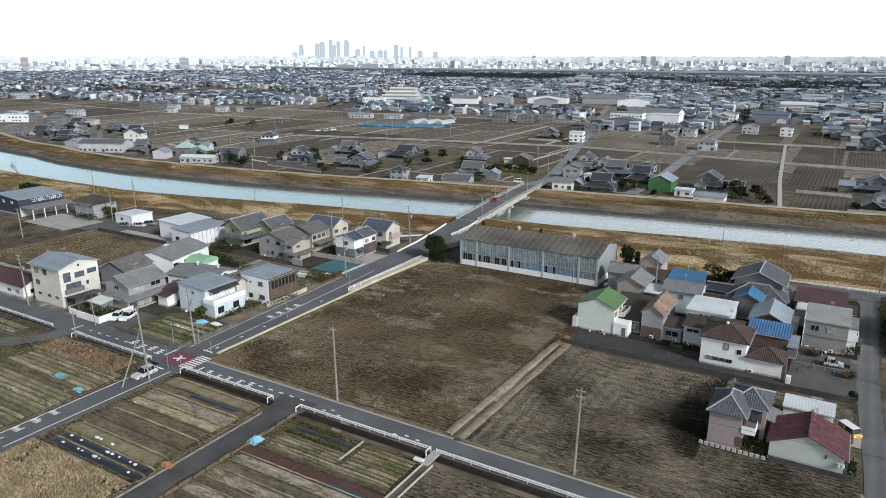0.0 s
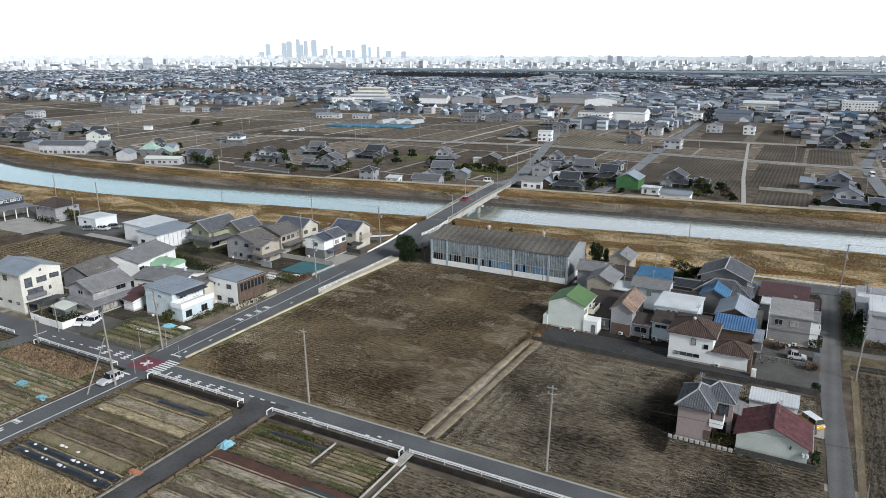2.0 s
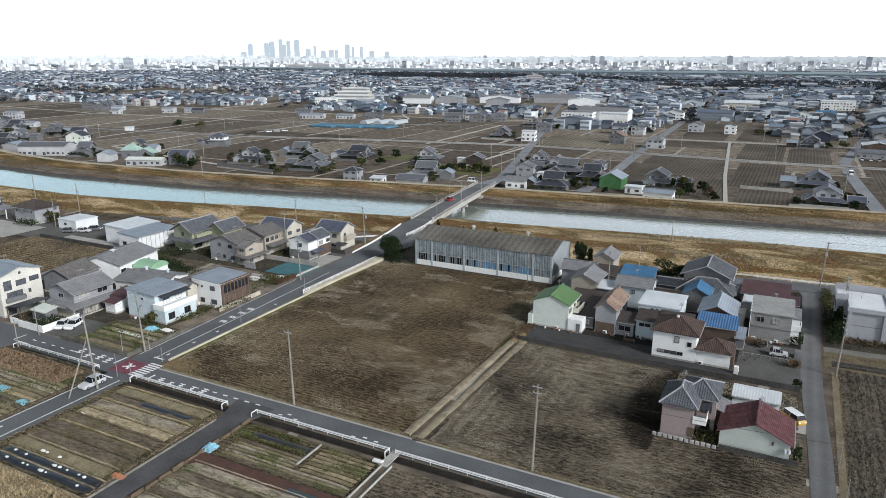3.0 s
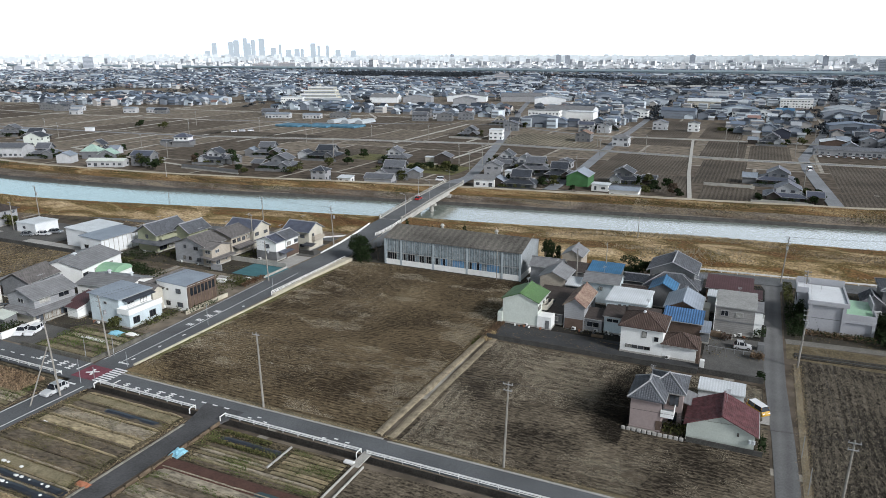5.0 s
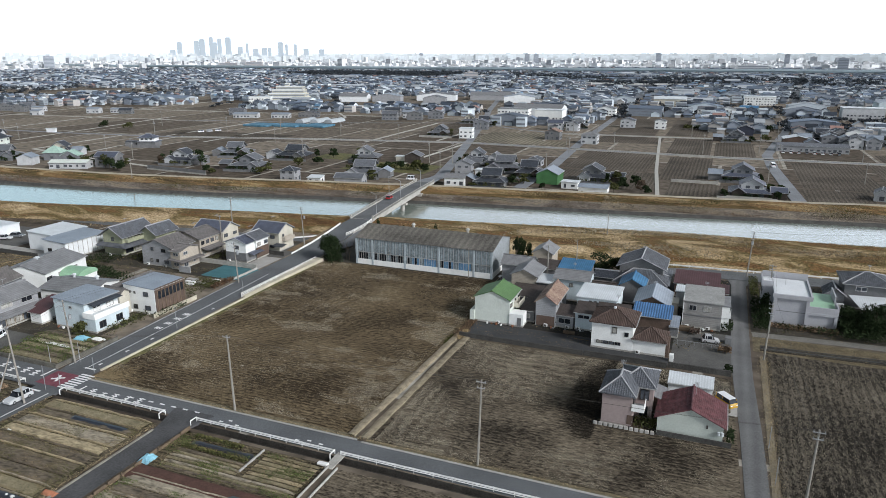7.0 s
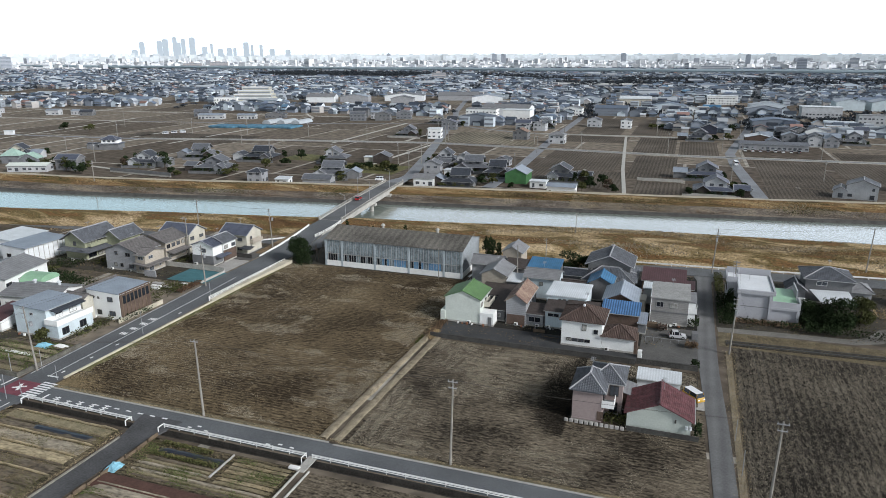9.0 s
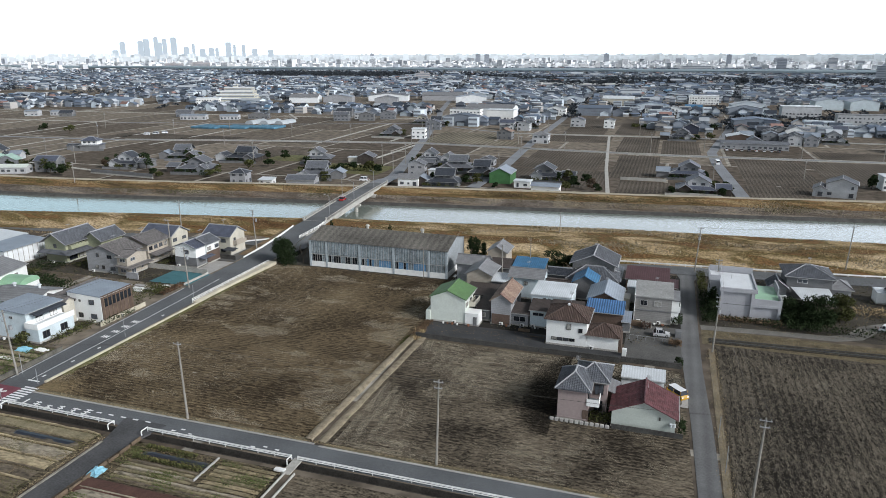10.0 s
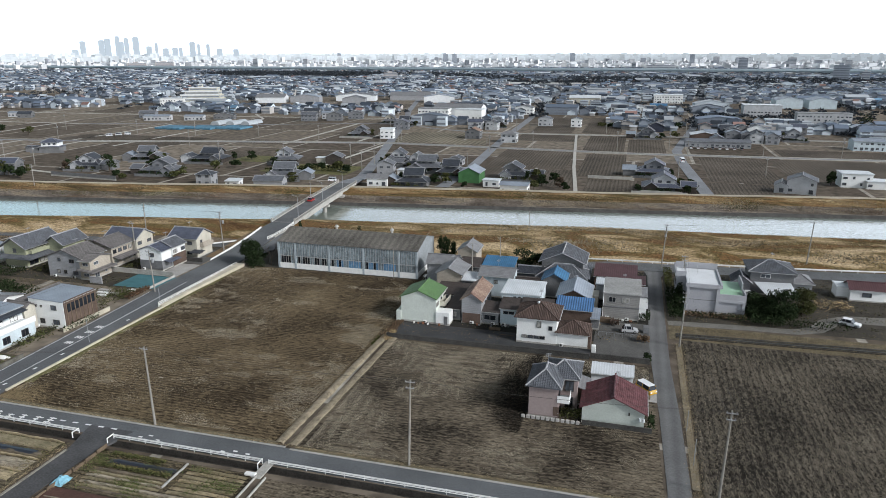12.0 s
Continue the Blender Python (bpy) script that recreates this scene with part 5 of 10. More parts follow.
volume(h, 58.1, 66, 173.4, 178.5, 2.9, 1.1, "gable", "x", W_WHITE, R_MAROON, 0.4)
volume(h, 48.6, 51, 175, 179, 2.6, 0.3, "flat", "x", W_WHITE, R_WHITE, 0.2)

# ---------------------------------------------------------------- the long hall
h = home(-74, 165, "long derelict glasshouse hall with a weathered corrugated roof", "hall", "glasshouse_hall")
X0, X1, Y0, Y1, EV, RD = -90.6, -51.6, 162.0, 177.8, 7.4, 9.5
GLAZE = mat("milky_film_glazing", (0.205, 0.245, 0.262), 0.5, 0.5, 0.7, 2.5, spec=0.5, stripe=("X", 0.42, 0.5, 0.35))
GLAZE_BLUE = mat("blue_film_glazing", (0.12, 0.24, 0.38), 0.5, 0.3, 0.8, 5.0)
solid("gable_wall", [(X1, Y0, 0), (X1, Y1, 0), (X1, Y1, EV), (X1, (Y0 + Y1) / 2, RD), (X1, Y0, EV), (X1 - 0.25, Y0, 0), (X1 - 0.25, Y1, 0), (X1 - 0.25, Y1, EV), (X1 - 0.25, (Y0 + Y1) / 2, RD), (X1 - 0.25, Y0, EV)],
      [(0, 1, 2, 3, 4), (9, 8, 7, 6, 5), (0, 5, 6, 1), (1, 6, 7, 2), (4, 9, 5, 0)], HALL_SHEET, h)
box("skirt", X1 + 0.004, X1 + 0.16, Y0, Y1, -0.1, 1.4, PAINT_WHITE, h, "white-painted skirt wall")
solid("gable_wall", [(X0, Y0, 0), (X0, Y1, 0), (X0, Y1, EV), (X0, (Y0 + Y1) / 2, RD), (X0, Y0, EV)], [(4, 3, 2, 1, 0)], CONCRETE, h)
box("back_wall", X0, X1, Y1 - 0.2, Y1, 0, EV, CONCRETE, h)
box("base_wall", X0 - 0.1, X1 + 0.1, Y0 - 0.15, Y0 + 0.1, -0.1, 1.5, PAINT_WHITE, h, "white-painted base wall")
box("floor_slab", X0 + 0.3, X1 - 0.3, Y0 + 0.2, Y1 - 0.3, 0.0, 0.1, CONCRETE_DARK, h)
v_, f_, rdg = roof_mesh(X0, X1, Y0, Y1, EV, RD - EV, "gable", "x", 0.35, 0.1)
rf = solid("roof", v_, f_, R_ASBEST, h)
rise_ = (RD - EV) / ((Y1 - Y0) / 2)
v_, f_ = [], []
for i in range(96):
    x = X0 - 0.3 + i * 0.414
    k = len(v_)
    za, zb = EV - 0.35 * rise_ + 0.1, RD + 0.1
    v_ += [(x, Y0 - 0.36, za), (x + 0.14, Y0 - 0.36, za), (x + 0.14, (Y0 + Y1) / 2, zb), (x, (Y0 + Y1) / 2, zb), (x, Y0 - 0.36, za + 0.07), (x + 0.14, Y0 - 0.36, za + 0.07), (x + 0.14, (Y0 + Y1) / 2, zb + 0.07), (x, (Y0 + Y1) / 2, zb + 0.07)]
    f_ += [tuple(j + k for j in q) for q in BOX_FACES]
solid("corrugation", v_, f_, R_ASBEST, rf)
for x_ in (-77.2, -61.2):
    bm = bmesh.new()
    add_tube(bm, (x_, (Y0 + Y1) / 2 + 0.6, RD - 0.2), (x_, (Y0 + Y1) / 2 + 0.6, RD + 0.7), 0.35, 0.35, 10)
    add_tube(bm, (x_, (Y0 + Y1) / 2 + 0.6, RD + 0.7), (x_, (Y0 + Y1) / 2 + 0.6, RD + 1.2), 0.65, 0.3, 10)
    part("roof_vent", bm, CONCRETE, h, "round pale roof ventilator")
rnd = random.Random(5)
BAYS = 8
bay = (X1 - X0) / BAYS
for i in range(BAYS + 1):
    x = X0 + i * bay
    if i % 2 or i in (0, BAYS):
        box("column", x - 0.28, x + 0.28, Y0 - 0.22, Y0 + 0.15, 0, EV, HALL_FRAME, h)
for i in range(BAYS):
    a_ = X0 + i * bay
    nb = 7
    for k in range(nb):
        x = a_ + k * bay / nb
        wdt = bay / nb
        blue = i in (3, 4, 5, 6) and rnd.random() < 0.8 and not (i == 3 and k < 2)
        tilt = rnd.uniform(0, 0.05)
        box("panel", x + 0.02, x + wdt - 0.02, Y0 - 0.06 - tilt, Y0 - tilt, 3.6 + rnd.uniform(-0.3, 0.1), EV - 0.15, GLAZE, h)
        if k in (0, 6) or i == BAYS - 1 or rnd.random() < 0.06:
            box("panel", x + 0.02, x + wdt - 0.02, Y0 - 0.05, Y0, 1.5, 3.5, GLAZE, h)
        elif blue:
            box("panel", x + 0.04, x + wdt - 0.04, Y0 - 0.05, Y0, 1.5, 3.4, GLAZE_BLUE, h, "blue sheet panel")
        else:
            box("panel", x + 0.04, x + wdt - 0.04, Y0 + 0.02, Y0 + 0.06, 1.5, 3.4, GLASS, h, "dark glass panel")
        box("mullion", x - 0.04, x + 0.04, Y0 - 0.12, Y0 - 0.06, 1.5, EV, ALU, h)
box("transom", X0, X1, Y0 - 0.16, Y0 - 0.08, 3.42, 3.58, ALU, h)
box("lintel", X0 - 0.2, X1 + 0.2, Y0 - 0.2, Y0 + 0.1, EV - 0.2, EV + 0.02, HALL_FRAME, h)

# ---------------------------------------------------------------- bridge
BRIDGE_TURN = -6.3


def on_bridge(s, w, z):
    """A point s metres along the bridge axis and w metres to its right, at height z over its gently arched line."""
    ax, ay = math.sin(radians(BRIDGE_TURN)), math.cos(radians(BRIDGE_TURN))
    return (-108.1 + s * ax + w * ay, 197 + s * ay - w * ax, z + 0.35 * math.sin(math.pi * min(1.0, max(0.0, s / 72))))


def bridge_box(name, s0, s1, w0, w1, z0, z1, material, parent, label=""):
    """A bar along the bridge that follows its arch."""
    n_ = max(1, round((s1 - s0) / 6))
    v, f = [], []
    for i in range(n_ + 1):
        s = s0 + (s1 - s0) * i / n_
        v += [on_bridge(s, w0, z0), on_bridge(s, w1, z0), on_bridge(s, w1, z1), on_bridge(s, w0, z1)]
        if i:
            k = 4 * i
            f += [(k - 4 + j, k - 4 + (j + 1) % 4, k + (j + 1) % 4, k + j) for j in range(4)]
    f += [(3, 2, 1, 0), (4 * n_, 4 * n_ + 1, 4 * n_ + 2, 4 * n_ + 3)]
    return solid(name, v, f, material, parent, label)


RAIL_GREY = mat("weathered_rail_concrete", (0.25, 0.24, 0.215), 0.9, 0.3, 0.5, 4.0)
bridge = thing("road_bridge", -112, 232, 3, "concrete road bridge with weathered railings over the river", "bridge")
bridge_box("deck", 0, 72, -3.95, 3.95, 2.55, 3.2, CONCRETE, bridge)
bridge_box("carriageway", 0, 72, -3.6, 3.6, 3.2, 3.23, ASPHALT_OLD, bridge)
for w in (-3.3, -1.1, 1.1, 3.3):
    bridge_box("girder", 8, 54, w - 0.25, w + 0.25, 1.5, 2.55, CONCRETE, bridge)
for s_ in (34.5,):
    bridge_box("crossbeam", s_ - 0.8, s_ + 0.8, -4.3, 4.3, 0.75, 1.5, CONCRETE, bridge)
    for w in (-2.6, 2.6):
        x_, y_, _ = on_bridge(s_, w, 0)
        tube("pier", (x_, y_, -3.2), (x_, y_, 1.1), 0.75, 0.75, CONCRETE, bridge, sides=14)
for s_ in (8.4, 53.6):
    bridge_box("abutment", s_ - 1.2, s_ + 1.2, -4.4, 4.4, -1.5, 1.5, CONCRETE, bridge)
for s_ in (0.4, 34.5, 71.6):
    bridge_box("joint", s_ - 0.12, s_ + 0.12, -3.55, 3.55, 3.232, 3.24, CONCRETE, bridge, "pale expansion joint")
for w in (-3.95, 3.8):
    bridge_box("kerb", 0, 72, w - 0.05, w + 0.2, 3.2, 3.42, CONCRETE, bridge)
    for s_ in range(1, 72, 2):
        bridge_box("post", s_ - 0.09, s_ + 0.09, w, w + 0.15, 3.42, 4.2, RAIL_GREY, bridge)
    for z_ in (3.62, 3.86):
        bridge_box("railing", 0.5, 71.5, w + 0.04, w + 0.11, z_, z_ + 0.09, RAIL_GREY, bridge)
    bridge_box("top_rail", 0, 72, w - 0.03, w + 0.18, 4.14, 4.28, CONCRETE if w > 0 else RAIL_GREY, bridge)
    for s_ in (0.2, 71.8):
        bridge_box("end_post", s_ - 0.3, s_ + 0.3, w - 0.1, w + 0.3, 3.2, 4.6, CONCRETE, bridge)
bridge_box("guard_beam", 52, 72, -4.05, -3.98, 3.75, 4.1, PAINT_WHITE, bridge, "white guard beam at the bridge end")


# ---------------------------------------------------------------- trees and shrubs
def leaf_cloud(rnd, lobes, count, size):
    """Leaf clumps: small crossed blades spread through the outer part of several lobes (x, y, z, rx, rz)."""
    v, f = [], []
    for _ in range(count):
        x, y, z, rx, rz = rnd.choice(lobes)
        a, c = rnd.uniform(0, 2 * math.pi), rnd.uniform(-0.75, 1)
        k = rnd.uniform(0.55, 1.08)
        s = math.sqrt(max(0, 1 - c * c))
        p = Vector((x + rx * k * s * math.cos(a), y + rx * k * s * math.sin(a), z + rz * k * c))
        u = Vector((rnd.gauss(0, 1), rnd.gauss(0, 1), rnd.gauss(0, 0.6))).normalized() * size * rnd.uniform(0.6, 1.3)
        w = Vector((rnd.gauss(0, 1), rnd.gauss(0, 1), rnd.gauss(0, 1))).cross(u).normalized() * size * rnd.uniform(0.4, 0.9)
        n0 = len(v)
        v += [tuple(p - u), tuple(p + w), tuple(p + u), tuple(p - w + Vector((0, 0, size * 0.3)))]
        f += [(n0, n0 + 1, n0 + 2), (n0, n0 + 2, n0 + 3)]
    return v, f


def tree(x, y, height, radius, leaves, label, seed=1, category="tree", name="tree", count=900, size=0.35, z=0.0, low=0.15, lobes_n=9):
    """A tapered trunk with limbs and a lobed crown of leaf clumps."""
    rnd = random.Random(seed)
    t = thing(name, x, y, z, label, category)
    bm = bmesh.new()
    add_tube(bm, (x, y, z - 0.2), (x, y, z + height * 0.75), height * 0.035, height * 0.012, 7)
    lobes, limbs = [], []
    for i in range(lobes_n):
        a = i * 2.4 + rnd.uniform(-0.4, 0.4)
        hgt = rnd.uniform(low + 0.12, 0.88)
        d = radius * rnd.uniform(0.2, 0.65) * (1.15 - hgt * 0.7)
        p = (x + d * math.cos(a), y + d * math.sin(a), z + height * hgt)
        lobes.append((*p, radius * rnd.uniform(0.35, 0.55), height * rnd.uniform(0.1, 0.18)))
        limbs.append(((x, y, z + height * max(0.1, hgt - 0.25)), p))
    stem = part("trunk", bm, BARK, t)
    for a_, b_ in limbs:
        if y < 215:
            tube("limb", a_, b_, height * 0.014, height * 0.005, BARK, stem, sides=5)
    v, f = leaf_cloud(rnd, lobes, count, size)
    solid("crown", v, f, leaves, t)
    return t


def bare_tree(x, y, height, label, seed=1, z=0.0):
    """A leafless tree of forking limbs."""
    rnd = random.Random(seed)
    t = thing("bare_tree", x, y, z, label, "tree")
    bm = bmesh.new()

    def fork(p, d, length, r, depth):
        q = p + d * length
        add_tube(bm, p, q, r, r * 0.6, 5)
        if depth:
            for _ in range(3):
                e = (d + Vector((rnd.uniform(-0.7, 0.7), rnd.uniform(-0.7, 0.7), rnd.uniform(-0.1, 0.5)))).normalized()
                fork(q, e, length * rnd.uniform(0.55, 0.8), r * 0.55, depth - 1)
    fork(Vector((x, y, z - 0.1)), Vector((0, 0, 1)), height * 0.33, height * 0.025, 4)
    part("limbs", bm, BARK, t)
    return t


def hedge(x0, x1, y0, y1, h, leaves, label, seed=1, name="hedge", count=None, size=0.22):
    """A clipped or straggling bank of leaves over a block of plan."""
    rnd = random.Random(seed)
    n_ = count or int(30 * ((x1 - x0) * (y1 - y0)) ** 0.5 * h) + 60
    v, f = [], []
    for _ in range(n_):
        p = Vector((rnd.uniform(x0, x1), rnd.uniform(y0, y1), h * rnd.uniform(0.1, 1) ** 0.6 * rnd.uniform(0.75, 1.05)))
        u = Vector((rnd.gauss(0, 1), rnd.gauss(0, 1), rnd.gauss(0, 0.7))).normalized() * size
        w = Vector((rnd.gauss(0, 1), rnd.gauss(0, 1), rnd.gauss(0, 1))).cross(u).normalized() * size * 0.7
        k = len(v)
        v += [tuple(p - u), tuple(p + w), tuple(p + u), tuple(p - w)]
        f.append((k, k + 1, k + 2, k + 3))
    return tagged(solid(name, v, f, leaves), label, "shrub")


# ---------------------------------------------------------------- across the river: farm houses and works
def farmhouse(x, y, w, d, label, wall, tile, seed, turn=0.0, annex=1):
    """A tiled farmhouse: a broad hipped ground floor of dark boards, a two-storey core rising through it, a gabled porch wing, an annex, and a walled yard with shrubs and pines. (x, y): middle of its front."""
    rnd = random.Random(seed)
    h = home(x, y, label, "house", "farmhouse", turn)
    w, d = w * 1.18, d * 1.12
    cw, off = w * rnd.uniform(0.5, 0.62), w * rnd.uniform(-0.1, 0.1)
    lo = volume(h, x - w / 2, x + w / 2, y, y + d, 2.7, 2.0, "hip", "x", W_TIMBER if seed % 3 else wall, tile, 1.0, plinth=False)
    v = volume(h, x + off - cw / 2, x + off + cw / 2, y + 1.7, y + d - 1.0, 5.5, 2.1, "gable", "y" if seed % 2 else "x", wall, tile, 0.9, base=2.0, plinth=False)
    window(v, "S", 0.3, 3.9, 1.6, 1.0, FRAME_DARK)
    window(v, "S", 0.72, 3.9, 1.6, 1.0, FRAME_DARK)
    window(v, "E", 0.5, 3.9, 2.2, 1.0, FRAME_DARK)
    for i in range(3):
        window(lo, "S", 0.2 + 0.3 * i, 0.4, 2.2, 1.7, FRAME_DARK)
    s = 1 if seed % 4 < 2 else -1
    if seed % 5 != 2:
        px_ = x + s * w * 0.3
        volume(h, px_ - 2.3, px_ + 2.3, y - 2.2, y + 2.4, 2.9, 1.5, "gable", "y", (FARM_WHITE, W_TIMBER, wall)[seed % 3], tile, 0.6, plinth=False)
    if annex:
        ax = x - s * (w / 2 + 3.6)
        volume(h, ax - 2.9, ax + 2.9, y + 0.5, y + d * 0.8, 3.0, 1.4, "gable", "yx"[seed % 2], rnd.choice((FARM_WHITE, W_DKGREY, W_TIMBER)), rnd.choice((tile, R_STEEL, R_GREY)), 0.4, plinth=False)
    yd = thing("yard_wall", x, y, 0, "dark block wall round a farmyard", "wall", "", turn)
    box("wall", x - w * 0.62, x + w * 0.66, y - 4.9, y - 4.7, -0.1, 1.2, FARM_GREY if seed % 3 == 1 else W_DKGREY, yd)
    box("coping", x - w * 0.63, x + w * 0.67, y - 4.98, y - 4.62, 1.2, 1.34, tile, yd)
    lobes = [(x + rnd.uniform(-w * 0.6, w * 0.6), y - rnd.uniform(2.9, 4.1), rnd.uniform(0.6, 1.5), rnd.uniform(0.8, 1.5), rnd.uniform(0.7, 1.3)) for _ in range(9)]
    vv, ff = leaf_cloud(rnd, lobes, 420, 0.34)
    tagged(solid("garden_shrub", vv, ff, (FOLIAGE, FOLIAGE_OLIVE)[seed % 3 == 0]), "dark clipped shrubs in a farmyard", "shrub")
    for k_ in range(2):
        tree(x + rnd.choice((-1, 1)) * rnd.uniform(w * 0.45, w * 0.75), y + rnd.uniform(-4.2, d + 1.5), rnd.uniform(3.2, 5.8), rnd.uniform(1.5, 2.5), (FOLIAGE, FOLIAGE, FOLIAGE_OLIVE)[(seed + k_) % 3], "dark garden pine in a farmyard", seed * 7 + k_, count=240, size=0.42, low=0.05, lobes_n=7)
    return h


def plain_house(x, y, w, d, label, wall, tile, seed, eave=5.6, rise=1.7, roof="gable", axis="x", turn=0.0, storeys=2, category="house", name="house"):
    h = home(x, y, label, category, name, turn)
    v = volume(h, x - w / 2, x + w / 2, y, y + d, eave, rise, roof, axis, wall, tile, 0.4, plinth=False)
    windows(v, "S", storeys, 2.8, seed, FRAME_DARK)
    windows(v, "E", storeys, 3.2, seed + 50, FRAME_DARK)
    return h


BAND_GLASS = mat("grey_window_band", (0.20, 0.225, 0.25), 0.3, 0.2, 0.2, 2.0)
TRAD = "tiled two-storey farmhouse with grey skirt roofs"
farmhouse(-263, 284, 12, 8.5, TRAD + " beside a pine", FARM_WHITE, R_DARK, 3, 12)
farmhouse(-253, 318, 12, 9, TRAD, FARM_GREY, R_GREY, 4, 18)
plain_house(-151.5, 334, 8.5, 8, "dark boarded shed with a grey tiled gable roof", W_TIMBER, R_GREY, 5, 3.6, 1.9, axis="y", turn=10, storeys=0, name="shed", category="shed")
plain_house(-160, 337, 5, 4, "small cream garage with a flat roof", W_CREAM, R_WHITE, 6, 2.5, 0.2, "flat", turn=10, storeys=0, name="garage", category="garage")
farmhouse(-218.5, 281, 13, 9, TRAD + " above the levee", FARM_GREY, R_GREY, 5, 10)
farmhouse(-218, 320, 14, 9, "dark tiled farmhouse in a walled yard", W_DKGREY, R_DARK, 8, 8)
farmhouse(-177, 329, 11, 8.5, TRAD, FARM_WHITE, R_GREY, 7, 14, 0)
farmhouse(-155, 284, 12, 9, TRAD, FARM_GREY, R_GREY, 6, 14)
plain_house(-150, 262.5, 12.5, 7, "low grey shed with a tiled roof", W_GREY, R_GREY, 1, 3.6, 1.5, turn=10, storeys=1, name="shed", category="shed")
plain_house(-181, 262, 7, 6.5, "small grey house with hipped roof", W_GREY, R_DARK, 2, 5.0, 1.5, "hip", turn=8)
plain_house(-167, 262, 6, 5, "white garage with a low metal roof", W_WHITE, R_WHITE, 2, 2.7, 0.4, "shed", storeys=1, turn=10, name="garage", category="garage")
farmhouse(-119, 343, 10, 8, TRAD, FARM_WHITE, R_DARK, 11, 10, 0)
plain_house(-113, 307, 8, 7, "grey-roofed two-storey house by the bridge road", W_GREY, R_GREY, 4, 5.4, 1.7, axis="y", turn=10)
plain_house(-107, 280, 9, 7, "pale house with a low grey roof", W_WHITE, R_GREY_LIGHT, 5, 3.6, 1.3, turn=8)
farmhouse(-92, 283, 11, 8, TRAD + " beside shrubs", W_DKGREY, R_DARK, 12, 5)
farmhouse(-98, 323, 13, 9, TRAD, FARM_GREY, R_GREY, 14, 8)
plain_house(-103, 306, 7, 5, "white outbuilding with a flat roof", W_WHITE, R_WHITE, 6, 3.2, 0.3, "flat", storeys=1, name="outbuilding", category="outbuilding")
plain_house(-89, 347, 7.5, 6, "small grey shed with a gable roof", W_GREY, R_DARK, 3, 3.2, 1.3, axis="y", storeys=1, name="shed", category="shed")
G_GREEN = mat("green_sheet_wall", (0.06, 0.16, 0.06), 0.7, 0.2, 0.4, 4.0, stripe=("X", 0.4, 0.4, 0.2))
plain_house(-70.5, 299, 9.5, 12, "green sheet-metal barn with a pale roof edge", G_GREEN, R_STEEL, 2, 4.6, 2.2, axis="y", storeys=0, name="barn", category="barn")
plain_house(-59, 292, 7, 5, "white garage with a flat roof", W_WHITE, R_WHITE, 2, 2.8, 0.3, "flat", storeys=1, name="garage", category="garage")
farmhouse(-52, 311, 11, 9, TRAD, W_DKGREY, R_DARK, 15, 0)
plain_house(-47, 280, 11.5, 6, "white outbuilding with a red-edged roof", W_WHITE, R_STEEL, 4, 3.4, 0.9, axis="x", storeys=1, name="outbuilding", category="outbuilding")
farmhouse(9, 337, 12, 9.5, TRAD + " in a walled yard", FARM_GREY, R_NAVY, 17, 0)
farmhouse(12, 298, 12, 9, TRAD + " in a walled yard", FARM_WHITE, R_NAVY, 19, 0)
farmhouse(7.5, 492, 12, 9, TRAD, FARM_GREY, R_DARK, 21, 0)
plain_house(14, 536, 11, 9, "black-walled storehouse with a gable roof", W_NAVY, R_DARK, 4, 4.6, 2.4, axis="y", storeys=0, name="storehouse", category="storehouse")
farmhouse(75, 488, 13, 9, TRAD, FARM_WHITE, R_DARK, 23, 0)
plain_house(67, 309, 11, 9, "white-gabled house with a dark tiled roof", FARM_WHITE, R_DARK, 7, 5.6, 2.2, axis="y", turn=-12)
plain_house(59.5, 310, 5, 8, "low pale annex with a tiled roof", FARM_WHITE, R_DARK, 8, 3.2, 1.4, axis="y", turn=-12, storeys=1, name="outbuilding", category="outbuilding")
plain_house(93, 331, 12, 9, "white modern house with a flat white roof", W_WHITE, R_WHITE, 9, 5.9, 0.3, "flat")
plain_house(101, 329, 9, 8, "small white annex with a flat roof", W_WHITE, R_WHITE, 9, 3.2, 0.3, "flat", storeys=1, name="annex", category="annex")
plain_house(-162.7, 447, 9, 8, "white two-storey house beside the road", W_WHITE, R_WHITE, 10, 6.6, 0.3, "flat", turn=10)
farmhouse(-185, 452, 11, 8, TRAD + " behind a long white wall", FARM_GREY, R_GREY, 25, 8, 0)
h = home(-331.9, 333, "white house with a dark ground floor and hipped roof", turn=20)
volume(h, -338, -326.5, 333, 342, 2.9, 0.9, "hip", "x", W_DKGREY, R_NAVY, 0.5, plinth=False)
v = volume(h, -337, -327.6, 334, 341, 5.7, 1.8, "hip", "x", W_WHITE, R_NAVY, 0.7, base=2.8, plinth=False)
for u in (0.2, 0.5, 0.8):
    window(v, "S", u, 4.0, 1.5, 1.1, FRAME_DARK)
volume(h, -346, -339, 334, 340, 2.6, 0.7, "gable", "x", W_DKGREY, R_DARK, 0.3, plinth=False)
box("yard_wall", -341, -322, 328.5, 328.8, -0.1, 1.4, W_DKGREY, h)
plain_house(-335, 252, 7.5, 8, "white gabled storehouse above the levee", FARM_WHITE, R_STEEL, 13, 4.0, 1.6, axis="y", turn=25, storeys=0, name="storehouse", category="storehouse")
plain_house(-337, 270, 9, 8, "temple hall with a pale green copper roof", FARM_GREY, mat("copper_roof", (0.30, 0.42, 0.36), 0.7, 0.2, 0.6, 5.0), 14, 4.2, 3.0, "hip", "x", 25, 1, "temple", "temple_hall")
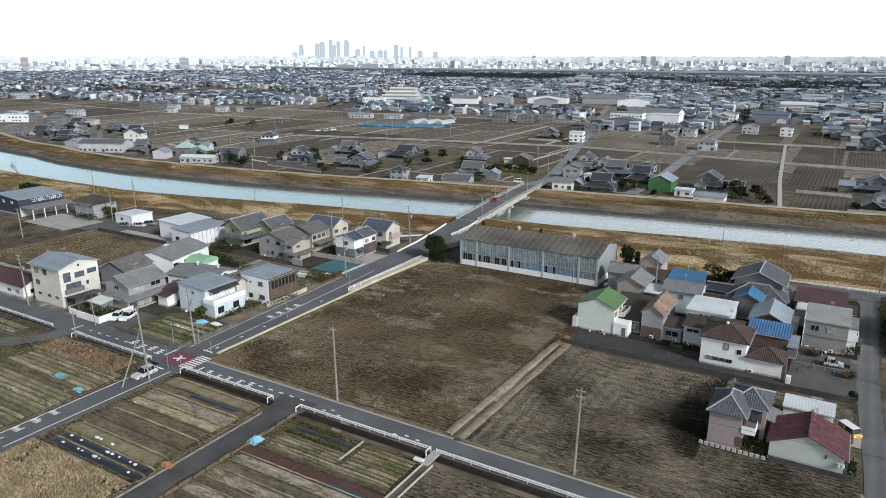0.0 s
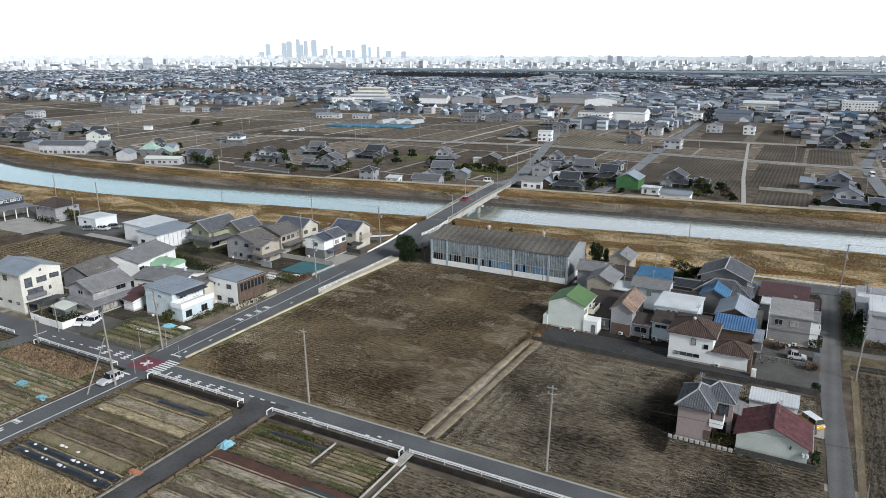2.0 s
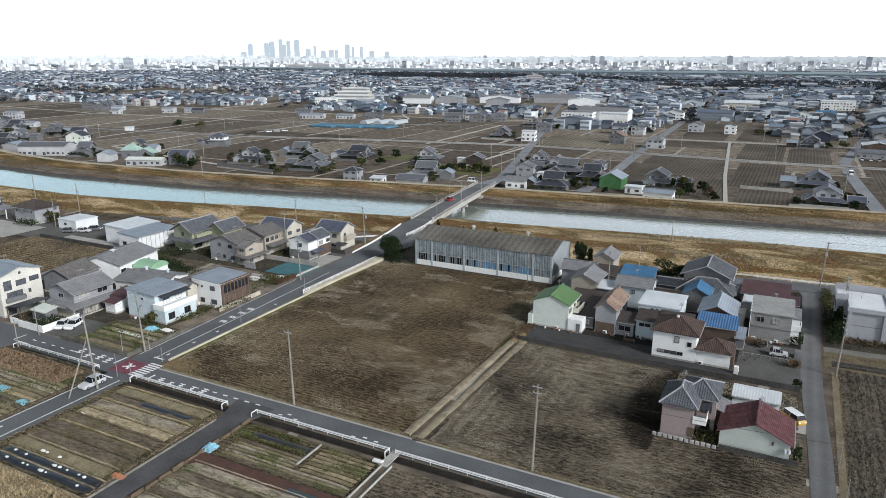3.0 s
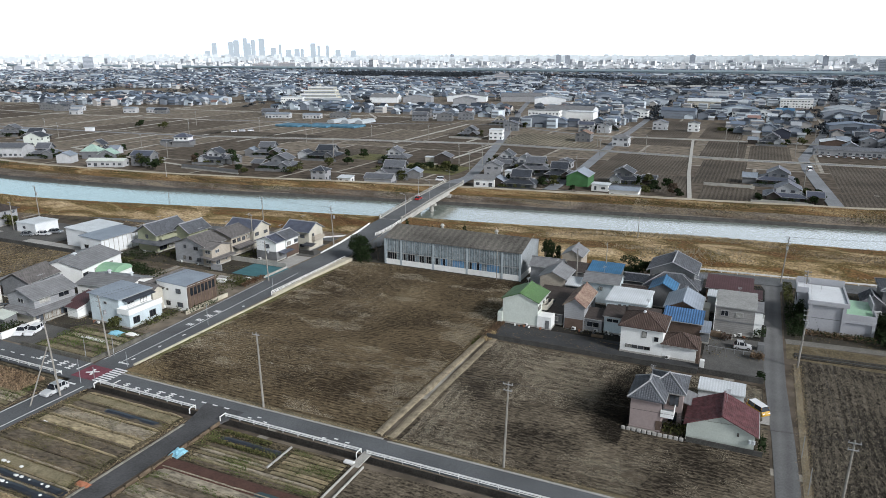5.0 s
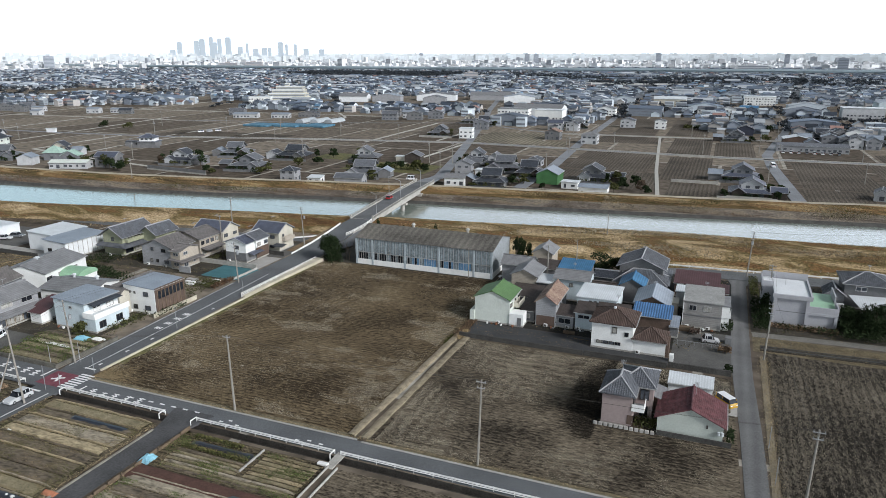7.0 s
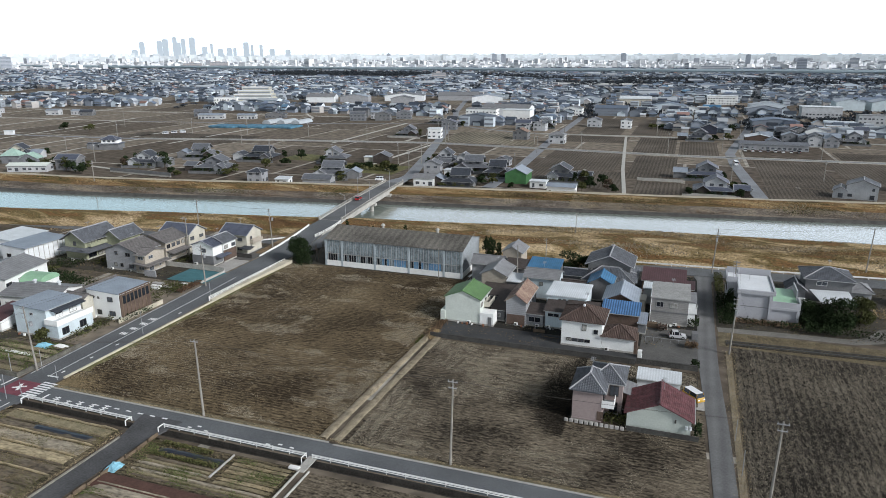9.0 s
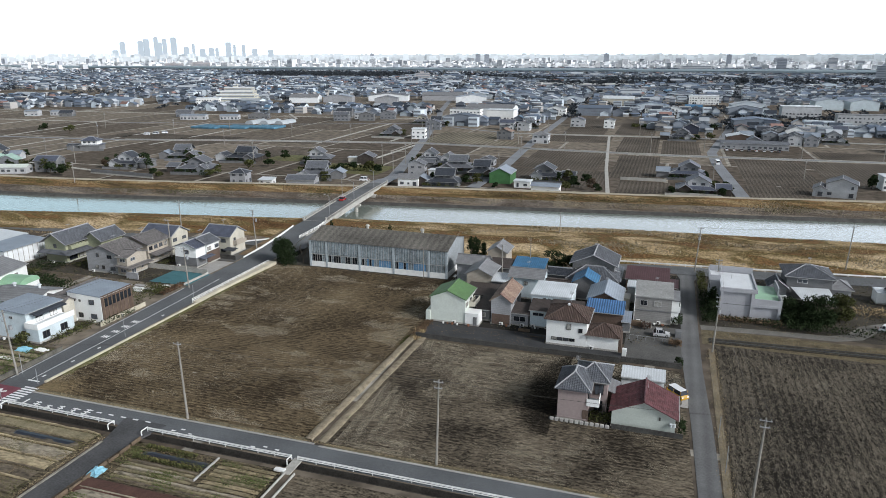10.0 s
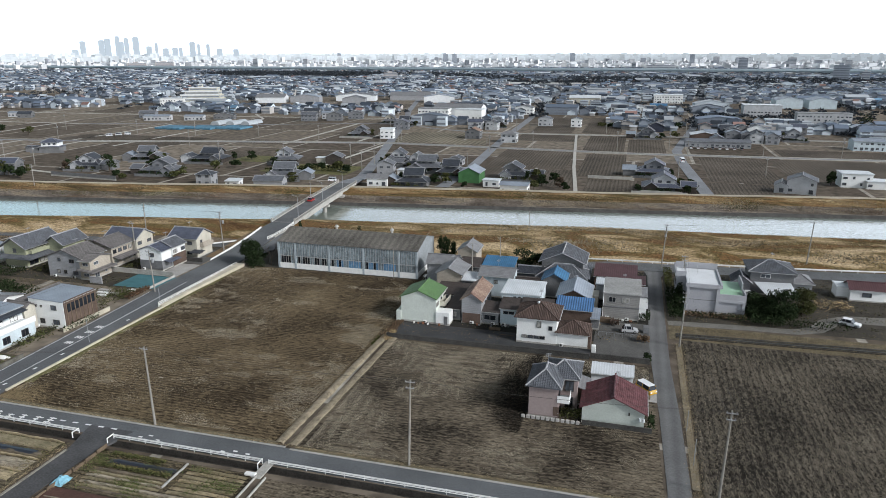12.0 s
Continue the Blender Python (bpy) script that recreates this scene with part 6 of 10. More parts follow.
plain_house(-322, 268, 9, 7, "temple hall with a pale green copper roof", FARM_GREY, bpy.data.materials["copper_roof"], 15, 3.6, 2.4, "gable", "y", 25, 1, "temple", "temple_hall")
plain_house(-304.5, 252, 19, 7, "long low white hall above the levee", FARM_WHITE, W_MINT, 16, 3.0, 0.9, axis="x", turn=22, storeys=1, name="hall", category="hall")
plain_house(-388, 252, 28, 12, "long grey warehouse with a dark roof", FARM_WHITE, R_GREY, 17, 5.4, 1.8, axis="x", turn=24, storeys=1, name="warehouse", category="warehouse")
plain_house(-417, 252, 9, 10, "small grey shed with a steel roof", W_GREY, R_STEEL, 18, 4.6, 1.2, axis="y", turn=24, storeys=0, name="shed", category="shed")
plain_house(-417, 294, 11, 10, "pale green house with a gable roof", W_MINT, R_DARK, 19, 5.6, 2.6, axis="y", turn=24)
for i, (x, y) in enumerate(((-500, 280), (-470, 290), (-455, 270), (-520, 300), (-445, 315), (-485, 325), (-540, 330))):
    farmhouse(x, y, 12, 8, "dark tiled farmhouse in the far hamlet", (FARM_GREY, FARM_WHITE, W_DKGREY)[i % 3], (R_DARK, R_GREY)[i % 2], 30 + i, 24, i % 2)
plain_house(-630, 332, 26, 10, "long two-storey white building with window bands", W_WHITE, R_WHITE, 20, 6.4, 0.3, "flat", turn=28, name="school_building", category="building")
plain_house(-459.3, 370.3, 6.2, 2.6, "white storage container beside a field track", W_SHEET, R_WHITE, 21, 2.7, 0.1, "flat", turn=24, storeys=0, name="storage_container", category="container")
plain_house(-171, 588, 27, 13, "white three-storey works office with window bands", W_WHITE, R_GREY_LIGHT, 22, 9.6, 0.3, "flat", turn=2, storeys=3, name="office_building", category="building")
plain_house(-142.5, 600, 24, 14, "plain white works hall with flat roof", W_WHITE, R_WHITE, 23, 8.4, 0.3, "flat", storeys=1, name="works_hall", category="building")
plain_house(-158, 622, 44, 22, "works hall with a broad grey roof", W_SHEET, R_GREY_LIGHT, 24, 8.5, 2.5, storeys=0, name="works_hall", category="building")
plain_house(-106.4, 461, 10, 9, "house with a brick-red gable roof", W_DKGREY, R_RUST, 25, 5.2, 2.0, axis="y")
plain_house(-79.3, 447, 10, 9, "cream house with a hipped grey roof", FARM_WHITE, R_GREY_LIGHT, 26, 5.6, 1.6, "hip")
plain_house(-45.5, 557, 8, 8, "small white house of two storeys", W_WHITE, R_DARK, 27, 6.2, 1.2, axis="y")
plain_house(-77.5, 690, 17, 10, "white two-storey office with a flat roof", W_WHITE, R_WHITE, 28, 7.2, 0.3, "flat", name="office_building", category="building")
plain_house(-103, 660, 17, 12, "white two-storey house with gable roof", W_WHITE, R_GREY, 29, 6.6, 2.2, axis="y")
plain_house(-16.6, 697, 16, 10, "white two-storey house with grey roof", W_WHITE, R_GREY, 30, 5.8, 2.2)
plain_house(1.3, 704, 14, 10, "white gabled house with pale roof", W_WHITE, R_GREY_LIGHT, 31, 5.8, 2.2, axis="y")
plain_house(20, 733, 16, 10, "house with a bright blue roof", W_WHITE, R_BLUE_DULL, 32, 5.4, 1.8)
plain_house(-58.6, 817, 34, 16, "long beige hall with a pale roof", W_CREAM, R_WHITE, 33, 7.0, 2.6, name="hall", category="hall")
plain_house(33.5, 856, 32, 16, "white factory block with a flat roof", W_WHITE, R_WHITE, 34, 9.5, 0.3, "flat", storeys=3, name="factory", category="factory")
plain_house(48.9, 455, 38, 9, "long low grey depot building", W_GREY, R_GREY, 35, 3.6, 0.8, "shed", storeys=1, name="depot", category="building")
plain_house(43.7, 486, 17, 14, "low hall with a white single-pitch roof", W_BROWN, R_WHITE, 36, 4.2, 1.8, axis="y", storeys=0, name="hall", category="hall")
plain_house(81, 525, 13, 10, "white-gabled farmhouse with dark roof", W_WHITE, R_DARK, 37, 5.6, 2.4, axis="y")
plain_house(135, 462, 20, 12, "blue-walled workshop with a pale roof", W_BLUE, R_STEEL, 38, 5.6, 1.2, name="workshop", category="workshop")
plain_house(144, 620, 40, 11, "long pale school building with window bands", FARM_WHITE, R_GREY_LIGHT, 39, 9.6, 0.3, "flat", storeys=3, name="school_building", category="building")
plain_house(109, 690, 32, 18, "pale factory with stepped roofs", FARM_WHITE, R_WHITE, 40, 10.5, 0.4, "flat", storeys=2, name="factory", category="factory")
plain_house(152, 806, 26, 30, "blue-grey hall with a gable roof", W_BLUE, R_STEEL, 41, 8.5, 3.0, axis="y", storeys=0, name="hall", category="hall")
plain_house(184, 806, 26, 30, "blue-grey hall with a gable roof", W_BLUE, R_STEEL, 42, 8.5, 3.0, axis="y", storeys=0, name="hall", category="hall")
W_STRAW = mat("straw_coloured_render", (0.50, 0.475, 0.40), 0.9, 0.12, 0.1, 1.0)
hosp = thing("hospital_building", -488, 718, 0, "large cream terraced building with window bands", "building", "", 20)
for k, (w_, d_, z0_, z1_) in enumerate(((50, 24, 0, 6), (46, 21, 6, 10), (42, 18, 10, 14), (38, 15, 14, 18), (16, 9, 18, 21))):
    xa, xb, ya = -488 - w_ * 0.5 + k * 2, -488 + w_ * 0.5 - (12 if k == 4 else 0), 718 - d_ / 2 + k * 2
    st = box("storey", xa, xb, ya, 730, z0_, z1_, W_STRAW, hosp)
    box("parapet", xa - 0.3, xb + 0.3, ya - 0.5, ya - 0.2, z1_ - 0.6, z1_ + 0.7, W_SHEET, st)
    for z_ in ([1.2, 4.0] if k == 0 else [z0_ + 1.3]):
        box("window_band", xa + 1, xb - 1, ya - 0.15, ya + 0.1, z_, z_ + 1.4, BAND_GLASS, st)
        box("window_band", xb - 0.1, xb + 0.15, ya + 2, 728, z_, z_ + 1.4, BAND_GLASS, st)
plain_house(-508, 690, 26, 12, "low white hall beside a large building", W_WHITE, R_WHITE, 44, 7, 0.3, "flat", turn=20, storeys=2, name="hall", category="hall")
for i, (x, y, w, d) in enumerate(((-415, 745, 34, 22), (-378, 760, 34, 22), (-330, 800, 48, 24), (-270, 830, 50, 26), (-225, 800, 36, 22), (-310, 745, 26, 18))):
    plain_house(x, y, w, d, "broad grey-roofed works shed", (W_SHEET, W_GREY)[i % 2], (R_GREY_LIGHT, R_STEEL, R_GREY)[i % 3], 60 + i, 6.5, 3.0, axis="xyy"[i % 3], turn=15, storeys=0, name="works_shed", category="shed")

for i, (x, y, tn) in enumerate(((-82, 312, 3), (-105, 331, 8), (-290, 262, 15), (-350, 285, 22), (-365, 262, 24), (-172, 505, 8), (-178, 530, 8), (-195, 545, 8), (-118, 520, 4), (-105, 540, 4), (-112, 565, 4), (-70, 560, 2), (60, 520, 0), (100, 500, 0), (110, 540, 0))):
    if i % 3 == 2:
        plain_house(x, y, 9 + i % 3, 7.5, "plain two-storey house with a dark roof", (FARM_WHITE, FARM_GREY, W_DKGREY)[i % 4 % 3], (R_DARK, R_GREY, R_NAVY)[i % 3], 400 + i, 5.6, 1.9, axis="xy"[i % 2], turn=tn)
    else:
        farmhouse(x, y, 10.5, 7.5, "dark tiled farmhouse among sheds and shrubs", (FARM_GREY, FARM_WHITE, W_DKGREY, W_CREAM)[i % 4], (R_DARK, R_GREY, R_DARK)[i % 3], 400 + i, tn, i % 2)
for i, (x, y, w, d, e, tn, kind) in enumerate(((-957, 521, 30, 12, 7, 30, 2), (-905, 545, 14, 9, 5.5, 30, 0), (-880, 590, 12, 9, 5.5, 28, 1), (-850, 571, 18, 10, 6, 28, 2), (-862, 612, 12, 9, 5.5, 28, 0), (-678, 498, 12, 9, 5.5, 22, 0), (-664, 510, 13, 9, 5.5, 22, 1), (-650, 492, 11, 8, 5.2, 22, 0),
                                                 (-641, 505, 12, 8, 4, 22, 2), (-602, 471, 9, 8, 4, 20, 2), (-569, 507, 12, 8, 4.4, 20, 2), (-548, 520, 18, 8, 3.6, 20, 2), (-533, 512, 12, 7, 3.4, 20, 0), (-521, 271, 12, 9, 5.6, 24, 1), (-618, 340, 11, 9, 5.6, 24, 1), (-600, 352, 10, 8, 5.6, 24, 0), (-641, 393, 14, 9, 5.6, 24, 2),
                                                 (-580, 345, 12, 8, 5.6, 24, 0), (-566, 330, 12, 8, 5.6, 24, 1), (-555, 352, 12, 8, 3.4, 24, 2), (-400, 520, 22, 9, 3.6, 18, 2), (-370, 530, 16, 9, 3.4, 18, 2), (-425, 540, 14, 9, 4.2, 18, 1), (-350, 545, 18, 8, 3.6, 16, 0), (-270, 548, 13, 9, 5.5, 14, 1), (-250, 556, 13, 9, 5.5, 14, 0), (-262, 572, 12, 9, 5.5, 14, 2), (-238, 575, 13, 9, 5.5, 14, 1), (-285, 585, 14, 9, 5.5, 14, 0))):
    plain_house(x, y, w, d, ("dark tiled house among the fields", "grey-walled house with a tiled roof", "low white building with a steel roof")[kind], (W_DKGREY, FARM_GREY, FARM_WHITE)[kind], (R_DARK, R_GREY, R_STEEL)[kind], 700 + i, e, (2.2, 2.0, 0.9)[kind], axis="xy"[i % 2] if kind < 2 else "x", turn=tn, storeys=2 if e > 5 else 1)
# blue net-covered beds in the far fields
NET = mat("blue_crop_net", (0.075, 0.18, 0.255), 0.9, 0.45, 0.2, 2.0)
for i, (x, y) in enumerate(((-345, 468), (-322, 474), (-300, 480))):
    bm = bmesh.new()
    add_box(bm, x - 11, x + 11, y - 9, y + 9, 0, 1.5, 0.3)
    tagged(part("net_tunnel", bm, NET), "low blue net cover over crop beds", "crop cover", "crop covers in the far field")
GREENHOUSE = mat("greenhouse_film", (0.37, 0.40, 0.42), 0.4, 0.15, 0.5, 3.0)
for i, (x, y) in enumerate(((-330, 500), (-318, 503), (-306, 506))):
    v_, f_ = [], []
    for k in range(9):
        a_ = math.pi * k / 8
        v_ += [(x - 4 * math.cos(a_), y, 3.0 * math.sin(a_)), (x - 4 * math.cos(a_), y + 22, 3.0 * math.sin(a_))]
    f_ = [(2 * k, 2 * k + 1, 2 * k + 3, 2 * k + 2) for k in range(8)] + [tuple(range(0, 18, 2)), tuple(range(17, 0, -2))]
    tagged(solid("film_greenhouse", v_, f_, GREENHOUSE), "white film-covered greenhouse tunnel", "greenhouse", "film greenhouses")

# tracks, ditches and field walls across the river
ribbon("concrete_ditch", [(-22.5, 290), (-29, 355), (-34.4, 424), (-39.6, 492), (-40, 500)], 1.7, 0.22, mat("pale_concrete", (0.40, 0.385, 0.35), 0.9, 0.15, 0.4, 4.0), "pale concrete irrigation channel between fields", "ditch")
for pts, w in (([(-441, 328), (-471, 509)], 2.6), ([(-389, 300), (-396, 375)], 2.6), ([(-364, 385), (-367, 500)], 2.6), ([(-316, 366), (-320, 512)], 2.4), ([(-217, 403), (-221, 540)], 2.6), ([(-176, 428), (-175, 504)], 2.4), ([(-155, 325), (-153, 421)], 2.4),
               ([(-255, 270), (-330, 285), (-389, 300)], 2.6), ([(-352, 382), (-352, 330), (-345, 295)], 2.0), ([(-721, 600), (-714, 760)], 4.0), ([(-568, 560), (-577, 740)], 3.0), ([(-520, 372), (-540, 520)], 2.4), ([(-620, 367), (-640, 560)], 2.4), ([(-445, 482), (-640, 470), (-900, 500)], 3.0),
               ([(-302, 510), (-320, 560), (-350, 600)], 2.5), ([(-900, 560), (-640, 560), (-350, 575), (-205, 592)], 3.0), ([(-760, 420), (-790, 640)], 2.4), ([(-900, 640), (-560, 650)], 2.6)):
    ribbon("path", pts, w, 0.05, FARM_TRACK, "pale farm track between winter fields", "path")
FIELD_ROWS = soil("far_field_rows", (0.042, 0.035, 0.028), (0.175, 0.148, 0.118), "X", 1.7, contrast=0.35, patch=0.03, straw=0.6)
FIELD_PALE = soil("far_field_pale", (0.09, 0.08, 0.06), (0.30, 0.265, 0.20), "X", 3.2, contrast=0.5, patch=0.03, straw=0.6)
for x0, x1, y0, y1, m_ in ((-76, -26, 300, 346, FIELD_ROWS), (-74, -33, 350, 418, FIELD_ROWS), (-150, -92, 431, 452, FIELD_PALE), (-158, -112, 432, 495, FIELD_PALE), (-78, -37, 462, 498, FIELD_ROWS),
                           (-20, 2, 290, 324, FIELD_ROWS), (-26, -4, 330, 408, FIELD_ROWS), (34, 66, 330, 408, FIELD_ROWS), (33, 58, 300, 328, FIELD_ROWS), (70, 130, 345, 412, FIELD_ROWS), (-30, -6, 420, 500, FIELD_ROWS), (-4, 18, 420, 485, FIELD_ROWS),
                           (-75, -45, 510, 640, FIELD_ROWS), (-38, -10, 515, 640, FIELD_ROWS), (-210, -172, 462, 560, FIELD_ROWS), (80, 140, 425, 455, FIELD_ROWS), (-250, -205, 400, 420, FIELD_ROWS), (-380, -280, 380, 420, FIELD_ROWS), (-240, -205, 320, 366, FIELD_ROWS)):
    plot("field", x0, x1, y0, y1, 0.05, m_, "dark winter field with drill rows across the river", step=12, rough=0.0)
for x0, x1, y0, y1 in ((-196, -172, 443.5, 444.0), (-20, 0, 326, 326.4), (0, 22, 292.5, 293), (-22, -4, 411, 411.4)):
    tagged(box("field_wall", x0, x1, y0, y1, 0, 1.3, CONCRETE), "pale concrete wall along a yard", "wall", kind="structure")

plot("lawn", -178, -132, 303, 330, 0.06, GRASS_GREEN, "dull green garden beside the far road", "garden", 6.0, 0.0)
plot("lawn", -212, -190, 330, 352, 0.06, GRASS_GREEN, "dull green garden beside a farmhouse", "garden", 6.0, 0.0)
for i in range(9):
    hedge(-176 + (i % 3) * 14, -166 + (i % 3) * 14, 306 + i * 2.4, 307.6 + i * 2.4, 1.6, (FOLIAGE_OLIVE, FOLIAGE)[i % 2], "clipped hedge in a far garden", 500 + i, count=160, size=0.45)
for i, (x, y, hh, r) in enumerate(((-312, 261, 5.5, 3), (-306, 264, 5, 3), (-300, 265, 6, 3.2), (-295, 267, 5, 2.6), (-289, 268, 4.5, 2.8), (-284, 270, 4, 2.4), (-345, 300, 4, 2.5), (-272, 281, 4.5, 2.8), (-235, 272, 3, 2.6), (-228, 268, 2.6, 2.6), (-70, 288, 2.5, 1.8), (-30, 296, 5, 2.6), (-27, 291, 4, 2.2), (-40, 290, 4.5, 2.4), (22, 296, 4, 2.2))):
    tree(x, y, hh, r, (FOLIAGE, FOLIAGE_OLIVE, FOLIAGE, REED_DULL)[i % 4], "dark untrimmed tree beside a farmyard", 160 + i, count=320, size=0.42)
wl_ = thing("yard_wall", -247, 264, 0, "dark slatted wall on a pale footing before a farmhouse", "wall", "", -5)
box("footing", -266.5, -227, 264, 264.4, -0.1, 0.7, CONCRETE, wl_)
box("panel", -266.3, -227.2, 264.1, 264.3, 0.7, 2.2, W_DKGREY, wl_)
# garden trees and hedges across the river
for i, (x, y, hh, r) in enumerate(((-247, 282, 9, 4), (-290, 262, 7, 4), (-283, 258, 6, 4), (-274, 256, 6, 3.5), (-200, 300, 5, 3), (-195, 310, 4, 3), (-252, 320, 6, 3), (-205, 275, 4, 3), (-150, 300, 5, 3), (-148, 312, 4, 3),
                                  (-142, 318, 4.5, 3), (-200, 335, 5, 3), (-84, 290, 5, 3), (-80, 295, 5, 2.6), (-38, 300, 5, 3), (-33, 305, 5, 3), (-42, 312, 6, 3), (24, 305, 5, 3), (20, 312, 4, 3), (-26, 562, 5, 5), (-18, 566, 4, 5),
                                  (162, 582, 14, 9), (26, 500, 5, 4), (30, 560, 6, 5), (84, 335, 6, 2.5), (-415, 400, 7, 5), (-450, 410, 6, 5), (-230, 290, 5, 3), (-150, 285, 4, 3), (-134, 310, 4, 2.6), (-178, 320, 5, 3))):
    tree(x, y, hh, r, (FOLIAGE, FOLIAGE_OLIVE)[i % 3 == 1], "dark evergreen garden tree beside a farmhouse", 100 + i, count=260, size=0.6)

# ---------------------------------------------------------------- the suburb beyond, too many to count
# bluish cast of haze is mixed into these wall and roof colours
HAZED_WALLS = [mat("suburb_wall_hazed_white", (0.44, 0.49, 0.53), 0.9, 0.1, 0.05, 0.5, each=0.4), mat("suburb_wall_hazed_grey", (0.20, 0.225, 0.26), 0.9, 0.1, 0.05, 0.5, each=0.4), mat("suburb_wall_cream", (0.36, 0.345, 0.33), 0.9, 0.1, 0.05, 0.5, each=0.3)]
HAZED_ROOFS = [mat("suburb_roof_hazed_grey", (0.115, 0.145, 0.19), 0.7, 0.1, 0.05, 0.5, each=0.45), mat("suburb_roof_hazed_dark", (0.036, 0.046, 0.062), 0.7, 0.1, 0.05, 0.5, each=0.4), mat("suburb_roof_pale", (0.42, 0.45, 0.48), 0.6, 0.1, 0.05, 0.5, each=0.3),
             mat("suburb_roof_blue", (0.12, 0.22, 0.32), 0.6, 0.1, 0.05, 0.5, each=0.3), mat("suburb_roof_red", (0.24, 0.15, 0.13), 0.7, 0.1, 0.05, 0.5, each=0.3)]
# window bands are lightened for haze as well
FAR_PANE = mat("suburb_window_band", (0.19, 0.21, 0.24), 0.3, 0.2, 0.1, 1.0)


class Heap:
    """Collects many small buildings in one mesh with several materials."""
    def __init__(self):
        self.v, self.f, self.m = [], [], []

    def add(self, verts, faces, mats):
        k = len(self.v)
        self.v += verts
        self.f += [tuple(i + k for i in q) for q in faces]
        self.m += mats

    def gable(self, x, y, w, d, e, r, axis, turn, wall, tile, tiers=False):
        c, s = math.cos(turn), math.sin(turn)
        o = 0.5
        if axis:
            w, d = d, w
            c, s = -s, c
        V = lambda a, b_, z: (x + a * c - b_ * s, y + a * s + b_ * c, z)
        p, q = w / 2, d / 2
        walls = [V(-p, -q, 0), V(p, -q, 0), V(p, q, 0), V(-p, q, 0), V(-p, -q, e), V(p, -q, e), V(p, q, e), V(-p, q, e), V(-p, 0, e + r), V(p, 0, e + r)]
        self.add(walls, [(0, 1, 5, 4), (2, 3, 7, 6), (1, 2, 6, 9, 5), (3, 0, 4, 8, 7)], [wall] * 4)
        lo = e - r * o / q
        roof = [V(-p - o, -q - o, lo), V(p + o, -q - o, lo), V(p + o, q + o, lo), V(-p - o, q + o, lo), V(-p - o, 0, e + r + 0.12), V(p + o, 0, e + r + 0.12)]
        self.add(roof, [(0, 1, 5, 4), (2, 3, 4, 5)], [tile] * 2)
        if e > 4.5:
            for zz in (1.0, 3.8):
                self.add([V(-p * 0.7, -q - 0.06, zz), V(p * 0.6, -q - 0.06, zz), V(p * 0.6, -q - 0.06, zz + 1.1), V(-p * 0.7, -q - 0.06, zz + 1.1)], [(0, 1, 2, 3)], [8])
                self.add([V(p + 0.06, -q * 0.5, zz), V(p + 0.06, q * 0.5, zz), V(p + 0.06, q * 0.5, zz + 1.1), V(p + 0.06, -q * 0.5, zz + 1.1)], [(0, 1, 2, 3)], [8])
        if tiers:
            z1, g1 = 3.3, 1.3
            skirt = [V(-p - g1, -q - g1, z1 - 0.8), V(p + g1, -q - g1, z1 - 0.8), V(p + g1, q + g1, z1 - 0.8), V(-p - g1, q + g1, z1 - 0.8), V(-p, -q, z1), V(p, -q, z1), V(p, q, z1), V(-p, q, z1)]
            self.add(skirt, [(0, 1, 5, 4), (1, 2, 6, 5), (2, 3, 7, 6), (3, 0, 4, 7)], [tile] * 4)

    def block(self, x, y, w, d, h, turn, wall, tile, storeys=0):
        c, s = math.cos(turn), math.sin(turn)
        V = lambda a, b_, z: (x + a * c - b_ * s, y + a * s + b_ * c, z)
        p, q = w / 2, d / 2
        self.add([V(-p, -q, 0), V(p, -q, 0), V(p, q, 0), V(-p, q, 0), V(-p, -q, h), V(p, -q, h), V(p, q, h), V(-p, q, h)],
                 [(0, 1, 5, 4), (1, 2, 6, 5), (2, 3, 7, 6), (3, 0, 4, 7), (4, 5, 6, 7)], [wall] * 4 + [tile])
        for k in range(storeys):
            z = h * (k + 0.35) / storeys
            zz = z + h / storeys * 0.4
            self.add([V(-p * 0.94, -q - 0.1, z), V(p * 0.94, -q - 0.1, z), V(p * 0.94, -q - 0.1, zz), V(-p * 0.94, -q - 0.1, zz)], [(0, 1, 2, 3)], [8])

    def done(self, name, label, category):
        ob = solid(name, self.v, self.f, HAZED_WALLS[0])
        for m_ in HAZED_WALLS[1:] + HAZED_ROOFS + [FAR_PANE]:
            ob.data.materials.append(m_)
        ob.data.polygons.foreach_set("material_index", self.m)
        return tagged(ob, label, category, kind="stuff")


def bearing(x, y):
    return math.degrees(math.atan2(x, y))


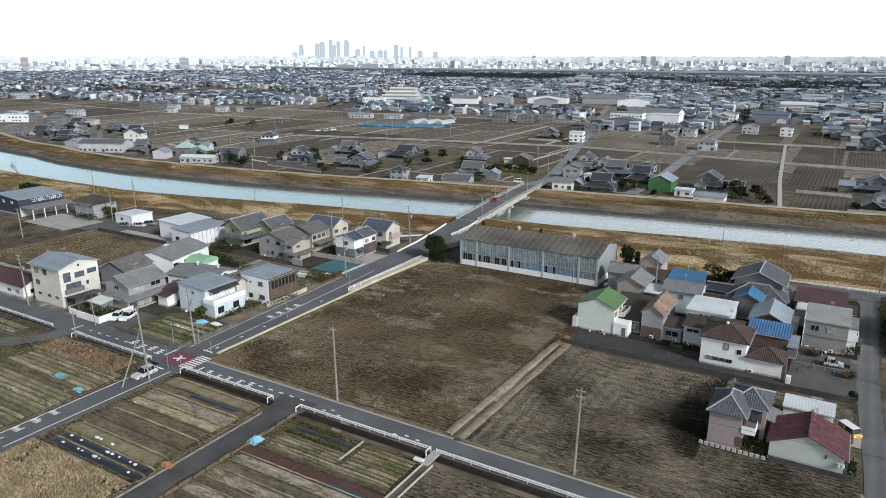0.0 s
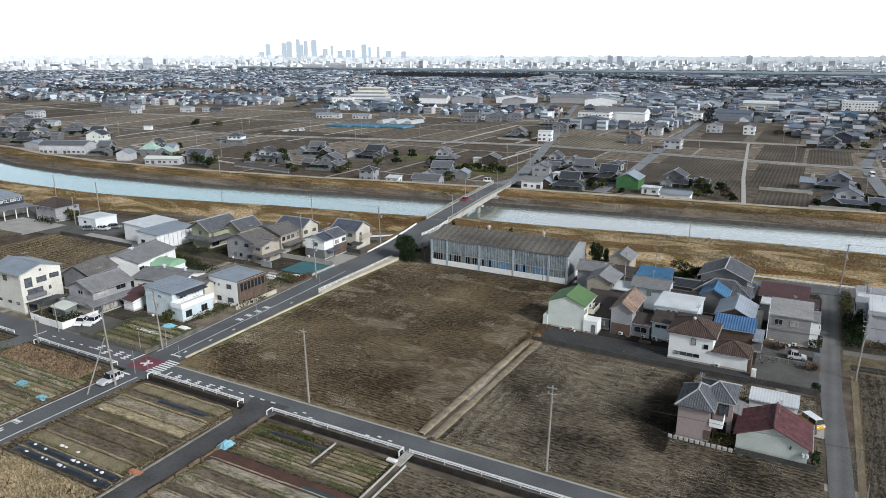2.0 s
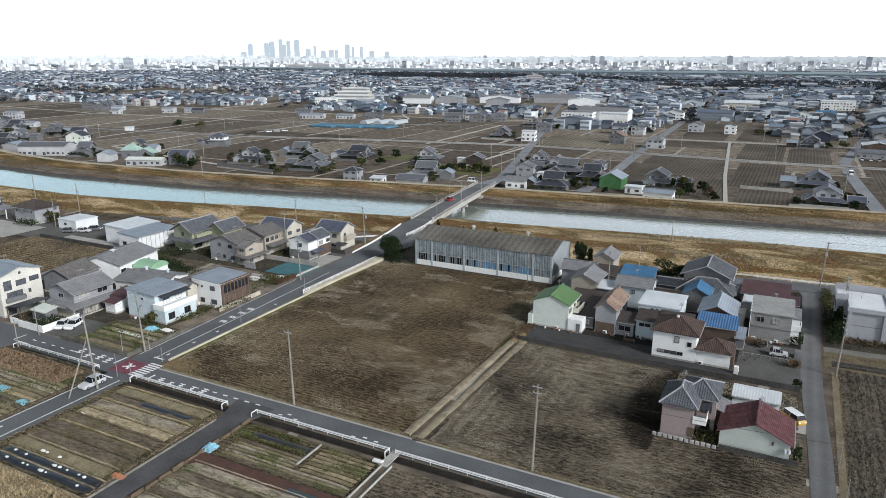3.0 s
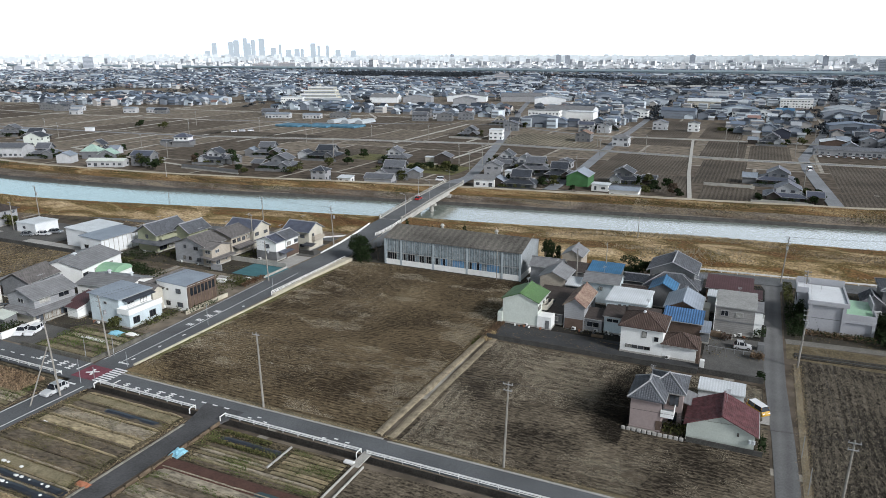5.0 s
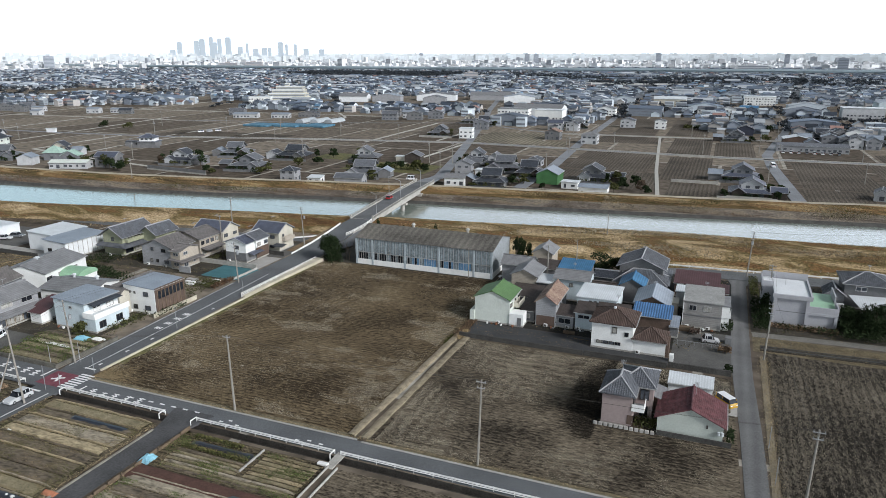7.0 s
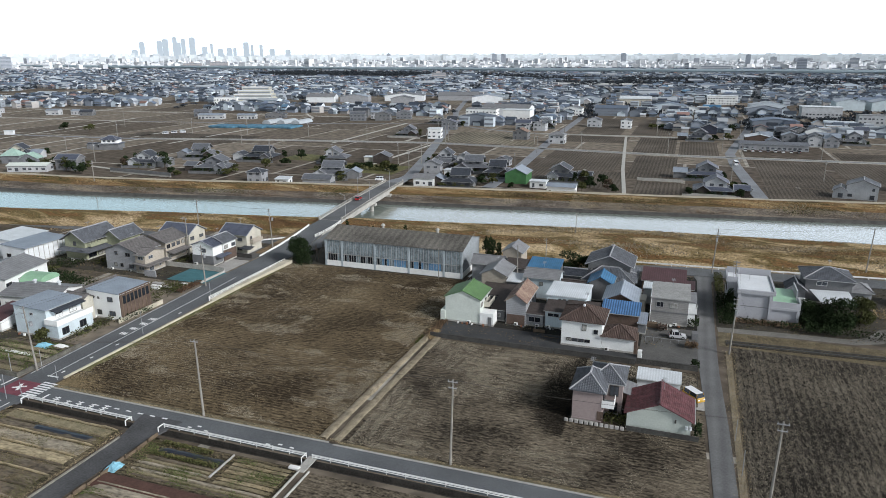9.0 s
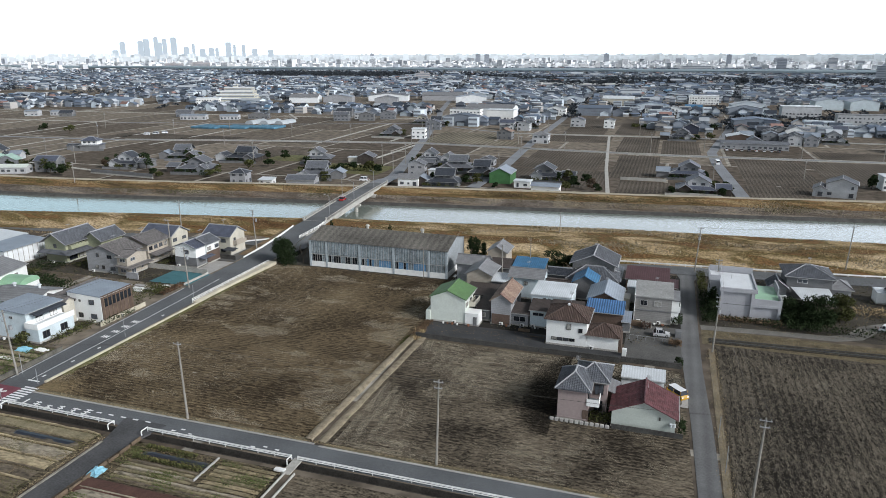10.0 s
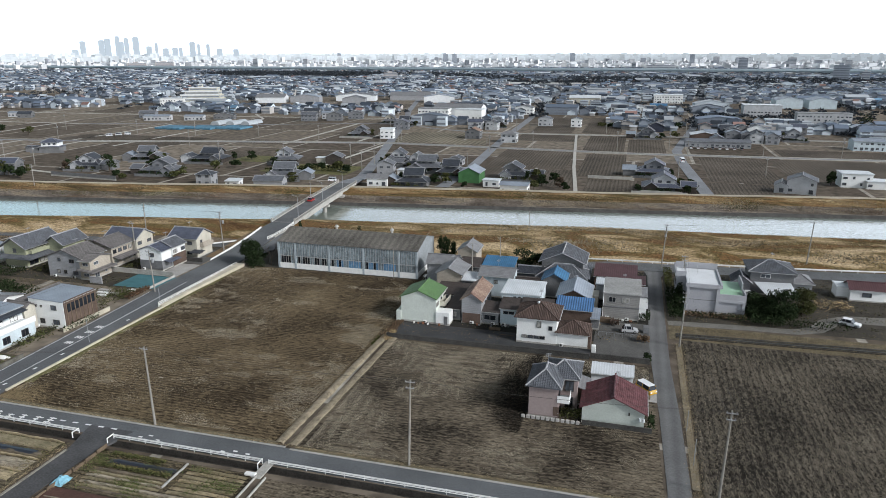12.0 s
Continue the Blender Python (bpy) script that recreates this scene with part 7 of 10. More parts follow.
# plan rectangles kept free for roads, works and open farmland
OPEN = [(-215, -185, 560, 700), (-80, -30, 430, 660), (-640, -180, 290, 600), (-30, 25, 290, 540), (30, 130, 290, 470), (-185, -125, 570, 660), (-520, -420, 690, 745), (-440, -200, 735, 865), (-80, -40, 800, 840), (10, 60, 845, 880), (90, 200, 600, 850),
        (-1000, -640, 430, 560), (-1200, -950, 720, 800), (-150, -90, 431, 500), (-560, -480, 600, 700), (-110, -50, 700, 780), (-10, 60, 750, 840)]
rnd = random.Random(11)
near_town, far_town = Heap(), Heap()
SINGLE_R, single_n = 535, 0
for gy in range(300, 2700, 12):
    for gx in range(-2500, 900, 13):
        x, y = gx + rnd.uniform(-4, 4), gy + rnd.uniform(-4, 4)
        r, b_ = math.hypot(x, y), bearing(x, y)
        if r < 430 or r > 2700 or b_ < -68 or b_ > 24:
            continue
        if any(a - 6 < x < c + 6 and d - 6 < y < e + 6 for a, c, d, e in OPEN):
            continue
        if abs(y - 1950) < 30 or (1480 < y < 1850 and -1100 < x < -620):
            continue
        road_x = [(-161 - (y - 456) * 0.26), -88 - max(0, y - 470) * 0.03, 30 + max(0, y - 450) * 0.09]
        if any(abs(x - q) < 9 for q in road_x) or y % 250 < 8:
            continue
        field = noise.noise((x * 0.0035, y * 0.0045, 7.0)) + 0.5 * noise.noise((x * 0.011, y * 0.013, 2.0))
        need = 0.12 if r < 560 else (-0.15 if r < 850 else -0.40)
        if b_ < -40:
            need += 0.40 if r < 1350 else 0.05
        if b_ > -22 and 520 < r < 1150:
            need -= 0.15
        if 1180 < y < 1420 and x > -250:
            need += 0.35
        if field < need or rnd.random() < 0.12:
            continue
        if r < SINGLE_R:
            if rnd.random() < 0.4:
                continue
            k = rnd.randrange(4)
            two = rnd.random() < 0.7
            plain_house(x, y, rnd.uniform(7, 10.5), rnd.uniform(6, 8), ("plain grey house with a tiled roof beside fields", "small white house with a dark tiled roof", "dark tiled house at the edge of the fields", "grey house with a pale sheet roof")[k], (FARM_GREY, FARM_WHITE, W_DKGREY, FARM_GREY)[k], (R_GREY, R_DARK, R_DARK, R_STEEL)[k], int(x * 7 + y), 5.4 if two else 3.2, rnd.uniform(1.4, 2.2), axis=rnd.choice("xy"), turn=rnd.uniform(-6, 10), storeys=2 if two else 1)
            single_n += 1
            continue
        heap = near_town if r < 1100 else far_town
        turn = radians(8 * noise.noise((x * 0.004, y * 0.004, 5.0)) + rnd.uniform(-3, 3))
        wall = rnd.choices((0, 1, 2), (5, 4, 3))[0]
        tile = 3 + rnd.choices((0, 1, 2, 3, 4), (9, 9, 3.2, 0.3, 0.9))[0]
        roll = rnd.random()
        if roll < 0.80:
            two = rnd.random() < 0.7
            heap.gable(x, y, rnd.uniform(5.6, 9.6), rnd.uniform(4.8, 7.2), rnd.uniform(4.9, 5.8) if two else 3.0, rnd.uniform(1.3, 2.2), rnd.random() < 0.5, turn, wall, tile, two and rnd.random() < 0.6)
            if rnd.random() < 0.5:
                heap.gable(x + rnd.uniform(4, 7), y - rnd.uniform(2, 5), rnd.uniform(3, 5.5), rnd.uniform(2.5, 4), 2.5, 0.9, rnd.random() < 0.5, turn, rnd.choice((0, 1, 2)), 3 + rnd.choice((0, 1, 2)))
        elif roll < 0.97:
            heap.block(x, y, rnd.uniform(7, 11), rnd.uniform(6, 10), rnd.uniform(5, 7.5), turn, rnd.choice((0, 0, 2)), 5, 2)
        else:
            heap.gable(x, y, rnd.uniform(18, 34), rnd.uniform(12, 20), rnd.uniform(5, 8), rnd.uniform(1.5, 3), rnd.random() < 0.5, turn, rnd.choice((0, 1)), rnd.choice((3, 5, 3)))
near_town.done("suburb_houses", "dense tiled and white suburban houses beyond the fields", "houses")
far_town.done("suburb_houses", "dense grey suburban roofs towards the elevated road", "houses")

# grey ground of streets and yards under the suburb
v_, f_ = [], []
for i in range(47):
    b_ = -68 + 2 * i
    r0 = along([(-68, 1380), (-42, 1380), (-36, 1020), (-20, 980), (26, 900)], b_)
    a_ = radians(b_)
    v_ += [(r0 * math.sin(a_), r0 * math.cos(a_), 0.07), (2660 * math.sin(a_), 2660 * math.cos(a_), 0.07)]
    if i:
        f_.append((2 * i - 2, 2 * i, 2 * i + 1, 2 * i - 1))
tagged(solid("pavement", v_, f_, mat("suburb_ground", (0.105, 0.113, 0.125), 0.95, 0.45, 0.02, 0.15)), "grey streets and yards under the suburb", "ground", kind="structure")

# paved ground of the city plain, its colour lightened to paint in haze
v_, f_ = [], []
for i in range(47):
    a_ = radians(-68 + 2 * i)
    v_ += [(2650 * math.sin(a_), 2650 * math.cos(a_), 0.3), (4990 * math.sin(a_), 4990 * math.cos(a_), 0.3)]
    if i:
        f_.append((2 * i - 2, 2 * i, 2 * i + 1, 2 * i - 1))
tagged(solid("pavement", v_, f_, mat("hazed_city_ground", (0.36, 0.38, 0.40), 0.9, 0.3, 0.01, 0.05)), "distant city ground coloured pale for haze", "ground", kind="structure")

# the city plain towards the horizon: larger blocks, colours paled to paint in haze
city = Heap()
for _ in range(9500):
    r = 2650 + 2150 * rnd.random() ** 0.8
    b_ = radians(rnd.uniform(-66, 22))
    x, y = r * math.sin(b_), r * math.cos(b_)
    tall = rnd.random()
    hgt = rnd.uniform(6, 12) if tall < 0.8 else (rnd.uniform(12, 20) if tall < 0.985 else rnd.uniform(22, 36))
    w = rnd.uniform(9, 30) if tall < 0.8 else rnd.uniform(12, 28)
    city.block(x, y, w, rnd.uniform(10, 22), hgt, radians(rnd.uniform(-30, 30)), rnd.choices((0, 1, 2), (8, 1.2, 2))[0], rnd.choices((5, 3), (5, 1))[0], 0 if tall < 0.985 else int(hgt / 4))
CITY_HAZED = mat("haze_pale_city_wall", (0.62, 0.63, 0.64), 0.9, 0.06, 0.01, 0.1, each=0.4)
cb = city.done("city_blocks", "pale city blocks on the distant plain", "buildings")
cb.data.materials[0] = CITY_HAZED
cb.data.materials[2] = CITY_HAZED
cb.data.materials[1] = mat("haze_grey_city_wall", (0.36, 0.38, 0.41), 0.9, 0.06, 0.01, 0.1, each=0.3)
cb.data.materials[5] = CITY_HAZED

# the last rows of the city at eye level; pale glow paints in haze
HAZE_CITY = mat("haze_glow_city", (0.45, 0.48, 0.50), 0.9, 0.06, 0.004, 0.05, each=0.22)
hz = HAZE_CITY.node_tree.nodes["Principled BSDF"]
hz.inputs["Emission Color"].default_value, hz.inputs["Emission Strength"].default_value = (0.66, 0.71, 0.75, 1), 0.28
rim_city = Heap()
for _ in range(4200):
    r = 4400 + 420 * rnd.random()
    b_ = radians(rnd.uniform(-66, 22))
    rim_city.block(r * math.sin(b_), r * math.cos(b_), rnd.uniform(9, 34), 14, rnd.uniform(20, 42) if rnd.random() < 0.9 else rnd.uniform(42, 58), -b_, 0, 0)
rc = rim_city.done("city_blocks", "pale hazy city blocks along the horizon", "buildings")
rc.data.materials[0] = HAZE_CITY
# glowing sheet stands in for haze behind the last blocks
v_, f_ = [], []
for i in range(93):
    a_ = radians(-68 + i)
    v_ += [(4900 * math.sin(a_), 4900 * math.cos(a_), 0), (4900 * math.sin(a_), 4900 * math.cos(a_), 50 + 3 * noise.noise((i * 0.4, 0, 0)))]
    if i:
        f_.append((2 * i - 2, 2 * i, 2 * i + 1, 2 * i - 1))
tagged(solid("backdrop", v_, f_, HAZE_CITY), "pale glowing sheet painted as haze behind the farthest city", "haze", kind="structure")

# single larger blocks that stand out
blocks = ((-50.6, 34, 2925, 46, 1), (-61.0, 24, 2963, 48, 2), (-15.2, 24, 3524, 54, 1), (-14.5, 24, 3530, 53, 1), (-5.2, 27, 3755, 56, 1), (-23.6, 26, 4717, 56, 1), (7.27, 26, 2227, 42, 1), (13.7, 27, 1558, 34, 1), (15.2, 14, 1582, 22, 0),
          (3.7, 20, 3201, 52, 1), (5.4, 26, 3315, 41, 0), (-19.6, 29, 1533, 16, 2), (-38.5, 60, 2644, 24, 2), (-36.6, 60, 2650, 27, 2), (1.5, 80, 2084, 24, 0), (-6.0, 140, 4601, 34, 2), (10.5, 30, 2900, 40, 0), (-29.5, 40, 3600, 30, 0))
# haze is put into the light tone of these walls
HAZED_BLOCK_WALLS = [mat("block_wall_pale", (0.46, 0.47, 0.48), 0.9, 0.1, 0.02, 0.3), mat("block_wall_grey", (0.34, 0.365, 0.40), 0.9, 0.1, 0.02, 0.3), mat("block_wall_beige", (0.36, 0.34, 0.33), 0.9, 0.1, 0.02, 0.3)]
for b_, w, r, hh, m_ in blocks:
    b_ = radians(b_)
    x, y = r * math.sin(b_), r * math.cos(b_)
    t = thing("apartment_block", x, y, 0, "tall grey apartment block with rows of windows", "building", "", -math.degrees(b_))
    box("body", x - w / 2, x + w / 2, y - 8, y + 8, 0, hh, HAZED_BLOCK_WALLS[m_], t)
    box("plant_room", x - w * 0.2, x + w * 0.1, y - 4, y + 4, hh, hh + 3, HAZED_BLOCK_WALLS[m_], t)
    floors = max(2, int(hh / 4.2))
    for k in range(floors):
        z = hh * (k + 0.35) / floors
        box("window_band", x - w * 0.46, x + w * 0.46, y - 8.3, y - 7.9, z, z + hh / floors * 0.42, FAR_PANE, t)

# ---------------------------------------------------------------- elevated road
VIADUCT = mat("viaduct_steel", (0.33, 0.40, 0.43), 0.7, 0.12, 0.02, 0.3)
via = thing("elevated_highway", -800, 1950, 0, "long blue-grey elevated highway on piers", "highway")
box("deck", -3200, 1300, 1938, 1962, 12.5, 14.6, VIADUCT, via)
box("parapet", -3200, 1300, 1937.4, 1938, 13.0, 17.0, VIADUCT, via)
box("parapet", -3200, 1300, 1962, 1962.6, 13.0, 17.0, VIADUCT, via)
box("lower_girder", -3200, 1300, 1942, 1958, 9.6, 12.5, VIADUCT, via)
for i in range(90):
    x = -3180 + i * 50
    box("pier", x - 1.6, x + 1.6, 1944, 1956, 0, 9.6, CONCRETE, via)
box("service_road_wall", -400, 900, 1338, 1340, 0, 3.0, mat("white_fence", (0.70, 0.70, 0.68), 0.8, 0.15, 0.03, 0.3), via)

# ---------------------------------------------------------------- woods
def woods(name, label, spots, seed):
    r_ = random.Random(seed)
    v, f = [], []
    for x, y, hh in spots:
        lobes = [(x + r_.uniform(-2.5, 2.5), y + r_.uniform(-2.5, 2.5), hh * r_.uniform(0.4, 0.8), r_.uniform(2, 3.6), hh * 0.28) for _ in range(4)]
        a, b2 = leaf_cloud(r_, lobes, 40, 1.05)
        k = len(v)
        v += a
        f += [tuple(i + k for i in q) for q in b2]
    return tagged(solid(name, v, f, FAR_TREES), label, "woods", kind="stuff")


rnd = random.Random(21)
belt = [(rnd.uniform(-1080, -640), rnd.uniform(1560, 1790), rnd.uniform(9, 14)) for _ in range(800)]
belt += [(rnd.uniform(-640, -330), rnd.uniform(1640, 1760), rnd.uniform(7, 11)) for _ in range(260)]
woods("woodland", "dark leafless wood in front of the elevated road", belt, 1)
belt = [(rnd.uniform(-330, 700), rnd.uniform(1420, 1560), rnd.uniform(7, 12)) for _ in range(1300)]
belt += [(rnd.uniform(-250, 700), rnd.uniform(1345, 1375), rnd.uniform(6, 9)) for _ in range(420)]
woods("woodland", "dark tree belt behind a pale fence", belt, 2)
belt = []
while len(belt) < 3600:
    r, b_ = rnd.uniform(560, 2600), radians(rnd.uniform(-64, 22))
    x, y = r * math.sin(b_), r * math.cos(b_)
    if (r > 1000 or math.degrees(b_) > -40) and noise.noise((x * 0.006, y * 0.006, 9.0)) > -0.1 and not any(a < x < c and d < y < e for a, c, d, e in OPEN[:9]):
        belt.append((x, y, rnd.uniform(2.5, 5) if r < 1000 else rnd.uniform(4, 8)))
woods("garden_trees", "scattered dark trees among the suburban roofs", belt, 3)

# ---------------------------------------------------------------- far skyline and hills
# emission gives towers and hills their hazy paleness; none is a lamp
HAZE_TOWER = bpy.data.materials.new("haze_glow_tower")
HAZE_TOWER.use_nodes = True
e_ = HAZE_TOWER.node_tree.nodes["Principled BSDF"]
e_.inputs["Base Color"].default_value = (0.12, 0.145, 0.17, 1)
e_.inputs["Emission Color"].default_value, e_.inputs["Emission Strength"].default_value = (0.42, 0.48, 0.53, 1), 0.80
HAZE_HILL = bpy.data.materials.new("haze_glow_hill")
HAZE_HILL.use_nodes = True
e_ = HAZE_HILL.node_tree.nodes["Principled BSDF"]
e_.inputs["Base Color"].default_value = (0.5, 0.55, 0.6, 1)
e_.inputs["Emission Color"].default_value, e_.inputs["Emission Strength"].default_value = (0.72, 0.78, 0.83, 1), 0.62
R_SKY = 4650.0
for a, c, e in ((-41.87, -41.51, 0.817), (-40.67, -40.3, 0.903), (-40.29, -39.88, 1.022), (-39.57, -39.27, 1.183), (-39.31, -39.01, 0.795), (-38.98, -38.68, 1.072), (-38.41, -37.99, 1.155), (-37.53, -37.15, 0.488),
                (-36.93, -36.73, 0.729), (-34.52, -34.12, 0.822), (-35.75, -35.36, 0.413), (-35.28, -35.04, 0.414), (-33.98, -33.78, 0.662), (-33.33, -33.09, 0.664), (-42.4, -42.0, 0.25), (-36.4, -36.0, 0.35), (-32.6, -32.2, 0.35), (-31.4, -31.0, 0.3)):
    b_ = radians((a + c) / 2 - 0.2)
    w = R_SKY * radians(c - a)
    x, y, hh = R_SKY * math.sin(b_), R_SKY * math.cos(b_), EYE_Z + R_SKY * math.tan(radians(e))
    t = thing("skyscraper", x, y, 0, "hazy blue-grey skyscraper on the skyline", "skyscraper", "skyline towers", -math.degrees(b_))
    bm = bmesh.new()
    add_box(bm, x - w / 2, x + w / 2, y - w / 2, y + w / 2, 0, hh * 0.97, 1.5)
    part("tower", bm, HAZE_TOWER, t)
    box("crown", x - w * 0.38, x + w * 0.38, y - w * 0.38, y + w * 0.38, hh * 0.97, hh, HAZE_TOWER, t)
v_, f_ = [], []
for i in range(120):
    d = -62 + i * 0.25
    up = along([(-62, 0.05), (-57.2, 0.16), (-55.3, 0.32), (-53.5, 0.40), (-51.5, 0.48), (-48.3, 0.41), (-45.4, 0.33), (-42.5, 0.18), (-39.9, 0.03), (-32, 0.0)], d)
    up += 0.04 * noise.noise((d * 0.9, 0.0, 4.0))
    x, y = 4850 * math.sin(radians(d)), 4850 * math.cos(radians(d))
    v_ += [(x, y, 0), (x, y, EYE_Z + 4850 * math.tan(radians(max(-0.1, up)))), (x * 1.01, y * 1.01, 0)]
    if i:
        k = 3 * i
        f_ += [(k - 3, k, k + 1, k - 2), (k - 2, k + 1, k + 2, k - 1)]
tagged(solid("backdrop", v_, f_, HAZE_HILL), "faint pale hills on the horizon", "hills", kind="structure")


# ---------------------------------------------------------------- yards and surfaces near the houses
GRAVEL = mat("yard_gravel", (0.098, 0.096, 0.091), 1.0, 0.35, 0.2, 4.0, 0.05)
BED_EDGE_GRASS = mat("olive_dry_verge", (0.055, 0.046, 0.028), 1.0, 0, 0.5, 3.0, 0.1, rgb2=(0.19, 0.155, 0.095))
YARD_EARTH = mat("yard_earth", (0.047, 0.041, 0.031), 1.0, 0.45, 0.2, 3.0, 0.08, rgb2=None)
CONCRETE_PALE = mat("pale_yard_concrete", (0.34, 0.33, 0.31), 0.9, 0.2, 0.25, 4.0)
WET_ASPHALT = mat("dark_old_asphalt", (0.045, 0.046, 0.048), 0.8, 0.35, 0.25, 4.0, 0.02)
TEAL = mat("teal_netting", (0.055, 0.15, 0.17), 0.8, 0.25, 0.4, 5.0)
for x0, x1, y0, y1, z, m_, lab in ((-163, -112.6, 83, 122, 0.012, YARD_EARTH, "bare garden earth between houses"), (-190, -113, 134, 178, 0.014, YARD_EARTH, "bare garden earth between houses"), (-300, -192, 129, 160, 0.012, GRAVEL, "gravel yard before farm buildings"),
                                   (-46.4, -20.6, 124.9, 133.0, 0.07, WET_ASPHALT, "dark asphalt yard before the hamlet"), (-20.8, -5.4, 124.9, 128.7, 0.075, WET_ASPHALT, "dark concrete apron below a white house"), (-5.2, 5.7, 125.2, 145, 0.07, GRAVEL, "gravel parking yard beside the lane"),
                                   (-50, 5.6, 133.2, 183, 0.03, SHADE_DARK_GROUND, "ground coloured near-black for the shade between crowded houses"), (-4.2, 5.6, 108.5, 123, 0.08, YARD_EARTH, "bare yard behind a house"), (3.2, 6.6, 109.6, 114.8, 0.1, CONCRETE_PALE, "pale concrete parking pad"), (-14.8, 5.4, 99.4, 112, 0.075, SHADE_DARK_GROUND, "dark yard round two houses"),
                                   (9.4, 70, 148.6, 192, 0.03, YARD_EARTH, "bare ground behind the houses"), (9.6, 120, 138.3, 146.6, 0.05, BED_EDGE_GRASS, "dry grass verge beside a field"), (-100, -50.2, 158.2, 178, 0.036, YARD_EARTH, "dark yard round a hall"),
                                   (-123.5, -111.9, 137, 146.5, 0.06, TEAL, "teal netting laid over a lot"), (-118.5, -112.6, 147, 158, 0.06, CONCRETE_PALE, "pale concrete forecourt"), (-118, -112.8, 158.4, 172, 0.05, GRAVEL, "gravel forecourt"), (-205, -178, 133.6, 139, 0.05, CONCRETE_PALE, "pale concrete yard"), (-247, -222, 127, 142, 0.05, CONCRETE_PALE, "pale concrete farmyard"),
                                   (-136, -126, 82.6, 92, 0.05, GRAVEL, "gravel parking space before a house"), (-129, -109.8, 82.6, 97, 0.04, SOIL_GARDEN, "vegetable garden soil")):
    plot("yard", x0, x1, y0, y1, z, m_, lab, "yard", 4.0, 0.0)

# kerbs and verges of the fields
BED_EDGE = mat("verge_grass", (0.06, 0.052, 0.032), 1.0, 0, 0.5, 3.0, 0.1, rgb2=(0.20, 0.17, 0.11))
KERB = mat("cream_kerb", (0.46, 0.42, 0.33), 0.9, 0.2, 0.4, 4.0)
tagged(box("kerb", -101.6, -101.2, 84.5, 158, -0.1, 0.32, KERB, bevel=0.03), "pale concrete kerb along the field", "kerb", kind="structure")
tagged(box("kerb", -100.6, -46.5, 80.95, 81.3, -0.1, 0.12, CONCRETE_PALE, bevel=0.02), "low concrete edge of the farm road", "kerb", kind="structure")
tagged(box("kerb", -45.6, 5.8, 80.6, 80.95, -0.1, 0.12, CONCRETE_PALE, bevel=0.02), "low concrete edge of the farm road", "kerb", kind="structure")
for x0, x1, y0, y1, lab in ((-100.8, -48, 81.3, 82.3, "strip of dry grass along the road"), (-45, 5.8, 81.0, 81.9, "strip of dry grass along the road"), (10.7, 11.7, 86, 136, "strip of pale dry grass beside a lane"), (-101.1, -99.6, 88, 157, "dry grass along the kerb")):
    plot("verge", x0, x1, y0, y1, 0.08, GRASS_GREEN if y1 - y0 > 60 else (EARTH_PALE if x0 > 10 else BED_EDGE), lab, "verge", 1.0, 0.05)

# the earth ditch between the two ploughed fields
DITCH_EARTH = mat("crumbled_bank_earth", (0.235, 0.198, 0.138), 1.0, 0.45, 0.9, 4.5, 0.15)
for cx, half, top in ((-47.95, 0.85, 0.34), (-45.75, 0.80, 0.20)):
    v_, f_ = [], []
    for i in range(120):
        y = 81.8 + i * 0.36
        w = half * (1 + 0.22 * noise.noise((y * 0.5, cx, 0)))
        x = cx + (y - 82) * 0.03 + 0.14 * noise.noise((y * 0.25, cx, 5))
        for k, (dx, dz) in enumerate(((-1, -0.05), (-0.75, 0.55), (-0.3, 0.95), (0.2, 1.0), (0.7, 0.8), (0.9, -0.3))):
            v_.append((x + dx * w, y, top * dz + (0.09 * noise.noise((x * 2 + dx * 3, y * 1.7, 1)) if 0 < k < 5 else 0)))
        if i:
            k = 6 * i
            f_ += [(k - 6 + j, k - 5 + j, k + 1 + j, k + j) for j in range(5)]
    tagged(solid("ditch_bank", v_, f_, DITCH_EARTH), "pale crumbling earth bank of a field ditch", "bank", kind="structure")
# flat strip coloured dark for the shade of a ditch not dug out
plot("ditch_bed", -47.4, -45.4, 82, 125, 0.02, DRAIN_DARK, "ditch bed coloured dark for the shade of its cut", "ditch", 2.0, 0.0, skew=(0, 0, 1.3, 1.3))

# ---------------------------------------------------------------- stubble, clods and dry grass, past counting
def scatter(name, label, category, material, n_, seed, where, size, up=0.35, flat=0.5):
    """Countless small blades or clods over a plan, in one mesh."""
    r_ = random.Random(seed)
    v, f = [], []
    for _ in range(n_):
        x, y, z = where(r_)
        s = size * r_.uniform(0.5, 1.4)
        a = r_.uniform(0, 2 * math.pi)
        dx, dy = s * math.cos(a), s * math.sin(a)
        b_ = r_.uniform(0, 2 * math.pi)
        ex, ey = s * flat * math.cos(b_), s * flat * math.sin(b_)
        k = len(v)
        v += [(x - dx, y - dy, z), (x + dx, y + dy, z), (x + ex, y + ey, z + s * up * 2)]
        f.append((k, k + 1, k + 2))
    return tagged(solid(name, v, f, material), label, category, kind="stuff")


STRAW = mat("loose_straw", (0.20, 0.155, 0.090), 1.0, 0.3, 0.3, 4.0, each=0.45)
STRAW_PALE = mat("bleached_straw", (0.36, 0.318, 0.245), 1.0, 0.3, 0.3, 4.0, each=0.4)
CLOD = mat("dark_clods", (0.022, 0.019, 0.014), 1.0, 0.4, 0.3, 4.0, each=0.5)


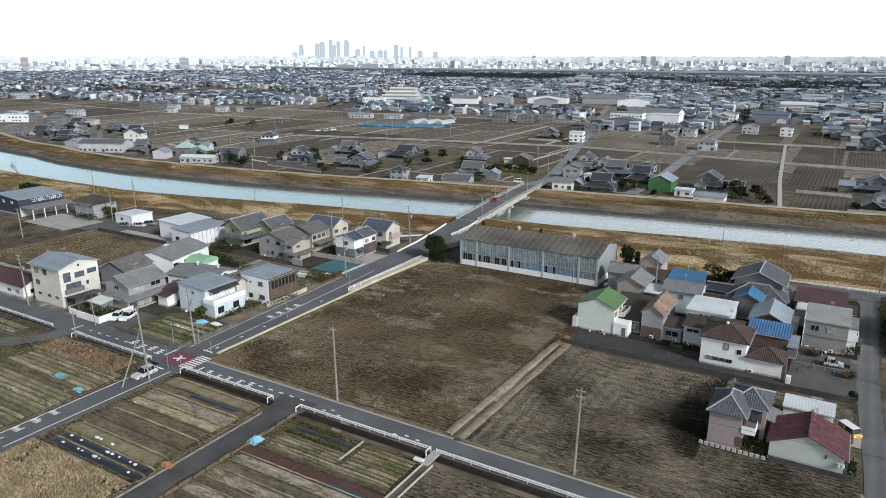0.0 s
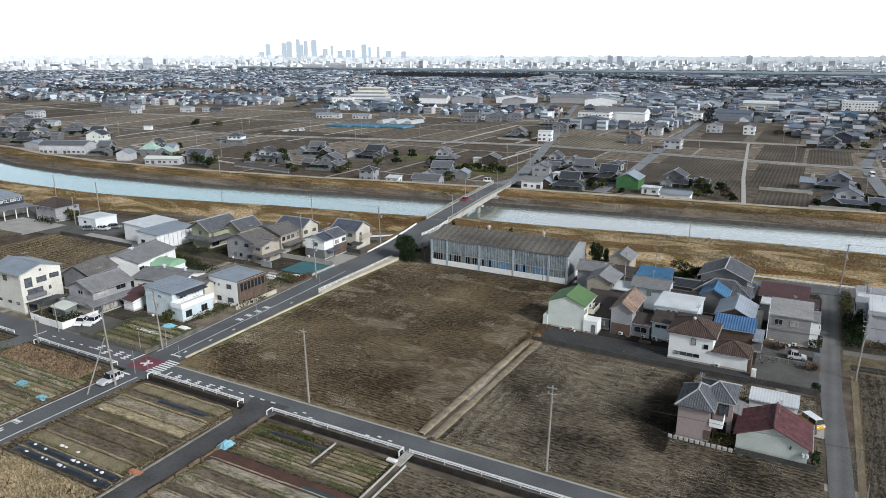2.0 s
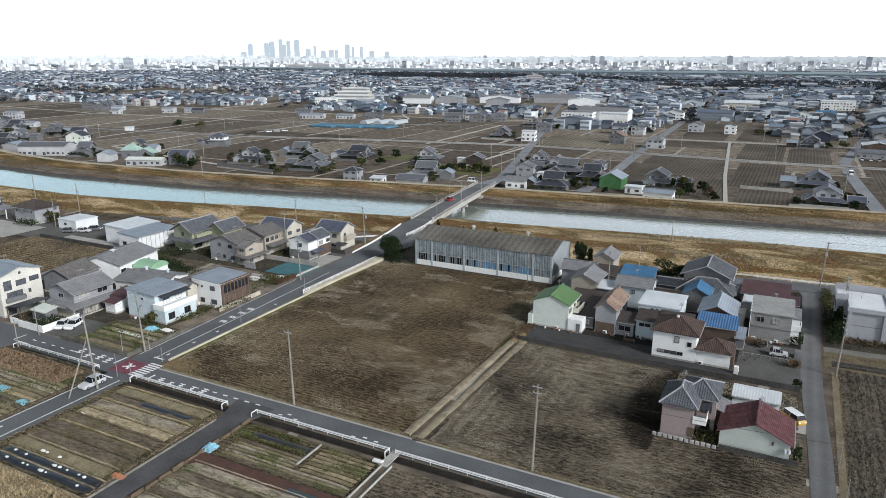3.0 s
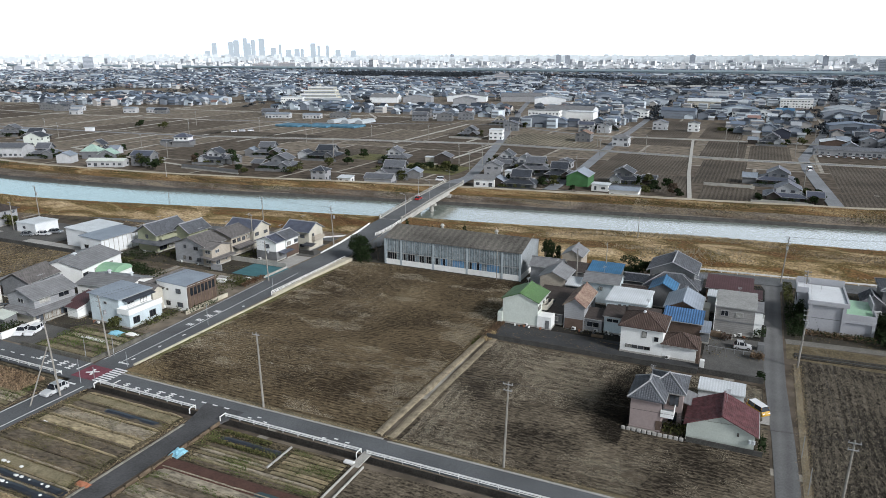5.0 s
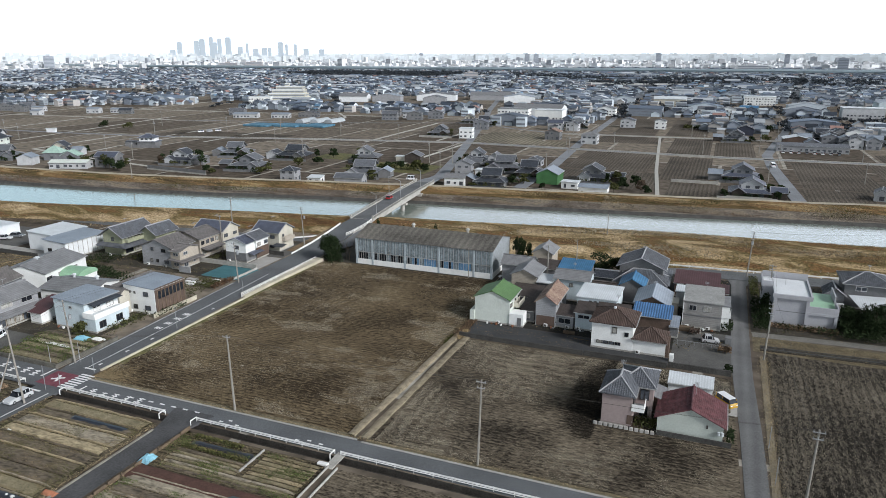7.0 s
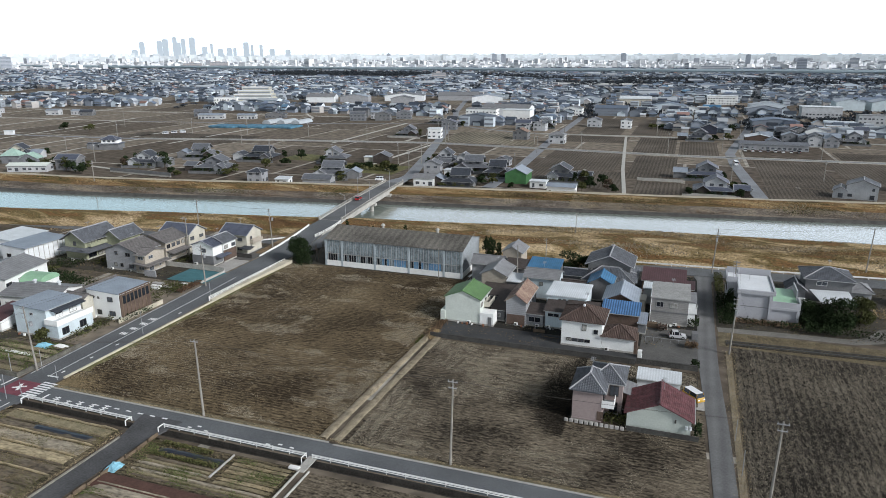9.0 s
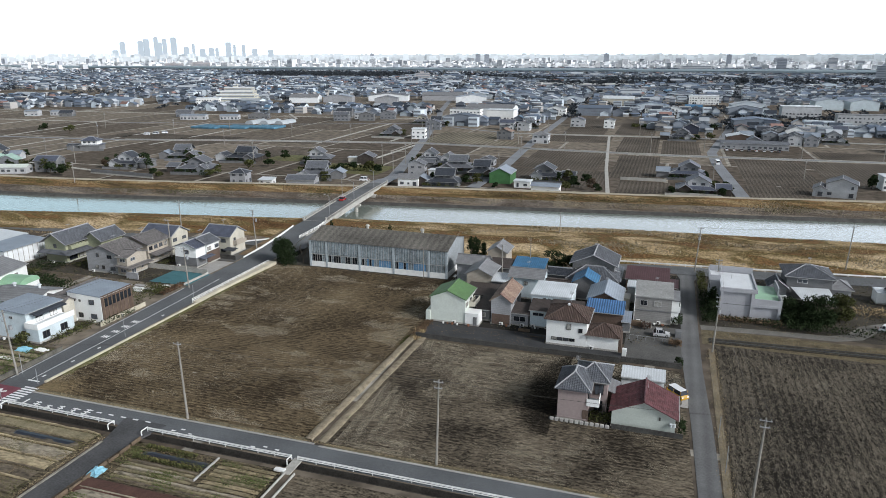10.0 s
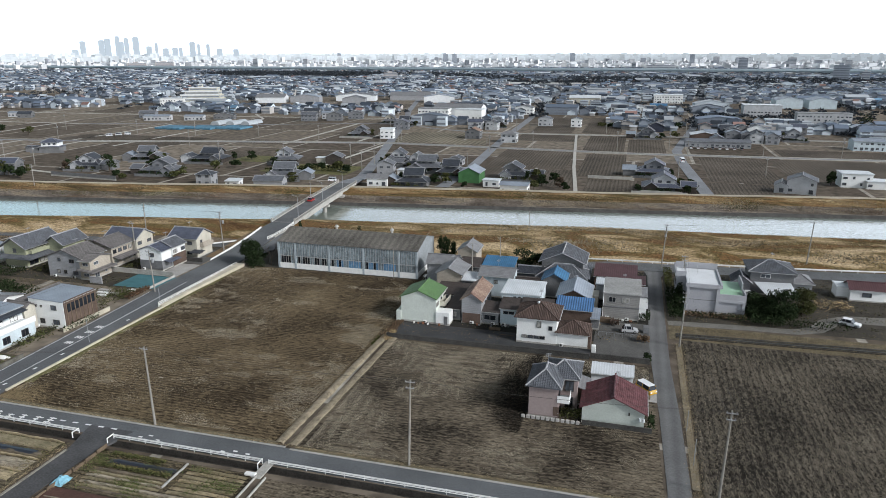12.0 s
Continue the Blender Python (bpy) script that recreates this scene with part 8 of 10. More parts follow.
def in_rows(x0, x1, y0, y1, gap, axis, z=0.06, thin=0.0, seed=0.0):
    """Places along furrows, thinner where a slow noise is low."""
    def pick(r_):
        while True:
            x, y = r_.uniform(x0, x1), r_.uniform(y0, y1)
            if noise.noise((x * 0.08, y * 0.08, seed)) + r_.uniform(-0.4, 0.4) < thin:
                continue
            if axis == "Y":
                y = y0 + round((y - y0) / gap) * gap + r_.gauss(0, gap * 0.14) + 0.5 * noise.noise((x * 0.05, y * 0.1, 3))
            else:
                x = x0 + round((x - x0) / gap) * gap + r_.gauss(0, gap * 0.14) + 0.5 * noise.noise((y * 0.05, x * 0.1, 3))
            if x0 < x < x1 and y0 < y < y1:
                return x, y, z
    return pick


scatter("straw_litter", "pale straw littered over ploughed furrows", "straw", STRAW, 120000, 1, in_rows(-100.5, -48, 82.5, 160, 0.62, "Y", 0.08, -0.15), 0.06, 0.25)
scatter("soil_clods", "dark clods of ploughed earth", "soil", CLOD, 45000, 2, in_rows(-100.5, -48, 82.5, 160, 0.62, "Y", 0.05, -0.6, 4.0), 0.07, 0.45)


def in_loops(x0, x1, y0, y1, gap, seed):
    """Places along the rounds that a plough makes, one inside the other, thinning in patches."""
    def pick(r_):
        while True:
            x, y = r_.uniform(x0, x1), r_.uniform(y0, y1)
            d = min(x - x0, x1 - x, (y - y0) * 0.8 + 2, y1 - y)
            corner = min(x - x0, x1 - x) + min(y - y0, y1 - y)
            d = min(d, corner * 0.6)
            d += 1.1 * noise.noise((x * 0.12, y * 0.12, 4.0)) + 0.3 * noise.noise((x * 0.5, y * 0.5, 7.0))
            if math.sin(2 * math.pi * d / gap) < r_.uniform(-2.2, 0.9):
                continue
            if noise.noise((x * 0.055, y * 0.055, seed)) * 1.3 + 0.5 * noise.noise((x * 0.2, y * 0.2, seed)) + r_.uniform(-0.3, 0.3) < (0.30 if x > -24 and y < 99 else 0.02):
                continue
            return x, y, 0.08
    return pick


scatter("straw_litter", "pale straw left in ploughing rounds", "straw", STRAW_PALE, 110000, 3, in_loops(-44, 5.4, 82, 123, 2.0, 2.0), 0.075, 0.2)
scatter("straw_litter", "pale straw left at the field edge", "straw", STRAW_PALE, 26000, 9, in_loops(-100.5, -48, 82.5, 160, 3.0, 5.0), 0.08, 0.22)
def pale_patches(r_):
    """Drawn-out pale patches, densest towards the ditch and along the kerb."""
    while True:
        x, y = r_.uniform(-100.5, -48.5), r_.uniform(83, 160)
        edge = max(0.0, (x + 62) / 14, (-92 - x) / 10)
        if noise.noise((x * 0.07, y * 0.2, 6.0)) + 0.5 * noise.noise((x * 0.3, y * 0.5, 2.0)) + 0.35 * edge + r_.uniform(-0.15, 0.15) > 0.42:
            return x, y, 0.09


scatter("straw_litter", "pale straw lying in drawn-out patches", "straw", STRAW_PALE, 60000, 10, pale_patches, 0.065, 0.25)
scatter("soil_clods", "dark clods of ploughed earth", "soil", CLOD, 26000, 4, in_rows(-44, 5.4, 82, 123, 0.7, "Y", 0.05, -0.1, 6.0), 0.08, 0.45)
scatter("straw_litter", "pale stubble in drilled rows", "straw", STRAW_PALE, 45000, 5, in_rows(12.6, 62, 62, 136, 0.8, "X", 0.08, -0.1, 8.0), 0.07, 0.25)
scatter("soil_clods", "dark clods in drilled rows", "soil", CLOD, 20000, 6, in_rows(12.6, 62, 62, 136, 0.8, "X", 0.05, -0.2, 9.0), 0.13, 0.45)
scatter("wheel_ruts", "dark ruts pressed along a drilled field", "soil", CLOD, 9000, 7, in_rows(13.5, 62, 62, 136, 4.2, "X", 0.06, -0.6, 3.0), 0.2, 0.12)
scatter("corner_grass", "dry grass in the field corner", "grass", STRAW, 2600, 8, lambda r_: (-100.8 + abs(r_.gauss(0, 3.4)), 82.3 + abs(r_.gauss(0, 2.2)), 0.08), 0.11, 0.5)

REED = mat("dry_reed", (0.33, 0.25, 0.14), 1.0, 0.3, 0.12, 2.0, each=0.5)
REED_BROWN = mat("russet_grass", (0.135, 0.092, 0.058), 1.0, 0.3, 0.12, 2.0, each=0.6)
REED_PALE = mat("pale_pampas", (0.28, 0.235, 0.165), 1.0, 0.2, 0.3, 3.0, each=0.3)


def on_levee(x0, x1, side, o0, o1, thin=-1.0, seed=0.0):
    """Places on the levee, by metres from the water's edge of a bank."""
    def pick(r_):
        while True:
            x, o = r_.uniform(x0, x1), r_.uniform(o0, o1)
            if noise.noise((x * 0.035, o * 0.12, seed)) + r_.uniform(-0.25, 0.25) < thin:
                continue
            if -119 < x < -96 and side < 0:
                continue
            if -128 < x < -108 and side > 0:
                continue
            prof = section(x)
            y = (along(NEAR_BANK, x) - o) if side < 0 else (along(FAR_BANK, x) + o)
            z = float(np.interp(y, [p_[0] for p_ in prof], [p_[1] for p_ in prof]))
            return x, y, z
    return pick


scatter("levee_grass", "dry tawny grass on the near levee", "grass", REED, 22000, 11, on_levee(-330, 80, -1, 2, 30, 0.12), 0.11, 0.6)
scatter("levee_grass", "russet dead grass on the near levee", "grass", REED_BROWN, 26000, 12, on_levee(-330, 80, -1, 8, 34, 0.15, 3.0), 0.11, 0.6)
scatter("levee_grass", "russet dead grass on the far levee", "grass", REED_BROWN, 20000, 13, on_levee(-460, 100, 1, 2, 13, 0.1, 5.0), 0.16, 0.5)
scatter("levee_grass", "tawny grass along the far levee crest", "grass", REED, 5000, 14, on_levee(-460, 100, 1, 11, 15, 0.1, 6.0), 0.17, 0.4)
scatter("pampas_clumps", "pale pampas clumps on the far bank", "grass", REED_PALE, 3500, 15, on_levee(-40, 100, 1, 3, 14, 0.2, 7.0), 0.17, 0.9)
scatter("pampas_clumps", "pale clumps of tall grass on the near levee", "grass", REED_PALE, 5000, 17, on_levee(-60, 100, -1, 6, 36, 0.22, 2.0), 0.2, 1.0)
scatter("green_scrub", "dull olive scrub on the near levee", "grass", FOLIAGE_OLIVE, 9000, 18, on_levee(-330, 100, -1, 3, 30, 0.25, 8.0), 0.09, 0.7)
scatter("green_scrub", "dull green scrub on the banks", "grass", FOLIAGE_OLIVE, 9000, 16, on_levee(-460, 100, 1, 5, 16, 0.22, 9.0), 0.18, 0.6)

# ---------------------------------------------------------------- guard rails, fences and walls
def rail_run(x0, x1, y, label, h=0.85, gap=2.9, returns=True):
    """A white pipe guard rail on posts along x."""
    t = thing("guard_rail", (x0 + x1) / 2, y, 0, label, "guard rail", "white guard rails by the drain")
    n_ = max(2, round((x1 - x0) / gap) + 1)
    for i in range(n_):
        x = x0 + (x1 - x0) * i / (n_ - 1)
        box("post", x - 0.045, x + 0.045, y - 0.045, y + 0.045, -0.1, h, PAINT_WHITE, t)
    for z in (h * 0.42, h * 0.72):
        box("beam", x0, x1, y - 0.12, y - 0.05, z, z + (0.12 if z < h * 0.6 else 0.24), PAINT_WHITE, t)
    if returns:
        for x in (x0, x1):
            bm = bmesh.new()
            add_box(bm, x - 0.06, x + 0.06, y - 1.3, y - 0.08, h * 0.86, h + 0.02)
            part("end_bar", bm, PAINT_WHITE, t)
            box("end_post", x - 0.06, x + 0.06, y - 1.4, y - 1.28, -0.1, h, PAINT_WHITE, t)
    return t


rail_run(-100.6, -78.9, 76.5, "white guard rail over the roadside drain")
rail_run(-72.6, -47.6, 76.5, "white guard rail over the roadside drain")
rail_run(-46.6, 40, 76.45, "white guard rail over the roadside drain", returns=False)
rail_run(-133.6, -110.2, 76.3, "white guard rail beside a weedy plot")
rail_run(-205, -142.4, 76.3, "white guard rail beside a lane", returns=False)

fence = thing("road_fence", -102.6, 143, 0, "white rail fence along the road embankment", "fence")
for i in range(15):
    y = 127 + i * 2.35
    box("post", -102.72, -102.55, y - 0.08, y + 0.08, 0, 1.15, PAINT_WHITE, fence)
for z in (0.3, 0.65, 1.0):
    box("rail", -102.68, -102.58, 127, 160, z, z + 0.13, PAINT_WHITE, fence)
tagged(solid("retaining_wall", [(-102.4, 127, -0.2), (-101.7, 127, -0.2), (-100.2, 160, -0.2), (-102.4, 160, -0.2), (-102.4, 127, 0.45), (-101.7, 127, 0.45), (-100.2, 160, 0.9), (-102.4, 160, 0.9)], BOX_FACES, KERB), "pale retaining wall below the road", "wall", kind="structure")


def block_wall(x0, x1, y0, y1, h, material, label, cap=True):
    t = thing("block_wall", (x0 + x1) / 2, (y0 + y1) / 2, 0, label, "wall")
    box("wall", x0, x1, y0, y1, -0.1, h, material, t)
    if cap:
        box("coping", x0 - 0.04, x1 + 0.04, y0 - 0.04, y1 + 0.04, h, h + 0.08, material, t)
    return t


STAINED_WALL = mat("mossy_stained_wall", (0.115, 0.108, 0.092), 0.95, 0.45, 0.6, 4.0, 0.03)
block_wall(-46.2, -20.9, 124.0, 124.3, 0.9, CONCRETE_DARK, "low stained block wall below the hamlet")
block_wall(-20.7, -5.5, 124.0, 124.3, 1.0, CONCRETE_DARK, "low stained block wall below the hamlet")
block_wall(-5.3, 5.6, 124.6, 124.9, 1.0, CONCRETE_DARK, "dark block wall below a parking yard")
block_wall(-4.9, 5.6, 99.2, 99.4, 0.75, CONCRETE_DARK, "dark block wall before a house")
t = block_wall(-14.6, -5.1, 99.1, 99.35, 0.35, CONCRETE_DARK, "low garden wall set with pale stones", False)
for i in range(12):
    x = -14.4 + i * 0.78
    box("stone", x, x + 0.6, 98.95, 99.25, 0.0, 0.62, CONCRETE_PALE, t, bevel=0.08)
block_wall(-143.8, -135.8, 82.4, 82.65, 1.4, PAINT_WHITE, "white plastered garden wall")
block_wall(-135.8, -135.55, 82.4, 91, 1.4, PAINT_WHITE, "white plastered garden wall")
block_wall(-147.5, -145, 83.0, 83.25, 1.2, PAINT_WHITE, "white plastered garden wall")
block_wall(-129.2, -110, 82.1, 82.35, 0.8, STAINED_WALL, "low retaining wall round a vegetable garden")
block_wall(-110, -109.75, 82.1, 96.5, 0.7, STAINED_WALL, "low retaining wall round a vegetable garden")
block_wall(-111.9, -111.7, 108.5, 122, 0.9, KERB, "cream garden wall before a house")
block_wall(-112.9, -112.7, 137, 146.8, 0.5, CONCRETE, "low wall round a netted lot")
block_wall(-132.5, -112.9, 146.7, 146.95, 1.2, CONCRETE, "concrete block wall between plots")
block_wall(-130.6, -127, 137.2, 137.5, 1.6, W_GREY, "grey block wall before a house")
block_wall(-126.5, -113.5, 160.2, 160.4, 1.1, CONCRETE_DARK, "dark block wall between plots")
block_wall(3.6, 20, 292.6, 292.9, 1.6, CONCRETE, "concrete yard wall above the levee")
block_wall(-212, -178, 133.0, 133.3, 1.0, CONCRETE_DARK, "dark retaining wall of a yard")

# levee road parapets
levee_rail = thing("levee_guard_rail", 30, 192, 0, "white guard rail along the levee road", "guard rail")
LEVEE_LINE = [(-14, 190.0), (12, 191.9), (50, 195.6), (70, 198.3), (110, 203)]
for i in range(31):
    x = -13 + i * 4.0
    y = along(LEVEE_LINE, x)
    box("post", x - 0.08, x + 0.08, y - 0.08, y + 0.08, -0.1, 0.9, PAINT_WHITE, levee_rail)
v_, f_ = [], []
for i, (x, y) in enumerate(LEVEE_LINE):
    v_ += [(x, y - 0.17, 0.5), (x, y - 0.09, 0.5), (x, y - 0.09, 0.88), (x, y - 0.17, 0.88)]
    if i:
        k = 4 * i
        f_ += [(k - 4 + j, k - 4 + (j + 1) % 4, k + (j + 1) % 4, k + j) for j in range(4)]
solid("beam", v_, f_ + [(3, 2, 1, 0), (16, 17, 18, 19)], PAINT_WHITE, levee_rail)


def wall_run(name, pts, w, h, material, parent, label=""):
    """A low wall along a line of (x, y, z)."""
    v, f = [], []
    for i, (x, y, z) in enumerate(pts):
        p, q = Vector(pts[max(0, i - 1)][:2]), Vector(pts[min(len(pts) - 1, i + 1)][:2])
        side = Vector((-(q - p).y, (q - p).x)).normalized() * w / 2
        v += [(x + side.x, y + side.y, z - 0.4), (x - side.x, y - side.y, z - 0.4), (x - side.x, y - side.y, z + h), (x + side.x, y + side.y, z + h)]
        if i:
            k = 4 * i
            f += [(k - 4 + j, k - 4 + (j + 1) % 4, k + (j + 1) % 4, k + j) for j in range(4)]
    f += [(3, 2, 1, 0), tuple(len(v) - 4 + j for j in range(4))]
    return solid(name, v, f, material, parent, label)


ramp = thing("ramp_parapet", -110, 182, 0, "low white parapet along the bridge ramp", "parapet")
wall_run("wall", [(-112.1, 162, 0.1), (-111.9, 172, 0.8), (-111.7, 182, 1.95), (-112.0, 190, 2.8)], 0.24, 0.5, PAINT_WHITE, ramp)
rail = thing("ramp_rail", -103.6, 188, 0, "low white slatted rail along the bridge ramp", "guard rail")
RAIL_LINE = [(-104.9, 181, 1.8), (-104.2, 183.4, 2.05), (-103.2, 190, 2.85), (-103.6, 196, 3.2)]
for dz in (0.30, 0.55, 0.80):
    wall_run("beam", [(x, y, z + dz + 0.4) for x, y, z in RAIL_LINE], 0.08, -0.29, PAINT_WHITE, rail)
for i in range(9):
    y = 181.2 + i * 1.8
    x, z = (float(np.interp(y, [p_[1] for p_ in RAIL_LINE], [p_[k] for p_ in RAIL_LINE])) for k in (0, 2))
    box("post", x - 0.07, x + 0.07, y - 0.07, y + 0.07, z - 0.3, z + 0.95, PAINT_WHITE, rail)
wall_run("footing", RAIL_LINE, 0.28, 0.14, CONCRETE, rail)
foot = thing("guard_rail", -118, 178, 0, "low white rail at the foot of the levee", "guard rail")
wall_run("beam", [(-128, 173.6, 0.5), (-122, 176.3, 0.75), (-114.7, 180.2, 1.2)], 0.1, 0.05, PAINT_WHITE, foot)
for i in range(5):
    x, y = -127.6 + i * 3.1, 173.8 + i * 1.5
    box("post", x - 0.07, x + 0.07, y - 0.07, y + 0.07, -0.1, 0.55 + i * 0.12, PAINT_WHITE, foot)
# earth flanks of the ramp
tagged(solid("ramp_bank", [(-112.2, 165, 0), (-111.9, 195, 3.0), (-119, 196, 0), (-116, 165, 0)], [(3, 0, 1, 2)], DRY_GRASS_DARK), "grassy flank of the bridge ramp", "bank", kind="structure")

tagged(solid("ramp_bank", [(-103.8, 165, 0), (-103.6, 195, 3.0), (-96, 196, 0), (-100, 165, 0)], [(0, 3, 2, 1)], ASPHALT_OLD), "dark paved flank between the bridge ramp and the hall", "bank", kind="structure")

# ---------------------------------------------------------------- road markings
def mark(x0, x1, y0, y1, z=0.062, label="white painted road line", material=None, turn=0.0):
    ob = solid("road_marking", [(p_[0] - (x0 + x1) / 2, p_[1] - (y0 + y1) / 2, p_[2]) for p_ in box_data(x0, x1, y0, y1, 0, 0.006)], BOX_FACES, material or LINE_WHITE)
    ob.location, ob.rotation_euler = ((x0 + x1) / 2, (y0 + y1) / 2, z), (0, 0, radians(turn))
    return tagged(ob, label, "road marking", kind="structure")


mark(-108.6, -103.2, 76.8, 81.6, 0.056, "red anti-slip coating at the crossing", RED_ROAD)
mark(-107.2, -104.8, 79.1, 79.6, 0.064, "white cross at the middle of the crossing", turn=30)
mark(-107.2, -104.8, 79.1, 79.6, 0.065, "white cross at the middle of the crossing", turn=120)
for i in range(8):
    mark(-103.4, -100.4, 76.9 + i * 0.72, 77.3 + i * 0.72, 0.066, "white bar of a zebra crossing")
mark(-98.9, -98.5, 76.8, 79.0, label="white stop line")
mark(-109.9, -109.5, 78.9, 82, label="white stop line")
mark(-107.4, -104.6, 74.4, 74.8, label="white stop line")
mark(-105.2, -102.6, 84.2, 84.6, label="white stop line")
mark(-102.7, -102.5, 45, 74.6, label="white edge line of the road")
mark(-107.1, -106.9, 20, 74.4, label="white edge line of the road")
mark(-137.4, -133, 77.3, 77.5, label="white edge line of the road")
mark(-137.8, -137.5, 77.4, 80.2, label="white stop line")
for k, (y0, y1, xa, xb) in enumerate(((84, 105, -104.7, -105.4), (105, 125, -105.4, -106.3), (125, 145, -106.3, -107.4), (145, 164, -107.4, -107.7))):
    mark((xa + xb) / 2 - 0.08, (xa + xb) / 2 + 0.08, y0, y1, label="white line along the road", turn=math.degrees(math.atan2(xa - xb, y1 - y0)))
for k, (y0, y1, xa, xb) in enumerate(((84, 110, -108.7, -110.0), (110, 135, -110.0, -111.3))):
    mark((xa + xb) / 2 - 0.07, (xa + xb) / 2 + 0.07, y0, y1, label="white line along the road", turn=math.degrees(math.atan2(xa - xb, y1 - y0)))
rnd = random.Random(8)
WORDS = "unreadable white lettering painted as bars"
for x, y in ((-96.2, 78.0), (-93.6, 77.6), (-91.2, 78.0), (-88.6, 78.1), (-86.2, 78.4)):
    for j in range(3):
        mark(x - 0.5 + rnd.uniform(-0.2, 0.2), x + 0.5 + rnd.uniform(-0.2, 0.4), y - 0.75 + j * 0.6, y - 0.5 + j * 0.6, label=WORDS)
    mark(x - 0.15, x + 0.15, y - 0.8, y + 0.8, 0.064, label=WORDS)
for x, y in ((-111.8, 79.4), (-114.4, 79.7), (-117.2, 79.2), (-120.3, 80.0)):
    for j in range(3):
        mark(x - 0.7 + rnd.uniform(-0.2, 0.2), x + 0.6 + rnd.uniform(-0.2, 0.4), y - 0.9 + j * 0.75, y - 0.6 + j * 0.75, label=WORDS)
    mark(x - 0.2, x + 0.2, y - 1.0, y + 1.1, 0.064, label=WORDS)
for i in range(5):
    mark(-84.6 + i * 2.4, -83.6 + i * 2.4, 78.65, 78.95, label="short white dash on the road")
    mark(-134 + i * 2.9, -133 + i * 2.9, 79.0, 79.3, label="short white dash on the road")
for x, y in ((-69, 77.9), (-67.5, 77.3), (-67.7, 78.6), (-65.9, 77.8), (-54.8, 77.7), (-53, 78.2), (-53.1, 77.2), (-50.9, 78)):
    mark(x - 0.35, x + 0.35, y - 0.15, y + 0.15, label="worn white dash on the road")
for y in (46, 49, 52, 55):
    for j in range(3):
        mark(-106.8 + j * 0.62, -106.5 + j * 0.62, y - 0.7, y + 0.5 + rnd.uniform(-0.3, 0.3), label=WORDS)
    mark(-106.9, -105.3, y - 0.2, y + 0.05, 0.064, label=WORDS)
for y in (104.5, 107.3, 110.2, 113):
    for j in range(3):
        mark(-107.6 + j * 0.6, -107.25 + j * 0.6, y - 0.6, y + 0.6, label=WORDS)
    mark(-107.6, -106, y - 0.15, y + 0.15, 0.064, label=WORDS)
for y in (86.5, 93, 99.5, 118):
    mark(-103.9, -103.5, y - 0.4, y + 0.4, label="short white dash on the road")

# ---------------------------------------------------------------- poles and wires
def utility_pole(x, y, h, label, arms=2, base=0.0, lean=(0.0, 0.0), gear=True, r=0.19, along_x=True):
    t = thing("utility_pole", x, y, base, label, "utility pole", "utility poles")
    top = (x + lean[0], y + lean[1], base + h)
    tube("shaft", (x, y, base - 0.3), top, r, r * 0.62, POLE, t, sides=10)
    for i in range(arms):
        z = base + h - 0.35 - i * 0.9
        k = (z - base) / h
        cx, cy = x + lean[0] * k, y + lean[1] * k
        bm = bmesh.new()
        w = 0.72 - 0.12 * i
        if along_x:
            add_box(bm, cx - w, cx + w, cy - 0.24, cy - 0.14, z, z + 0.1)
        else:
            add_box(bm, cx - 0.24, cx - 0.14, cy - w, cy + w, z, z + 0.1)
        a_ = part("crossarm", bm, STEEL, t)
        for s in (-0.85, 0.0, 0.85):
            px_, py_ = (cx + s * w, cy - 0.19) if along_x else (cx - 0.19, cy + s * w)
            tube("insulator", (px_, py_, z + 0.1), (px_, py_, z + 0.34), 0.045, 0.035, STEEL, a_, sides=6)
    if gear:
        z = base + h * 0.72
        tube("transformer", (x + 0.45, y - 0.1, z), (x + 0.45, y - 0.1, z + 0.85), 0.3, 0.3, STEEL, t, "grey pole transformer", 10)
    return top


def wire(a, b_, sag=0.7, r=0.014, n_=10):
    a, b_ = Vector(a), Vector(b_)
    bm = bmesh.new()
    pts = [a.lerp(b_, i / n_) - Vector((0, 0, sag * 4 * (i / n_) * (1 - i / n_))) for i in range(n_ + 1)]
    across = (b_ - a).cross(Vector((0, 0, 1))).normalized() * r
    up_ = Vector((0, 0, r))
    rings = [[bm.verts.new(p_ + d_) for d_ in (across, up_, -across, -up_)] for p_ in pts]
    for u_, w_ in zip(rings, rings[1:]):
        for k in range(4):
            bm.faces.new((u_[k], u_[(k + 1) % 4], w_[(k + 1) % 4], w_[k]))
    return tagged(part("power_wire", bm, FRAME_DARK), "thin black overhead power wire", "wire", "overhead wires")


